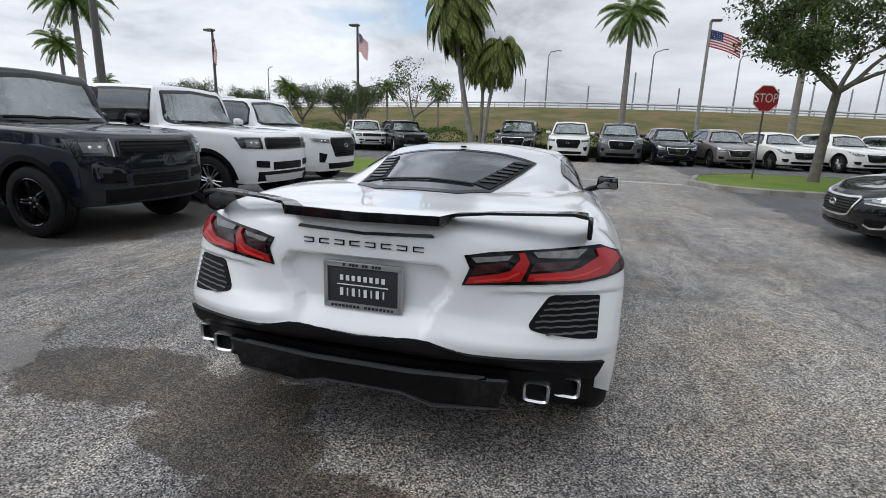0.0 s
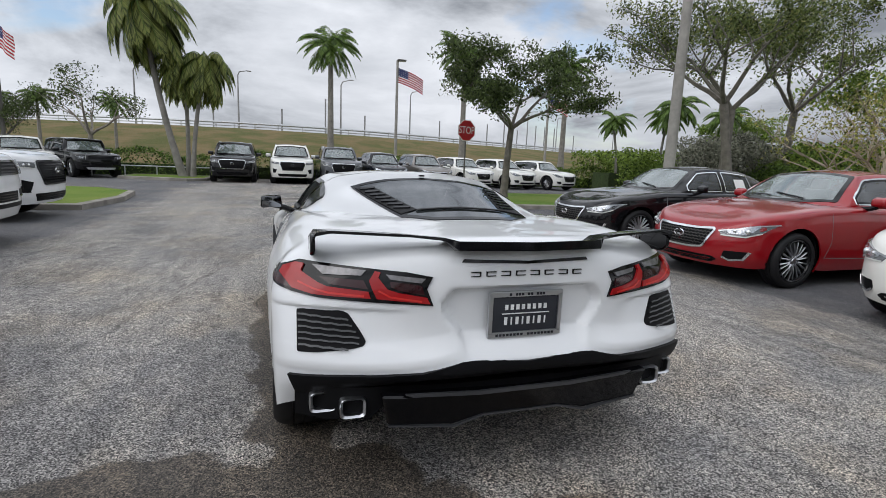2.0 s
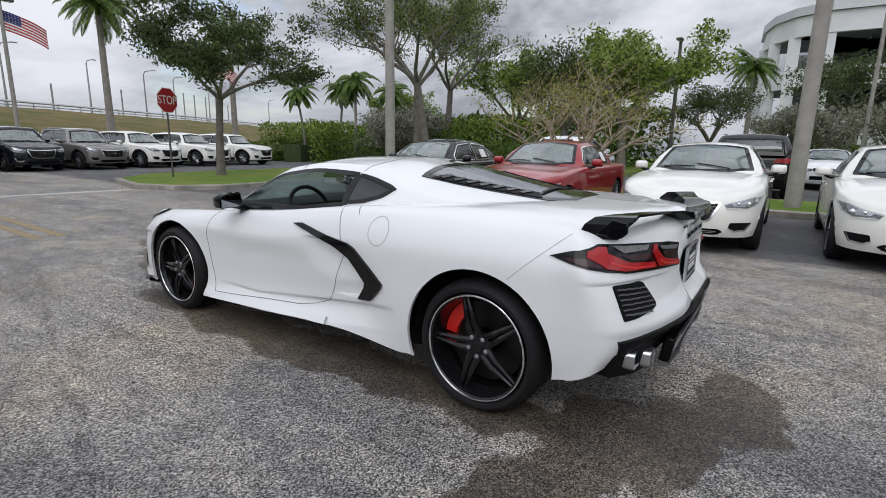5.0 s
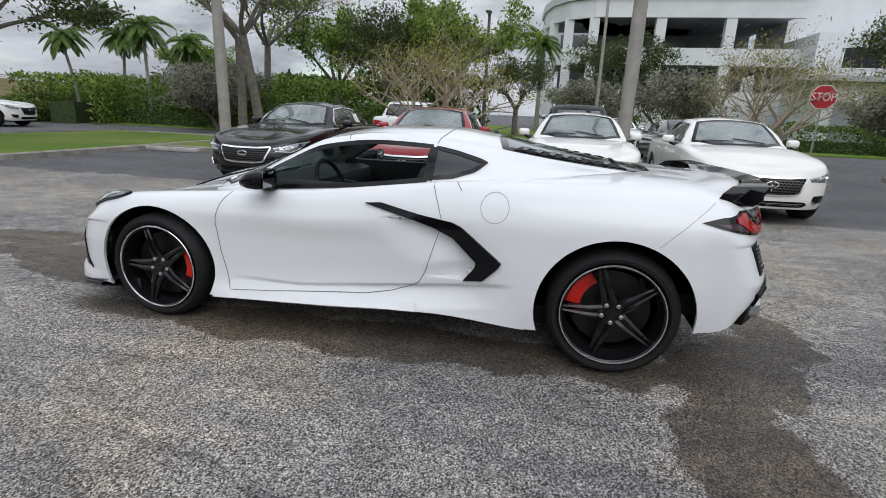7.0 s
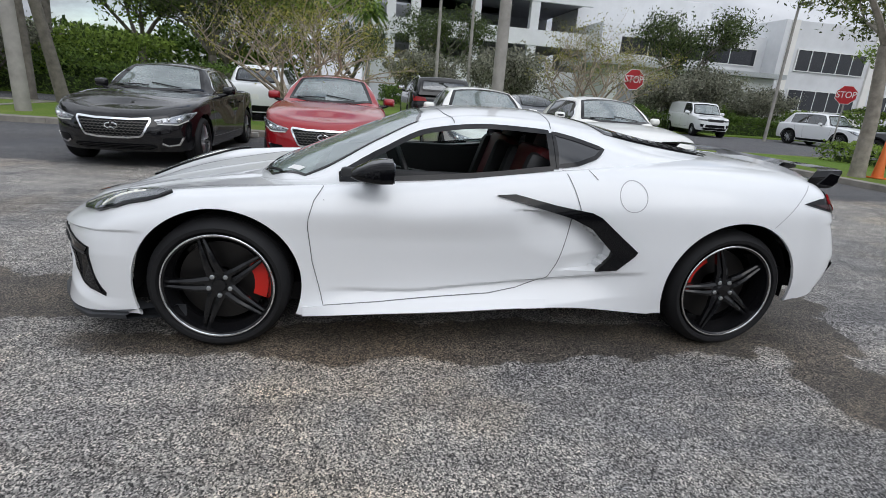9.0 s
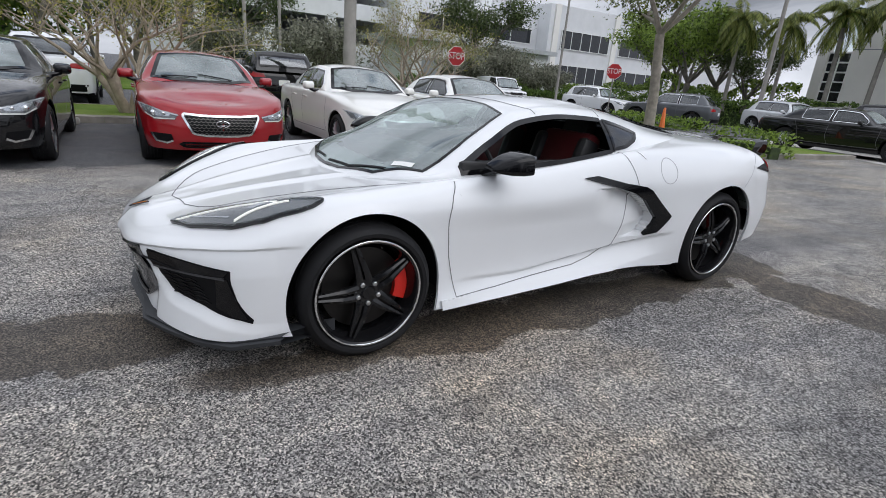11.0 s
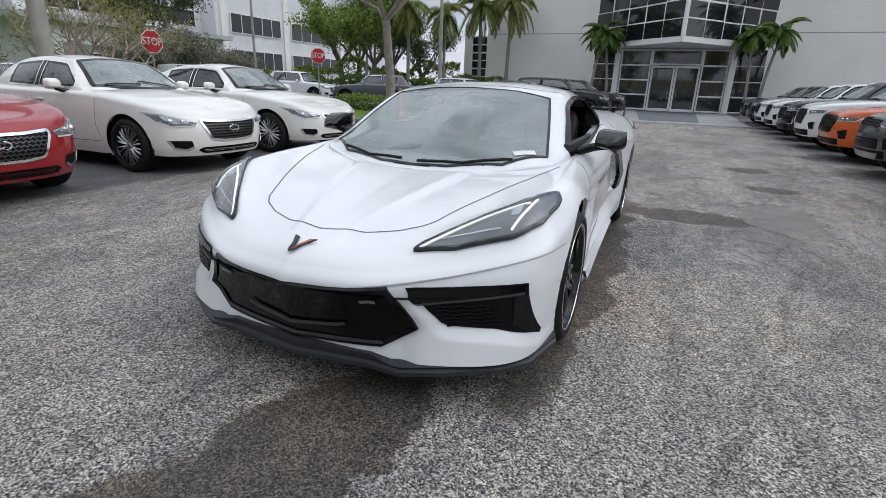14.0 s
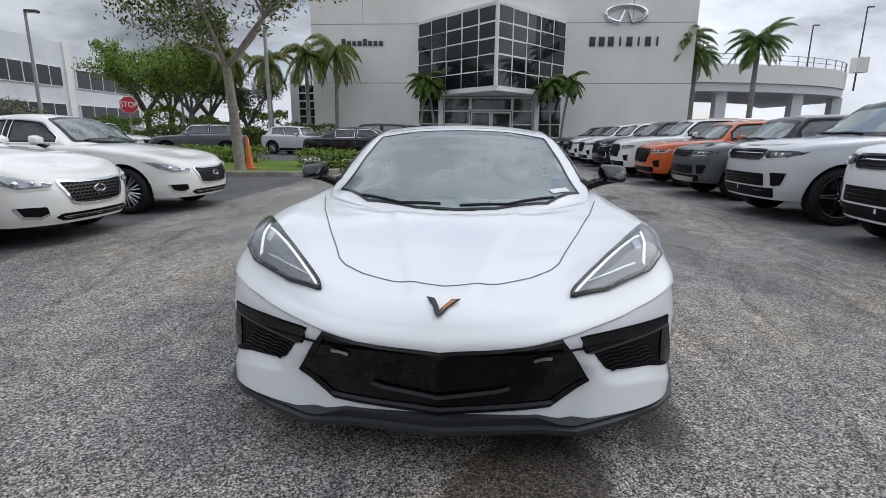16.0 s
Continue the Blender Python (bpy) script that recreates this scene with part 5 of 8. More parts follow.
        for glow in ([(.845, .845), (.79, .825), (.74, .816), (.62, .813)], [(.57, .835), (.53, .815), (.42, .803)]):
            part("light_bar", strip_bm(body, "back", [(s * x, z) for x, z in glow], .007, .016, .03), TAIL_BRIGHT, t)
        vent = o([(.856, .752), (.70, .754), (.678, .747), (.640, .69), (.618, .652), (.626, .636), (.664, .626), (.79, .609), (.858, .606)])
        q = part("rear_vent", panel_bm(body, "back", rounded(vent, .008, 2), .004, .02, .018), MATT_BLACK, car)
        for k in range(6):
            z = .630 + k * .0205
            x0 = (.680, .642, .640, .652, .664, .676)[k]
            run = [(s * (x0 + (.850 - x0) * i / 8), z - .010 + .010 * i / 8 + (.0025 if i % 2 else 0)) for i in range(9)]
            part("vent_bar", strip_bm(body, "back", run, .0065, .012, .05), VENT_GLINT, q)
    # plate recess and plate
    part("plate_bracket", box_bm(.22, .06, .12, pose(0, -2.125, .738), .005), MATT_BLACK, car)
    y_p = -2.154
    pl = part("number_plate", box_bm(.318, .012, .168, pose(0, y_p, 0.738, 0), .006), PRINT, car, "dark dealer plate with white letters blanked")
    fr = bmesh.new()
    for x, z, a, b in ((0, .081, .318, .022), (0, -.081, .318, .022), (-.15, 0, .018, .16), (.15, 0, .018, .16)):
        box_bm(a, .016, b, pose(x, y_p - .004, 0.738 + z), .003, fr)
    part("plate_frame", fr, ALLOY, pl)
    bm = bmesh.new()
    for k in range(8):
        box_bm(.0125, .004, .020, pose(-.084 + k * .024, y_p - .009, .767), 0, bm)
    for k in range(8):
        box_bm(.012 if k not in (1, 3, 5, 7) else .005, .004, .030, pose(-.085 + k * .0243, y_p - .009, .712), 0, bm)
    box_bm(.205, .004, .003, pose(0, y_p - .009, .741), 0, bm)
    part("plate_print", bm, PRINT_WHITE, pl)
    bm = bmesh.new()
    for k in range(12):
        if k not in (1, 5, 8):
            box_bm(.009, .003, .010, pose(-.072 + k * .013, y_p - .014, .819), 0, bm)
    for k in range(17):
        if k not in (8,):
            box_bm(.010, .003, .009, pose(-.122 + k * .0152, y_p - .014, .657), 0, bm)
    part("frame_print", bm, PRINT, pl)
    # model name on the tail as plain blocks, third brake lamp
    for k in range(8):
        p, n = VIEWS["back"].drop(body, -.218 + k * .0622, .901, .003)
        bm = bmesh.new()
        ink = ((0, .008, .040, .0032), (0, -.008, .040, .0032), (-.018 if k % 2 else .018, 0, .004, .016))
        for dx, dz, w_, h_ in ink:
            box_bm(w_, .006, h_, Matrix.Translation(p + Vector((dx, 0, dz))), 0, bm)
        part("tail_letter", bm, GLOSS_BLACK, car)
    part("brake_lamp", panel_bm(body, "back", [(-.272, .944), (0, .936), (.272, .944), (.262, .955), (0, .947), (-.262, .955)], .006, .01, .04), GLOSS_BLACK, car)
    # high wing: end plates rise from the haunches, the middle sits on the deck
    bm = bmesh.new()
    rows = []
    for x, y, z, c, t in ((-.80, -1.89, .945, .17, .008), (-.806, -1.92, 1.0, .18, .010), (-.79, -1.955, 1.034, .17, .010), (-.74, -1.98, 1.043, .12, .008),
                          (-.45, -2.06, 1.036, .09, .007), (-.34, -2.10, 1.030, .10, .009), (-.30, -2.125, 1.008, .14, .026), (0, -2.145, 1.006, .15, .026)):
        rows.append([(x, y + c * .55, z - t * .2), (x, y, z + t * .5), (x, y - c * .45, z + t * .9), (x, y - c * .47, z - t * .4), (x, y - c * .1, z - t * .8)])
    rows = rows + [[(-x, y, z) for x, y, z in r] for r in reversed(rows[:-1])]
    vr = [[bm.verts.new(p) for p in r] for r in rows]
    for a, b in zip(vr, vr[1:]):
        for k in range(5):
            bm.faces.new((a[k], a[(k + 1) % 5], b[(k + 1) % 5], b[k]))
    bm.faces.new(vr[0]), bm.faces.new(list(reversed(vr[-1])))
    bmesh.ops.recalc_face_normals(bm, faces=bm.faces)
    w = part("rear_wing", bm, GLOSS_BLACK, car, "gloss black high rear wing", angle=30)
    for s in (-1, 1):
        part("wing_leg", prism_bm([(-1.87, .958), (-1.98, .948), (-2.01, .975), (-2.005, 1.02), (-1.94, 1.032)], .018, pose(s * .80, 0, 0, 0, 0, 90), None, .006), GLOSS_BLACK, w)
    # lower rear: black valance, blade and four exhausts
    part("valance", panel_bm(body, "back", [(-.885, .522), (-.712, .534), (-.596, .539), (-.43, .550), (-.377, .560), (-.275, .582), (-.17, .577), (0, .568), (.17, .577), (.275, .582), (.377, .560), (.43, .550), (.596, .539), (.712, .534), (.885, .522), (.86, .455), (.62, .45), (.5, .455), (0, .455), (-.5, .455), (-.62, .45), (-.86, .455)], .016, .03, .015), MATT_BLACK, car)
    bm = bmesh.new()
    rows = []
    for x, y, zt_, zl in ((-.868, -2.02, .48, .345), (-.76, -2.095, .48, .345), (-.60, -2.135, .48, .345), (-.55, -2.14, .48, .40), (-.30, -2.17, .48, .40), (0, -2.18, .48, .40),
                          (.30, -2.17, .48, .40), (.55, -2.14, .48, .40), (.60, -2.135, .48, .345), (.76, -2.095, .48, .345), (.868, -2.02, .48, .345)):
        rows.append([bm.verts.new(c) for c in ((x, y, zt_), (x, y + .02, zl), (x * .95, y + .4, zl + .02), (x * .95, y + .4, zt_ - .02))])
    for a, b in zip(rows, rows[1:]):
        for k in range(4):
            bm.faces.new((a[k], a[(k + 1) % 4], b[(k + 1) % 4], b[k]))
    bm.faces.new(rows[0]), bm.faces.new(list(reversed(rows[-1])))
    bmesh.ops.recalc_face_normals(bm, faces=bm.faces)
    part("rear_bumper_core", bm, MATT_BLACK, car, angle=25)
    bm = bmesh.new()
    prism_bm([(-.575, .475), (-.50, .466), (0, .450), (.50, .466), (.575, .475), (.545, .345), (.29, .312), (.165, .345), (-.165, .345), (-.29, .312), (-.545, .345)], .05, pose(0, -2.185, 0), bm, .008)
    for v in bm.verts:
        v.co.y += (.475 - v.co.z) * .2
    df = part("diffuser", bm, GLOSS_BLACK, car)
    part("diffuser_edge", prism_bm([(-.49, .474), (-.2, .458), (.2, .458), (.49, .474), (.46, .462), (.2, .444), (-.2, .444), (-.46, .462)], .014, pose(0, -2.208, 0)), SATIN_BLACK, df)
    part("diffuser_edge", prism_bm([(-.545, .348), (-.29, .316), (-.165, .349), (.165, .349), (.29, .316), (.545, .348), (.545, .343), (.29, .309), (.165, .342), (-.165, .342), (-.29, .309), (-.545, .343)], .012, pose(0, -2.184, 0)), SATIN_BLACK, df)
    for k in (-.25, .25):
        part("diffuser_fin", box_bm(.012, .3, .08, pose(k, -2.0, .37)), MATT_BLACK, df)
    for s in (-1, 1):
        for x in (.665, .77):
            sq = rounded([(-.049, -.040), (.049, -.040), (.049, .040), (-.049, .040)], .02, 3)
            bm = bmesh.new()
            loops = []
            for y, k in ((.14, 1.0), (-.005, 1.0), (-.012, .92), (-.004, .76), (.10, .74)):
                loops.append([bm.verts.new((u * k, y, v * k)) for u, v in sq])
            for a, b in zip(loops, loops[1:]):
                for i in range(len(a)):
                    bm.faces.new((a[i], a[(i + 1) % len(a)], b[(i + 1) % len(a)], b[i]))
            bmesh.ops.recalc_face_normals(bm, faces=bm.faces)
            bmesh.ops.transform(bm, matrix=pose(s * x, -2.122 + (x - .665) * .42, .402 + (x - .665) * .15), verts=bm.verts)
            e = part("exhaust_tip", bm, ALLOY, car, "square bright metal exhaust tip")
            part("exhaust_throat", box_bm(.078, .008, .064, pose(s * x, -2.055 + (x - .665) * .42, .402 + (x - .665) * .15)), CABIN, e)
    # interior
    part("cabin_floor", box_bm(1.3, 1.5, .3, pose(0, .1, .42)), CABIN, car)
    part("rear_bulkhead", box_bm(1.2, .1, .5, pose(0, -.62, .82)), CABIN, car)
    part("dashboard", box_bm(1.36, .42, .24, pose(0, .72, .76), .07), LEATHER_BLACK, car)
    for s in (-1, 1):
        st = new("seat")
        st.parent = car
        st.matrix_basis = pose(s * .37, -.05, .53)
        part("cushion", box_bm(.48, .52, .15, pose(0, .08, -.02, 6), .05), LEATHER_RED, st)
        part("backrest", box_bm(.46, .13, .52, pose(0, -.22, .26, 18), .05), LEATHER_RED, st)
        part("bolster", box_bm(.09, .15, .46, pose(.2, -.18, .26, 18), .04), LEATHER_BLACK, st)
        part("bolster", box_bm(.09, .15, .46, pose(-.2, -.18, .26, 18), .04), LEATHER_BLACK, st)
        part("headrest", box_bm(.24, .1, .16, pose(0, -.34, .52, 18), .04), LEATHER_BLACK, st)
    sw = bmesh.new()
    tube_bm([(.18 * math.cos(a), 0, .165 * math.sin(a)) for a in [2 * math.pi * k / 24 for k in range(25)]], .015, 8, sw, False)
    box_bm(.30, .02, .04, pose(0, 0, 0), .01, sw)
    bmesh.ops.transform(sw, matrix=pose(-.37, .44, .84, -22), verts=sw.verts)
    part("steering_wheel", sw, LEATHER_BLACK, car)
    part("centre_console", prism_bm([(-.45, .6), (.62, .6), (.62, .84), (.3, .80), (-.1, .72), (-.45, .72)], .06, pose(-.02, 0, 0, 0, 0, 90)), LEATHER_BLACK, car)
    part("door_card", box_bm(.05, 1.3, .5, pose(.74, .15, .66), .02), LEATHER_BLACK, car)
    part("door_card", box_bm(.05, 1.3, .5, pose(-.74, .15, .66), .02), LEATHER_BLACK, car)
    return car


def sports_mirror(s):
    """A wedge shaped mirror shell, flat behind and pointed ahead."""
    bm = bmesh.new()
    loops = []
    for y, x0, x1, z0, z1 in ((.560, .875, 1.035, .885, .982), (.552, .868, 1.042, .880, .988), (.60, .866, 1.038, .876, .987), (.66, .868, 1.022, .876, .972), (.715, .874, .992, .882, .945), (.745, .885, .955, .893, .922)):
        c = rounded([(x0, z0 + .012), (x1, z0), (x1 - .008, z1 - .01), (x0 + .012, z1)], .028, 4)
        loops.append([bm.verts.new((s * u, y, v)) for u, v in c])
    for a, b in zip(loops, loops[1:]):
        for i in range(len(a)):
            bm.faces.new((a[i], a[(i + 1) % len(a)], b[(i + 1) % len(a)], b[i]))
    bm.faces.new(loops[0]), bm.faces.new(loops[-1])
    bmesh.ops.recalc_face_normals(bm, faces=bm.faces)
    return bm


sports_car()
# ---- ground ----
def asphalt_mat():
    m, nt, b = base_mat("weathered_asphalt")
    fine = tex(nt, "noise", 95.0, 5.0, 0.8)
    stone = tex(nt, "voronoi", 110.0)
    chips = nt.nodes.new("ShaderNodeTexVoronoi")
    chips.inputs["Scale"].default_value = 165.0
    tcc = nt.nodes.new("ShaderNodeTexCoord")
    nt.links.new(tcc.outputs["Object"], chips.inputs["Vector"])
    bw = nt.nodes.new("ShaderNodeSeparateColor")
    nt.links.new(chips.outputs["Color"], bw.inputs["Color"])
    chip = maths(nt, "ADD", maths(nt, "MULTIPLY", bw.outputs["Red"], 0.45), maths(nt, "MULTIPLY", fine, 0.55))
    col = ramp(nt, chip, [(0.32, (0.020, 0.019, 0.019)), (0.46, (0.152, 0.147, 0.142)), (0.60, (0.335, 0.323, 0.308)), (0.73, (0.64, 0.61, 0.575))])
    # scuffed patches with frayed edges, rubbed lanes and short drag marks
    patch = tex(nt, "noise", 0.62, 9.0, 0.66, stretch=(1.0, 0.62, 1))
    col = mix(nt, 1.0, col, ramp(nt, patch, [(0.38, (0.76, 0.76, 0.77)), (0.465, (0.90, 0.90, 0.90)), (0.495, (1.07, 1.05, 1.02)), (0.64, (1.28, 1.235, 1.17))]), "MULTIPLY")
    lane = tex(nt, "noise", 1.0, 7.0, 0.7, stretch=(2.3, 0.16, 1), distortion=0.3)
    col = mix(nt, 1.0, col, ramp(nt, lane, [(0.38, (0.88, 0.88, 0.89)), (0.50, (1.02, 1.02, 1.02)), (0.62, (1.13, 1.12, 1.10))]), "MULTIPLY")
    drag = tex(nt, "noise", 6.5, 7.0, 0.72, stretch=(1.0, 0.6, 1))
    col = mix(nt, 1.0, col, ramp(nt, drag, [(0.34, (0.70, 0.70, 0.71)), (0.50, (1.0, 1.0, 1.0)), (0.66, (1.26, 1.25, 1.22))]), "MULTIPLY")
    mott = tex(nt, "noise", 28.0, 5.0, 0.75)
    col = mix(nt, 1.0, col, ramp(nt, mott, [(0.34, (0.74, 0.74, 0.74)), (0.66, (1.22, 1.215, 1.20))]), "MULTIPLY")
    hue = ramp(nt, tex(nt, "noise", 0.8, 5.0, 0.6), [(0.38, (0.98, 0.99, 1.02)), (0.5, (1.0, 1.0, 1.0)), (0.62, (1.06, 1.0, 0.92))])
    col = mix(nt, 1.0, col, hue, "MULTIPLY")
    # small dark pits and spots of oil
    pits = tex(nt, "noise", 3.4, 3.0, 0.5)
    col = mix(nt, 1.0, col, ramp(nt, pits, [(0.245, (0.45, 0.44, 0.43)), (0.275, (1.0, 1.0, 1.0))]), "MULTIPLY")
    # long fine cracks
    wv = nt.nodes.new("ShaderNodeTexNoise")
    wv.inputs["Scale"].default_value, wv.inputs["Detail"].default_value = 1.6, 6.0
    wc = nt.nodes.new("ShaderNodeTexCoord")
    nt.links.new(wc.outputs["Object"], wv.inputs["Vector"])
    wm = nt.nodes.new("ShaderNodeVectorMath")
    wm.operation = "MULTIPLY_ADD"
    wm.inputs[1].default_value = (0.5, 0.5, 0.0)
    nt.links.new(wv.outputs["Color"], wm.inputs[0])
    nt.links.new(wc.outputs["Object"], wm.inputs[2])
    ws = nt.nodes.new("ShaderNodeMapping")
    ws.inputs["Scale"].default_value = (0.42, 0.09, 1)
    nt.links.new(wm.outputs["Vector"], ws.inputs["Vector"])
    ck = nt.nodes.new("ShaderNodeTexVoronoi")
    ck.feature = "DISTANCE_TO_EDGE"
    ck.inputs["Scale"].default_value = 1.0
    nt.links.new(ws.outputs["Vector"], ck.inputs["Vector"])
    col = mix(nt, 1.0, col, ramp(nt, ck.outputs["Distance"], [(0.0, (0.66, 0.65, 0.64)), (0.003, (1, 1, 1))]), "MULTIPLY")
    # smoother, bluish newer asphalt in the bays on both sides
    tcb = nt.nodes.new("ShaderNodeTexCoord")
    sx = nt.nodes.new("ShaderNodeSeparateXYZ")
    nt.links.new(tcb.outputs["Object"], sx.inputs["Vector"])
    wob = maths(nt, "MULTIPLY", maths(nt, "SUBTRACT", tex(nt, "noise", 0.7, 8.0, 0.6), 0.5), 2.6)
    west = maths(nt, "MULTIPLY", maths(nt, "SUBTRACT", maths(nt, "MULTIPLY", maths(nt, "ADD", sx.outputs["X"], wob), -1.0), 3.75), 1.6, True)
    ragged = maths(nt, "MULTIPLY", maths(nt, "SUBTRACT", tex(nt, "noise", 1.6, 8.0, 0.62), 0.5), 0.9)
    east = maths(nt, "MULTIPLY", maths(nt, "SUBTRACT", maths(nt, "ADD", sx.outputs["X"], ragged), 4.2), 5.0, True)
    sealed = mix(nt, 0.55, col, (0.17, 0.17, 0.175))
    col = mix(nt, maths(nt, "MULTIPLY", west, 0.85), col, mix(nt, 1.0, sealed, (0.50, 0.52, 0.57), "MULTIPLY"))
    col = mix(nt, maths(nt, "MULTIPLY", east, 0.9), col, mix(nt, 1.0, sealed, (0.40, 0.42, 0.47), "MULTIPLY"))
    # damp places, and shade under the cars painted alike: spots with ragged edges
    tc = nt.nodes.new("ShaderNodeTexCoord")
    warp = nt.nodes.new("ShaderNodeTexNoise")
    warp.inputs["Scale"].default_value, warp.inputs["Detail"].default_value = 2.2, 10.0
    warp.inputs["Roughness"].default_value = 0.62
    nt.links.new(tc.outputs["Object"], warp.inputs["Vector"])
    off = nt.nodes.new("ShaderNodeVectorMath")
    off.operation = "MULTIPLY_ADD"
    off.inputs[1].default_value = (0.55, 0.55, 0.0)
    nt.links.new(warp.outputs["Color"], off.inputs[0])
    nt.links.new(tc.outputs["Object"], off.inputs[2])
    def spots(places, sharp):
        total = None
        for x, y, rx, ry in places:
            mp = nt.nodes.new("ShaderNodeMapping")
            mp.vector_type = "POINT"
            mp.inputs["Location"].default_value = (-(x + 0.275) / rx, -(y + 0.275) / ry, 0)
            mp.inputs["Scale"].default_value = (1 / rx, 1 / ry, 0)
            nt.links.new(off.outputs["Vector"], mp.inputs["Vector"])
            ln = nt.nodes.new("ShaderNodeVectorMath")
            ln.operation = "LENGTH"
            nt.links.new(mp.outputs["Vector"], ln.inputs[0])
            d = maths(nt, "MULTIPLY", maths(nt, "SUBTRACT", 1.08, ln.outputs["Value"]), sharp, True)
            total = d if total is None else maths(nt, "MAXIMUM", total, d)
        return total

    damp = spots(DAMP_AND_SHADE, 9.0)
    damp_shade_tint = ramp(nt, damp, [(0.0, (1, 1, 1)), (1.0, (0.39, 0.345, 0.295))])
    col = mix(nt, 1.0, col, damp_shade_tint, "MULTIPLY")
    # dried silt in the hollows, with a dark tide line round it
    silt = spots(SILT, 7.0)
    col = mix(nt, 1.0, col, ramp(nt, silt, [(0.0, (1, 1, 1)), (0.25, (0.62, 0.59, 0.55)), (0.7, (1, 1, 1))]), "MULTIPLY")
    col = mix(nt, maths(nt, "MULTIPLY", ramp(nt, silt, [(0.4, (0, 0, 0)), (0.9, (1, 1, 1))]), 0.62), col, (0.205, 0.195, 0.18))
    nt.links.new(col, b.inputs["Base Color"])
    rg = maths(nt, "SUBTRACT", 0.82, maths(nt, "MULTIPLY", damp, 0.22))
    nt.links.new(rg, b.inputs["Roughness"])
    bump(nt, b, maths(nt, "ADD", stone, fine), 0.75, 0.007)
    return m


# damp spots and painted shade under cars: x, y, half sizes
DAMP_AND_SHADE = [(-0.1, -2.5, 0.4, 0.24), (-0.6, -2.25, 0.45, 0.24), (-0.8, -1.95, 0.45, 0.25), (-1.65, -1.9, 0.6, 0.28), (-0.85, 0.0, 0.22, 2.1), (-0.35, 2.3, 0.24, 0.34), (-0.25, 2.7, 0.26, 0.5), (0.0, 3.3, 0.24, 0.55), (0.35, 3.9, 0.24, 0.6), (-2.62, -2.42, 0.15, 0.2), (-2.65, -4.25, 0.3, 0.22), (-5.2, 1.3, 1.2, 1.6), (-0.4, 12.6, 0.42, 0.30), (-0.5, 8.6, 0.18, 0.12), (-2.6, -6.2, 0.32, 0.3)]
# hollows with dried silt: x, y, half sizes
SILT = [(-2.45, -2.35, 0.36, 0.8), (-2.57, -5.4, 0.25, 0.32)]
ASPHALT = asphalt_mat()


def grass_mat(name, a, b_, dry):
    m, nt, b = base_mat(name)
    col = ramp(nt, tex(nt, "noise", 40.0, 4.0, 0.7), [(0.3, a), (0.7, b_)])
    big = tex(nt, "noise", 0.35, 6.0, 0.6)
    col = mix(nt, ramp(nt, big, [(0.4, (0, 0, 0)), (0.65, (1, 1, 1))]), col, dry)
    nt.links.new(col, b.inputs["Base Color"])
    b.inputs["Roughness"].default_value = 0.9
    b.inputs["Specular IOR Level"].default_value = 0.2
    bump(nt, b, tex(nt, "noise", 60.0, 3.0, 0.7), 0.8, 0.03)
    return m


LAWN = grass_mat("lawn_grass", (0.06, 0.125, 0.014), (0.16, 0.26, 0.036), (0.19, 0.24, 0.05))
BANK = grass_mat("dry_bank_grass", (0.055, 0.07, 0.018), (0.13, 0.125, 0.04), (0.19, 0.135, 0.065))
CONCRETE = plain("kerb_concrete", (0.38, 0.365, 0.34), 0.85, var=0.25, scale=3.0, bumpy=0.4, bscale=80)
CONCRETE_DIRTY = plain("dirty_kerb_concrete", (0.27, 0.25, 0.22), 0.88, var=0.4, scale=2.0, bumpy=0.4, bscale=80)
LINE_WHITE = plain("worn_white_line_paint", (0.42, 0.42, 0.41), 0.8, var=0.35, scale=14.0)
LINE_YELLOW = plain("worn_yellow_line_paint", (0.27, 0.205, 0.115), 0.8, var=0.3, scale=14.0)
PAD = plain("concrete_apron", (0.29, 0.295, 0.30), 0.8, var=0.15, scale=1.2, bumpy=0.2, bscale=60)
PAD_PALE = plain("pale_concrete_pad", (0.46, 0.45, 0.42), 0.8, var=0.2, scale=1.0, bumpy=0.2, bscale=60)
PAD_DARK = plain("slate_apron", (0.13, 0.135, 0.15), 0.8, var=0.2, scale=1.5)


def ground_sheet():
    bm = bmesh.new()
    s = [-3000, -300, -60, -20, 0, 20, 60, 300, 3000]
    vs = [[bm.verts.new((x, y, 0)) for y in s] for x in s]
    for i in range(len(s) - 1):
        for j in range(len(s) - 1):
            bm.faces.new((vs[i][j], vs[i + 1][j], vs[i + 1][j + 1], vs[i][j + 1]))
    return tagged(part("ground", bm, ASPHALT), "weathered grey asphalt lot with damp brown stains and shade painted under cars", "ground", kind="structure")


ground_sheet()


def slab(name, poly, z0, z1, mat, label, category="ground"):
    bm = bmesh.new()
    a = [bm.verts.new((x, y, z0)) for x, y in poly]
    b = [bm.verts.new((x, y, z1)) for x, y in poly]
    bm.faces.new(b)
    for i in range(len(poly)):
        j = (i + 1) % len(poly)
        bm.faces.new((a[i], a[j], b[j], b[i]))
    bmesh.ops.recalc_face_normals(bm, faces=bm.faces)
    return tagged(part(name, bm, mat), label, category, kind="structure")


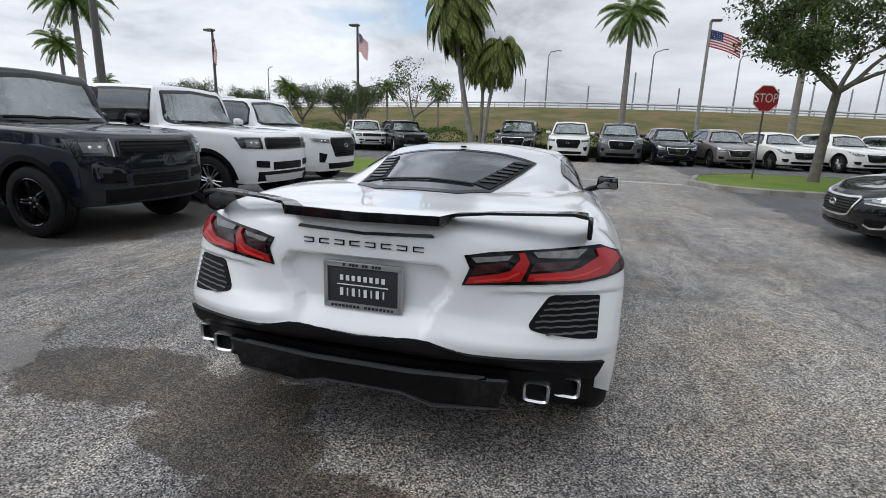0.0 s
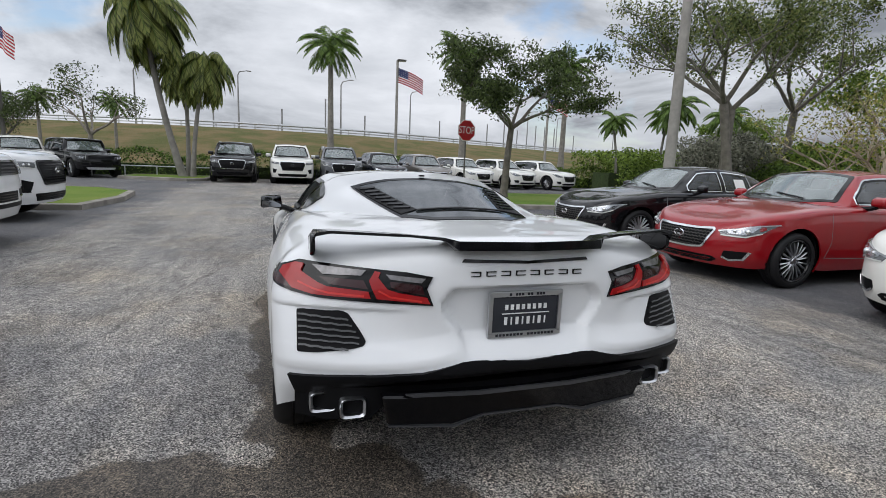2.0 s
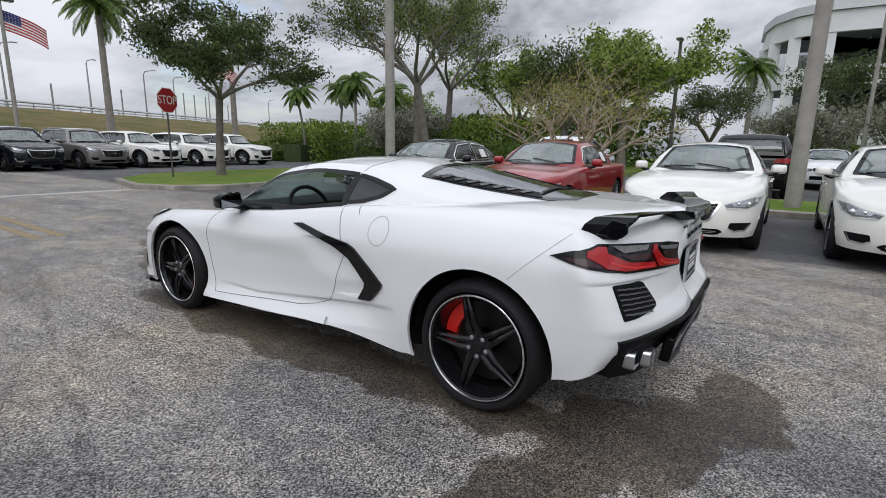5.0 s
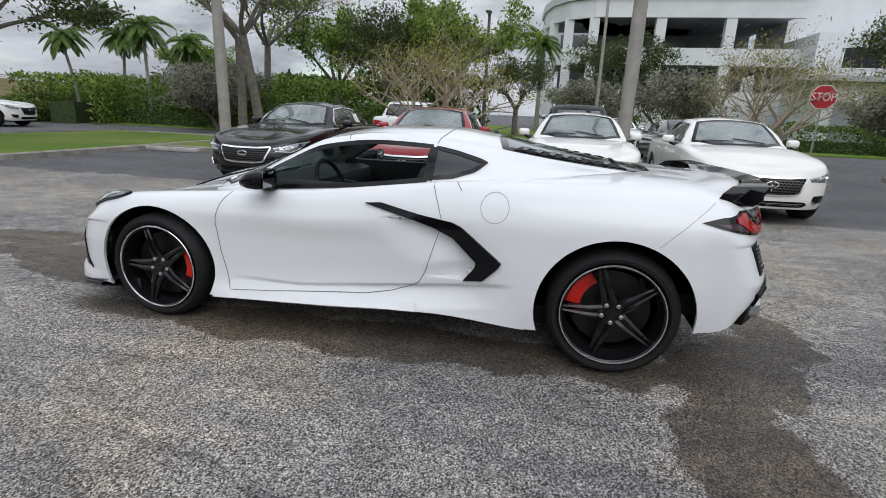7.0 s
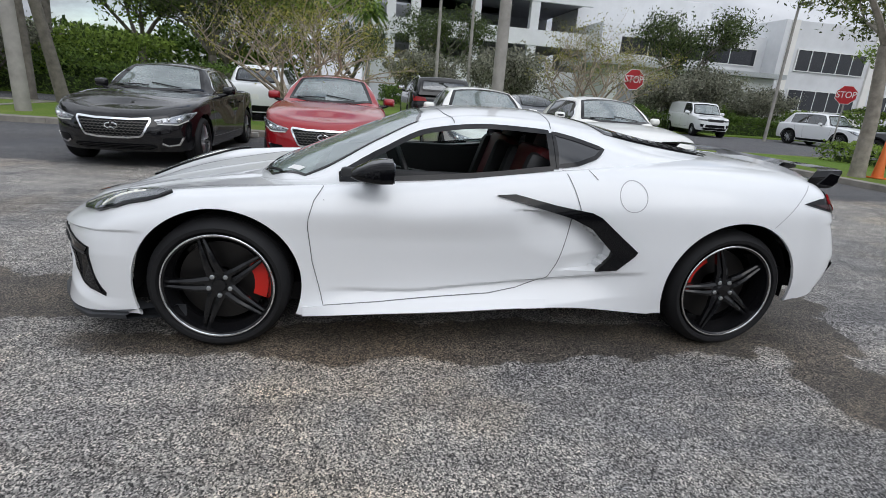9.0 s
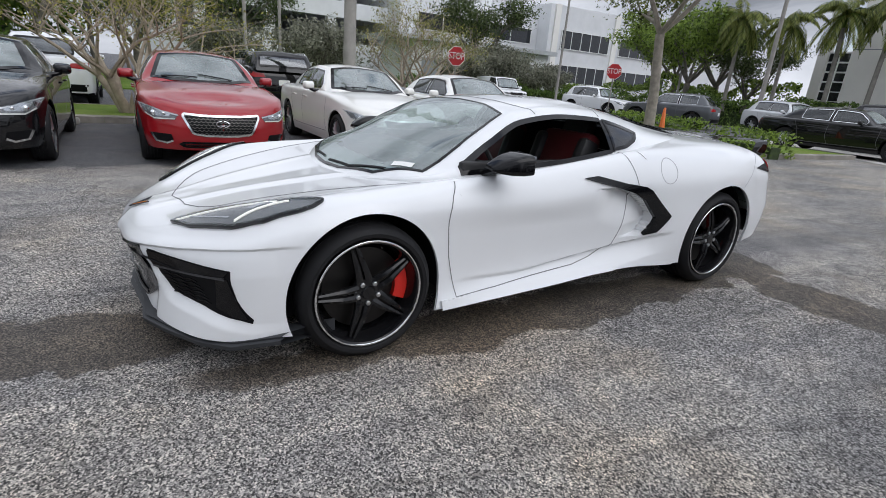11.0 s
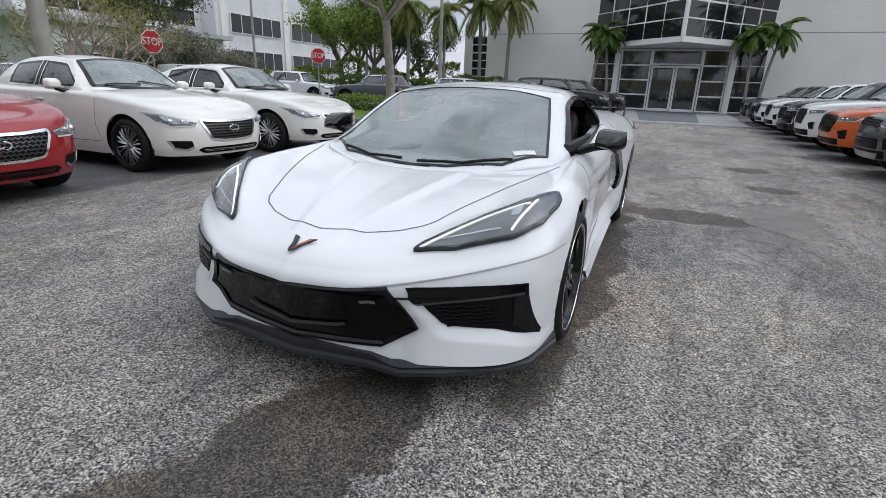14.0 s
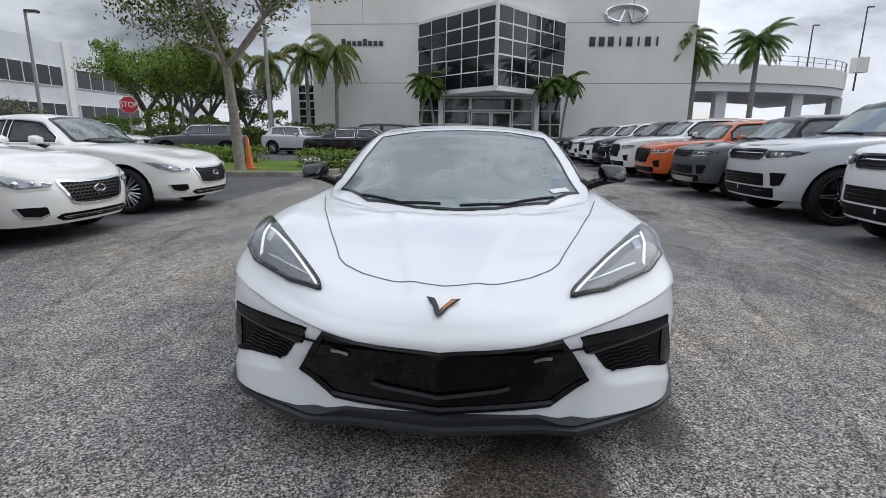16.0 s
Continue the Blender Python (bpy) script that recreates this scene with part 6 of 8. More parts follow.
def island(poly, top, label, kerb_w=0.16, h=0.14):
    """A grass island with a ring of kerb stones round it."""
    ob = slab("grass_island", poly, 0.0, h - 0.015, top, label, "lawn")
    n = len(poly)
    cx, cy = sum(p[0] for p in poly) / n, sum(p[1] for p in poly) / n
    pts = dense([tuple(p) for p in poly], 1.2)
    area = sum(a[0] * b[1] - b[0] * a[1] for a, b in zip(poly, poly[1:] + poly[:1]))
    sg = 1 if area > 0 else -1
    m = len(pts)
    outs = []
    for i in range(m):
        t = (Vector(pts[(i + 1) % m]) - Vector(pts[i - 1])).normalized()
        outs.append(Vector(pts[i]) + Vector((t.y, -t.x)) * sg * kerb_w)
    for i in range(m):
        j = (i + 1) % m
        a, b, c, d = Vector(pts[i]), Vector(pts[j]), outs[j], outs[i]
        mid_ = (a + b + c + d) / 4
        bm = bmesh.new()
        quad = [mid_ + (p - mid_) * 0.992 for p in (a, b, c, d)]
        lo = [bm.verts.new((p.x, p.y, 0.0)) for p in quad]
        hi = [bm.verts.new((p.x, p.y, h if k < 2 else h - 0.02)) for k, p in enumerate(quad)]
        bm.faces.new(hi)
        for k in range(4):
            q = (k + 1) % 4
            bm.faces.new((lo[k], lo[q], hi[q], hi[k]))
        bmesh.ops.recalc_face_normals(bm, faces=bm.faces)
        part("kerb_stone", bm, CONCRETE_DIRTY, ob)
    return ob


def painted(name, a, b, w, mat, label):
    a, b = Vector(a), Vector(b)
    t = (b - a).normalized()
    o = Vector((-t.y, t.x)) * w / 2
    return slab(name, [tuple(a - o), tuple(b - o), tuple(b + o), tuple(a + o)], 0.0005, 0.004, mat, label, "marking")

# ---- parked cars ----
SEDAN = dict(L=4.80, W=1.82, H=1.44, wb=2.85, fo=0.88, zbot=0.20, hn=0.72, hc=0.955, belt=0.97, tz=0.98, cowl=0.90, wtop=0.04, rend=-0.95, rbase=-1.82, deck=1.0,
             R=0.335, rim=0.245, trunk=True, nose=1.25, tail=1.2, front="arch", paint=BLACK, trim=CHROME, tyre=0.24, crown=0.05, nspoke=10, roofw=0.63, meshsize=1.0, mirsize=0.95, slant=0.10)
BOX_SUV = dict(L=4.85, W=2.0, H=1.95, wb=3.02, fo=0.86, zbot=0.34, hn=1.14, hc=1.24, belt=1.26, tz=1.22, cowl=0.86, wtop=0.36, rend=-2.05, rbase=-2.38, deck=1.2,
               R=0.40, rim=0.26, boxy=True, nose=0.8, tail=0.4, front="block", third=-1.35, glass=GLASS_DARK, tyre=0.27, crown=0.03, clad=MATT_BLACK, badge=False, roofw=0.78, mirsize=1.3, nspoke=6, skid=SILVER, lower_clad=MATT_BLACK)
LARGE_SUV = dict(L=5.35, W=2.06, H=1.93, wb=3.07, fo=0.98, zbot=0.28, hn=1.10, hc=1.25, belt=1.27, tz=1.2, cowl=1.05, wtop=0.38, rend=-2.15, rbase=-2.55, deck=1.2,
                 R=0.40, rim=0.28, boxy=True, nose=0.9, tail=0.4, front="tall", third=-1.25, glass=GLASS_DARK, tyre=0.27, crown=0.04, roofw=0.74, mirsize=1.2, rails=CHROME, nspoke=7)
MID_SUV = dict(L=4.70, W=1.92, H=1.68, wb=2.80, fo=0.92, zbot=0.24, hn=0.90, hc=1.08, belt=1.12, tz=1.1, cowl=0.95, wtop=0.2, rend=-1.55, rbase=-2.15, deck=1.08,
               R=0.37, rim=0.26, boxy=True, nose=1.1, tail=0.8, front="arch", glass=GLASS_DARK, tyre=0.24, crown=0.05, roofw=0.66, trim=CHROME, clad=MATT_BLACK, nspoke=7)
ROVER = dict(L=4.85, W=1.98, H=1.80, wb=2.92, fo=0.88, zbot=0.28, hn=1.00, hc=1.17, belt=1.2, tz=1.15, cowl=1.04, wtop=0.16, rend=-1.75, rbase=-2.25, deck=1.15,
             R=0.39, rim=0.28, boxy=True, nose=1.0, tail=0.6, front="slim", glass=GLASS_DARK, tyre=0.27, crown=0.05, roofw=0.70, wstyle="star", nspoke=5, spoke=DARK_ALLOY, badge=False, wave=False, roof=BLACK, lower_clad=MATT_BLACK)


def facing(x_front, y, P, toward):
    """Pose of a car whose nose is at x_front and looks along -x (toward=-1) or +x."""
    yf = P["wb"] / 2 + P["fo"]
    return pose(x_front - toward * yf, y, 0, 0, 0, 90 if toward < 0 else -90)


def fleet(P, name, label, category, spots, group):
    """The first car is built, the rest are copies of it."""
    first = parked_car(P, name, label, category, spots[0], group)
    return [first] + [copy_thing(first, m) for m in spots[1:]]


# row of saloons beside the sports car
parked_car(dict(SEDAN, paper=True), "saloon_car", "black saloon with a chrome-framed mesh grille", "car", facing(3.98, 3.93, SEDAN, -1), "saloons in a row")
parked_car(dict(SEDAN, paint=RED, paper=True), "saloon_car", "deep red saloon with a chrome-framed mesh grille", "car", facing(4.0, 1.24, SEDAN, -1), "saloons in a row")
fleet(dict(SEDAN, paint=PEARL), "saloon_car", "pearl white saloon with a chrome-framed mesh grille", "car",
      [facing(4.08, -1.45, SEDAN, -1), facing(4.08, -3.95, SEDAN, -1)], "saloons in a row")

# row of large cars that face the sports car from the other side
parked_car(dict(BOX_SUV, paint=DEEP, spoke=DARK_ALLOY, skid=None, mirror=GLOSS_BLACK, wstyle='star', nspoke=5), "off_roader", "dark blue-black boxy off-roader with black wheels", "car", facing(-4.2, 1.25, BOX_SUV, 1), "large cars in a row")
parked_car(dict(BOX_SUV, paint=WHITE, mirror=GLOSS_BLACK), "off_roader", "white boxy off-roader with black lower bumper", "car", facing(-4.2, 4.0, BOX_SUV, 1), "large cars in a row")
parked_car(dict(LARGE_SUV, paint=WHITE, mesh=GLOSS_BLACK, grille_frame=GLOSS_BLACK), "large_suv", "white full-size SUV with a tall dark mesh grille", "car", facing(-4.75, 7.3, LARGE_SUV, 1), "large cars in a row")

# the same row goes on towards the showroom
parked_car(dict(ROVER, paint=WHITE, roof=WHITE), "luxury_suv", "white luxury SUV with dark slatted lower bumper", "car", facing(-4.15, -1.55, ROVER, 1), "large cars in a row")
parked_car(dict(ROVER, paint=SILVER, H=1.78), "luxury_suv", "silver luxury SUV with black roof and wheels", "car", facing(-4.1, -4.25, ROVER, 1), "large cars in a row")
SMALL_SUV = dict(ROVER, L=4.4, W=1.9, H=1.63, wb=2.68, hn=0.93, hc=1.08, belt=1.12, tz=1.1, cowl=0.9, rend=-1.45, rbase=-1.98, deck=1.08, R=0.365, rim=0.255)
parked_car(dict(SMALL_SUV, paint=GREY, skid=ALLOY), "compact_suv", "graphite grey compact SUV with dark grille", "car", facing(-4.2, -6.95, SMALL_SUV, 1), "large cars in a row")
Q_SUV = dict(SMALL_SUV, L=4.45, H=1.6, front="tall", grille_frame=GLOSS_BLACK, mesh=GLOSS_BLACK)
parked_car(dict(Q_SUV, paint=ORANGE, roof=ORANGE), "compact_suv", "orange compact SUV with a black octagonal grille", "car", facing(-4.2, -9.55, Q_SUV, 1), "large cars in a row")
BIG_Q = dict(ROVER, L=5.05, front="tall", H=1.74, wb=2.99)
fleet(dict(BIG_Q, paint=WHITE, roof=WHITE, rails=CHROME), "estate_suv", "white SUV with a tall chrome-framed grille", "car",
      [facing(-4.2, -12.2, BIG_Q, 1), facing(-4.2, -17.4, BIG_Q, 1), facing(-4.2, -20.0, BIG_Q, 1)], "large cars in a row")
fleet(dict(BIG_Q, paint=DEEP, roof=DEEP), "estate_suv", "dark blue SUV with a tall grille", "car",
      [facing(-4.2, -14.8, BIG_Q, 1), facing(-4.2, -22.6, BIG_Q, 1), facing(-4.2, -25.2, BIG_Q, 1)], "large cars in a row")

# black cars by the showroom entrance
LONG_SEDAN = dict(SEDAN, L=5.2, W=1.93, H=1.5, wb=3.15, hn=0.78, hc=1.0, belt=1.02, tz=1.0, cowl=1.15, wtop=0.3, rend=-1.1, rbase=-2.0, deck=1.03, R=0.36, front="tall", grille_frame=CHROME)
parked_car(dict(LONG_SEDAN, paint=BLACK), "limousine", "black long saloon with chrome grille, by the entrance", "car", facing(2.2, -18.0, LONG_SEDAN, -1), "black cars by the entrance")
fleet(dict(BIG_Q, paint=BLACK, roof=BLACK, grille_frame=CHROME), "estate_suv", "black SUV with chrome grille, by the entrance", "car",
      [facing(1.4, -21.2, BIG_Q, -1), facing(1.0, -24.0, BIG_Q, -1)], "black cars by the entrance")

# far row under the bank
south = lambda x, y, P, turn=0: pose(x, y + P["wb"] / 2 + P["fo"], 0, 0, 0, 180 + turn)
FAR_Y = 21.3
parked_car(dict(LARGE_SUV, paint=BLACK), "large_suv", "black full-size SUV with a chrome grille", "car", south(-2.75, FAR_Y, LARGE_SUV), "cars under the bank")
parked_car(dict(LARGE_SUV, paint=PEARL), "large_suv", "white full-size SUV with a dark mesh grille", "car", south(-0.1, FAR_Y, LARGE_SUV), "cars under the bank")
parked_car(dict(LARGE_SUV, paint=GREY), "large_suv", "grey full-size SUV with a chrome grille", "car", south(2.3, FAR_Y, LARGE_SUV), "cars under the bank")
parked_car(dict(MID_SUV, paint=DEEP, H=1.74), "family_suv", "dark blue SUV with a chrome-framed grille", "car", south(4.6, FAR_Y, MID_SUV, 4), "cars under the bank")
parked_car(dict(MID_SUV, paint=BRONZE, H=1.74, rails=ALLOY), "family_suv", "bronze grey SUV with roof rails", "car", south(6.95, FAR_Y, MID_SUV, 8), "cars under the bank")
fleet(dict(MID_SUV, paint=PEARL), "crossover_car", "white crossover with a chrome-framed grille", "car", [south(9.3, FAR_Y + .2, MID_SUV, 14), south(11.9, FAR_Y + .2, MID_SUV, 16), south(14.5, FAR_Y + .2, MID_SUV, 18)], "cars under the bank")
JEEP = dict(BOX_SUV, H=1.78, hn=1.0, hc=1.12, belt=1.15, tz=1.12, deck=1.1, W=1.95, L=4.8)
parked_car(dict(JEEP, paint=BLACK), "family_suv", "black upright SUV with dark wheels", "car", south(-9.6, 22.2, JEEP, 35), "cars at the exit")
parked_car(dict(JEEP, paint=PEARL), "family_suv", "white upright SUV parked beyond", "car", south(-12.4, 23.0, JEEP, 35), "cars at the exit")

# row behind the saloons, tails toward them
away = lambda x_tail, y, P: pose(x_tail + P["L"] - P["wb"] / 2 - P["fo"], y, 0, 0, 0, -90)
parked_car(dict(MID_SUV, paint=WHITE, L=5.0), "crossover_car", "white sporty SUV seen from behind, beyond the saloons", "car", away(12.4, 3.8, MID_SUV), "cars behind the saloons")
parked_car(dict(LARGE_SUV, paint=BLACK, L=5.0, H=1.75), "large_suv", "black SUV seen from behind, beyond the saloons", "car", away(12.2, -1.7, LARGE_SUV), "cars behind the saloons")
parked_car(dict(SEDAN, paint=GREY), "saloon_car", "dark grey saloon seen from behind, beyond the saloons", "car", away(12.6, -5.0, SEDAN), "cars behind the saloons")
parked_car(dict(SEDAN, paint=WHITE, front="slim", H=1.40, badge=False, grille_frame=GLOSS_BLACK), "fastback_car", "white fastback with a wide black grille, across the drive", "car", pose(20.3, -3.7, 0, 0, 0, 90), "vehicles along the drive")
VAN = dict(BOX_SUV, L=4.75, W=1.83, H=1.86, wb=3.1, hn=0.95, hc=1.15, belt=1.2, tz=1.3, cowl=1.5, wtop=0.62, rend=-2.2, rbase=-2.36, deck=1.3, R=0.32, rim=0.22, clad=None, third=-1.9, bpillar=-0.05, skid=None, front="slim", paint=WHITE, panel_van=True)
parked_car(VAN, "delivery_van", "small white delivery van with black bumper", "van", pose(24.7, -18.6, 0, 0, 0, 80), "vehicles along the drive")
parked_car(dict(MID_SUV, paint=WHITE, H=1.74), "family_suv", "white SUV standing along the drive", "car", pose(20.8, -23.6, 0, 0, 0, 98), "vehicles along the drive")
parked_car(dict(MID_SUV, paint=GREY), "crossover_car", "grey crossover standing beyond the grass island", "car", pose(14.4, -22.0, 0, 0, 0, -72), "vehicles along the drive")
parked_car(dict(MID_SUV, paint=SILVER), "crossover_car", "silver crossover half hidden behind palms", "car", pose(10.6, -26.5, 0, 0, 0, 75), "vehicles along the drive")
# ---- trees, palms, hedges ----
SIZE = lambda k: Matrix.Scale(k, 4)

def leaf_mat(name, dark, light, accent=None):
    m, nt, b = base_mat(name)
    geo = nt.nodes.new("ShaderNodeNewGeometry")
    stops = [(0.0, tuple(c * 0.5 for c in dark)), (0.8, light)] + ([(0.97, accent)] if accent else [])
    col = ramp(nt, geo.outputs["Random Per Island"], stops)
    nt.links.new(col, b.inputs["Base Color"])
    b.inputs["Roughness"].default_value = 0.55
    b.inputs["Specular IOR Level"].default_value = 0.35
    tr = nt.nodes.new("ShaderNodeBsdfTranslucent")
    nt.links.new(col, tr.inputs["Color"])
    mx = nt.nodes.new("ShaderNodeMixShader")
    mx.inputs["Fac"].default_value = 0.42
    nt.links.new(b.outputs["BSDF"], mx.inputs[1])
    nt.links.new(tr.outputs["BSDF"], mx.inputs[2])
    nt.links.new(mx.outputs["Shader"], nt.nodes["Material Output"].inputs["Surface"])
    return m


LEAF_OAK = leaf_mat("oak_leaves", (0.030, 0.050, 0.016), (0.105, 0.145, 0.045))
LEAF_OPEN = leaf_mat("airy_leaves", (0.048, 0.072, 0.019), (0.176, 0.224, 0.064), (0.256, 0.256, 0.080))
LEAF_YELLOW = leaf_mat("yellowing_leaves", (0.112, 0.128, 0.032), (0.352, 0.352, 0.080), (0.450, 0.400, 0.112))
LEAF_LUSH = leaf_mat("lush_leaves", (0.060, 0.115, 0.020), (0.27, 0.38, 0.070))
LEAF_SILVER = leaf_mat("silver_leaves", (0.13, 0.145, 0.10), (0.34, 0.34, 0.26))
LEAF_HEDGE = leaf_mat("hedge_leaves", (0.038, 0.080, 0.018), (0.155, 0.245, 0.048))
FROND = leaf_mat("palm_leaflets", (0.040, 0.096, 0.019), (0.160, 0.256, 0.048))
FROND_YELLOW = leaf_mat("yellow_palm_leaflets", (0.070, 0.110, 0.022), (0.26, 0.29, 0.07))
BARK = plain("grey_bark", (0.15, 0.135, 0.115), 0.9, var=0.35, scale=5, bumpy=0.8, bscale=25, bdist=0.02)
BARK_TAN = plain("tan_bark", (0.36, 0.30, 0.23), 0.9, var=0.25, scale=6)
BARK_PALE = plain("pale_bark", (0.28, 0.25, 0.21), 0.9, var=0.3, scale=6, bumpy=0.5, bscale=25, bdist=0.015)
PALM_TRUNK = plain("palm_trunk", (0.24, 0.225, 0.20), 0.9, var=0.25, scale=4, bumpy=0.6, bscale=18, bdist=0.02)


def quads_mesh(name, centres, a, b, mat):
    """Many small diamond leaves as one mesh."""
    n = len(centres)
    v = np.stack([centres - a, centres - b * 0.9 + a * 0.1, centres + a, centres + b], 1).reshape(-1, 3)
    me = bpy.data.meshes.new(name)
    me.vertices.add(4 * n)
    me.vertices.foreach_set("co", v.ravel())
    me.loops.add(4 * n)
    me.loops.foreach_set("vertex_index", np.arange(4 * n))
    me.polygons.add(n)
    me.polygons.foreach_set("loop_start", np.arange(0, 4 * n, 4))
    me.polygons.foreach_set("loop_total", np.full(n, 4))
    me.update(calc_edges=True)
    me.validate()
    me.materials.append(mat)
    return me


def leaf_cloud(rng, centres, spread, per, size, squash=0.75):
    centres = np.asarray(centres, float)
    centres = centres[rng.random(len(centres)) > 0.16]
    bulk = rng.uniform(0.55, 1.25, (len(centres), 1))
    c = np.repeat(centres, per, 0)
    off = np.clip(rng.normal(0, 0.85, c.shape), -1.35, 1.35) * spread * np.repeat(bulk, per, 0)
    off[:, 2] *= squash
    c = c + off
    d = rng.normal(0, 1, c.shape)
    d /= np.linalg.norm(d, axis=1)[:, None]
    e = np.cross(d, rng.normal(0, 1, c.shape))
    e /= np.linalg.norm(e, axis=1)[:, None]
    s = size * rng.uniform(0.6, 1.5, (len(c), 1))
    return c, d * s, e * s * 0.42


def branch(rng, bm, tips, p, d, length, r, level, kids, up, wob=0.25):
    """A limb that bends and forks; tips collects the ends."""
    pts, radii = [p.copy()], [r]
    q, dd = p.copy(), d.copy()
    n = 4
    for i in range(n):
        dd = (dd + Vector(rng.normal(0, wob, 3)) * 0.5 + Vector((0, 0, up))).normalized()
        q = q + dd * length / n
        pts.append(q.copy())
        radii.append(r * (1 - 0.55 * (i + 1) / n))
    tube_bm(pts, radii, 8 if level == 0 else 5, bm, cap=False)
    if level >= 1:
        tips.append(tuple(pts[-1]))
        tips.append(tuple(pts[-2]))
    if level == kids[-1]:
        return
    for k in range(kids[level]):
        i = 1 + int(rng.integers(2, n)) if level else n
        i = min(i, n)
        a = rng.uniform(0, 2 * math.pi) if level else 2 * math.pi * (k + rng.uniform(-0.25, 0.25)) / kids[level]
        side = Vector((math.cos(a), math.sin(a), 0))
        nd = (dd * 0.55 + side * rng.uniform(0.55, 0.95) + Vector((0, 0, 0.15))).normalized()
        branch(rng, bm, tips, pts[i], nd, length * rng.uniform(0.55, 0.8), radii[i] * 0.72, level + 1, kids, up, wob)


def tree(seed, name, label, m, trunk_h, trunk_r, limb, kids, leaf, per, spread, size, bark=BARK, stems=1, lean=0.05, up=0.06, group="", flat=0.75):
    rng = np.random.default_rng(seed)
    t = thing(name, label, "tree", m, group)
    bm = bmesh.new()
    tips = []
    for s in range(stems):
        a = 2 * math.pi * s / stems + 0.4
        tilt = Vector((math.cos(a) * (0.55 if stems > 1 else lean), math.sin(a) * (0.55 if stems > 1 else lean), 1)).normalized()
        start = Vector((math.cos(a), math.sin(a), 0)) * (0.12 if stems > 1 else 0)
        pts = [start + Vector((0, 0, -0.1)), start + tilt * 0.15, start + tilt * trunk_h * 0.5 + Vector(rng.normal(0, 0.04, 3)), start + tilt * trunk_h]
        tube_bm(pts, [trunk_r * 1.35, trunk_r * 1.1, trunk_r * 0.92, trunk_r * 0.8], 12, bm, cap=False)
        for k in range(kids[0]):
            b = 2 * math.pi * (k + rng.uniform(-0.2, 0.2)) / kids[0]
            nd = (tilt * rng.uniform(0.6, 1.0) + Vector((math.cos(b), math.sin(b), 0)) * 0.75).normalized()
            branch(rng, bm, tips, pts[-1], nd, limb * rng.uniform(0.8, 1.15), trunk_r * 0.55, 1, kids, up)
    part("trunk", bm, bark, t, angle=60)
    c, a, b = leaf_cloud(rng, tips, spread, per, size, flat)
    ob = new("crown", quads_mesh("crown", c, a, b, leaf))
    ob.parent = t
    tagged(ob, kind="stuff")
    return t


def palm(seed, name, label, m, h, r, fronds, length, droop, mat=FROND, lean=0.0, group="", shaft=True):
    rng = np.random.default_rng(seed)
    t = thing(name, label, "palm", m, group)
    pts = [Vector((lean * h * (k / 8) ** 2, 0, h * k / 8 - (0.1 if k == 0 else 0))) for k in range(9)]
    rr = [r * (1.35 if k == 0 else 1.1 if k == 1 else 1.0 - 0.04 * k) for k in range(9)]
    part("trunk", tube_bm(pts, rr, 12, None, False), PALM_TRUNK, t, angle=60)
    top = pts[-1]
    if shaft:
        part("crown_shaft", tube_bm([top, top + Vector((0, 0, 0.5)), top + Vector((0, 0, 0.95))], [r * 0.72, r * 0.68, r * 0.25], 10, None, False), FROND, t)
        top = top + Vector((0, 0, 0.75))
    cs, aa, bb = [], [], []
    rib = bmesh.new()
    for k in range(fronds):
        az = 2 * math.pi * (k * 0.382 + rng.uniform(-0.03, 0.03))
        el = radians(rng.uniform(-15, 80)) if droop < 1.2 else radians(rng.uniform(-30, 75))
        out = Vector((math.cos(az), math.sin(az), 0))
        p, d = top.copy(), (out * math.cos(el) + Vector((0, 0, math.sin(el))))
        L = length * rng.uniform(0.8, 1.1)
        n = 12
        path = [p.copy()]
        for i in range(n):
            d = (d + Vector((0, 0, -0.14 * droop))).normalized()
            p = p + d * L / n
            path.append(p.copy())
        tube_bm(path, [0.028 * (1 - 0.8 * i / n) for i in range(n + 1)], 4, rib, False)
        for i in range(1, n + 1):
            for w in range(4):
                q = path[i - 1].lerp(path[i], 0.125 + 0.25 * w)
                dd = (path[i] - path[i - 1]).normalized()
                side = dd.cross(Vector((0, 0, 1)))
                if side.length < 1e-3:
                    side = Vector((1, 0, 0))
                side.normalize()
                ll = 0.48 * math.sin(math.pi * min(0.97, (i + 0.6) / (n + 1.2))) * (length / 2.4) + 0.06
                for s in (-1, 1):
                    v = (side * s * 0.85 + dd * 0.5 + Vector((0, 0, -0.45 * droop + rng.uniform(-0.15, 0.1)))).normalized()
                    cs.append(q + v * ll / 2)
                    aa.append(v * ll / 2)
                    bb.append(dd * 0.04)
    part("frond_rib", rib, FROND, t)
    ob = new("crown", quads_mesh("crown", np.array(cs), np.array(aa), np.array(bb), mat))
    ob.parent = t
    tagged(ob, kind="stuff")
    return t


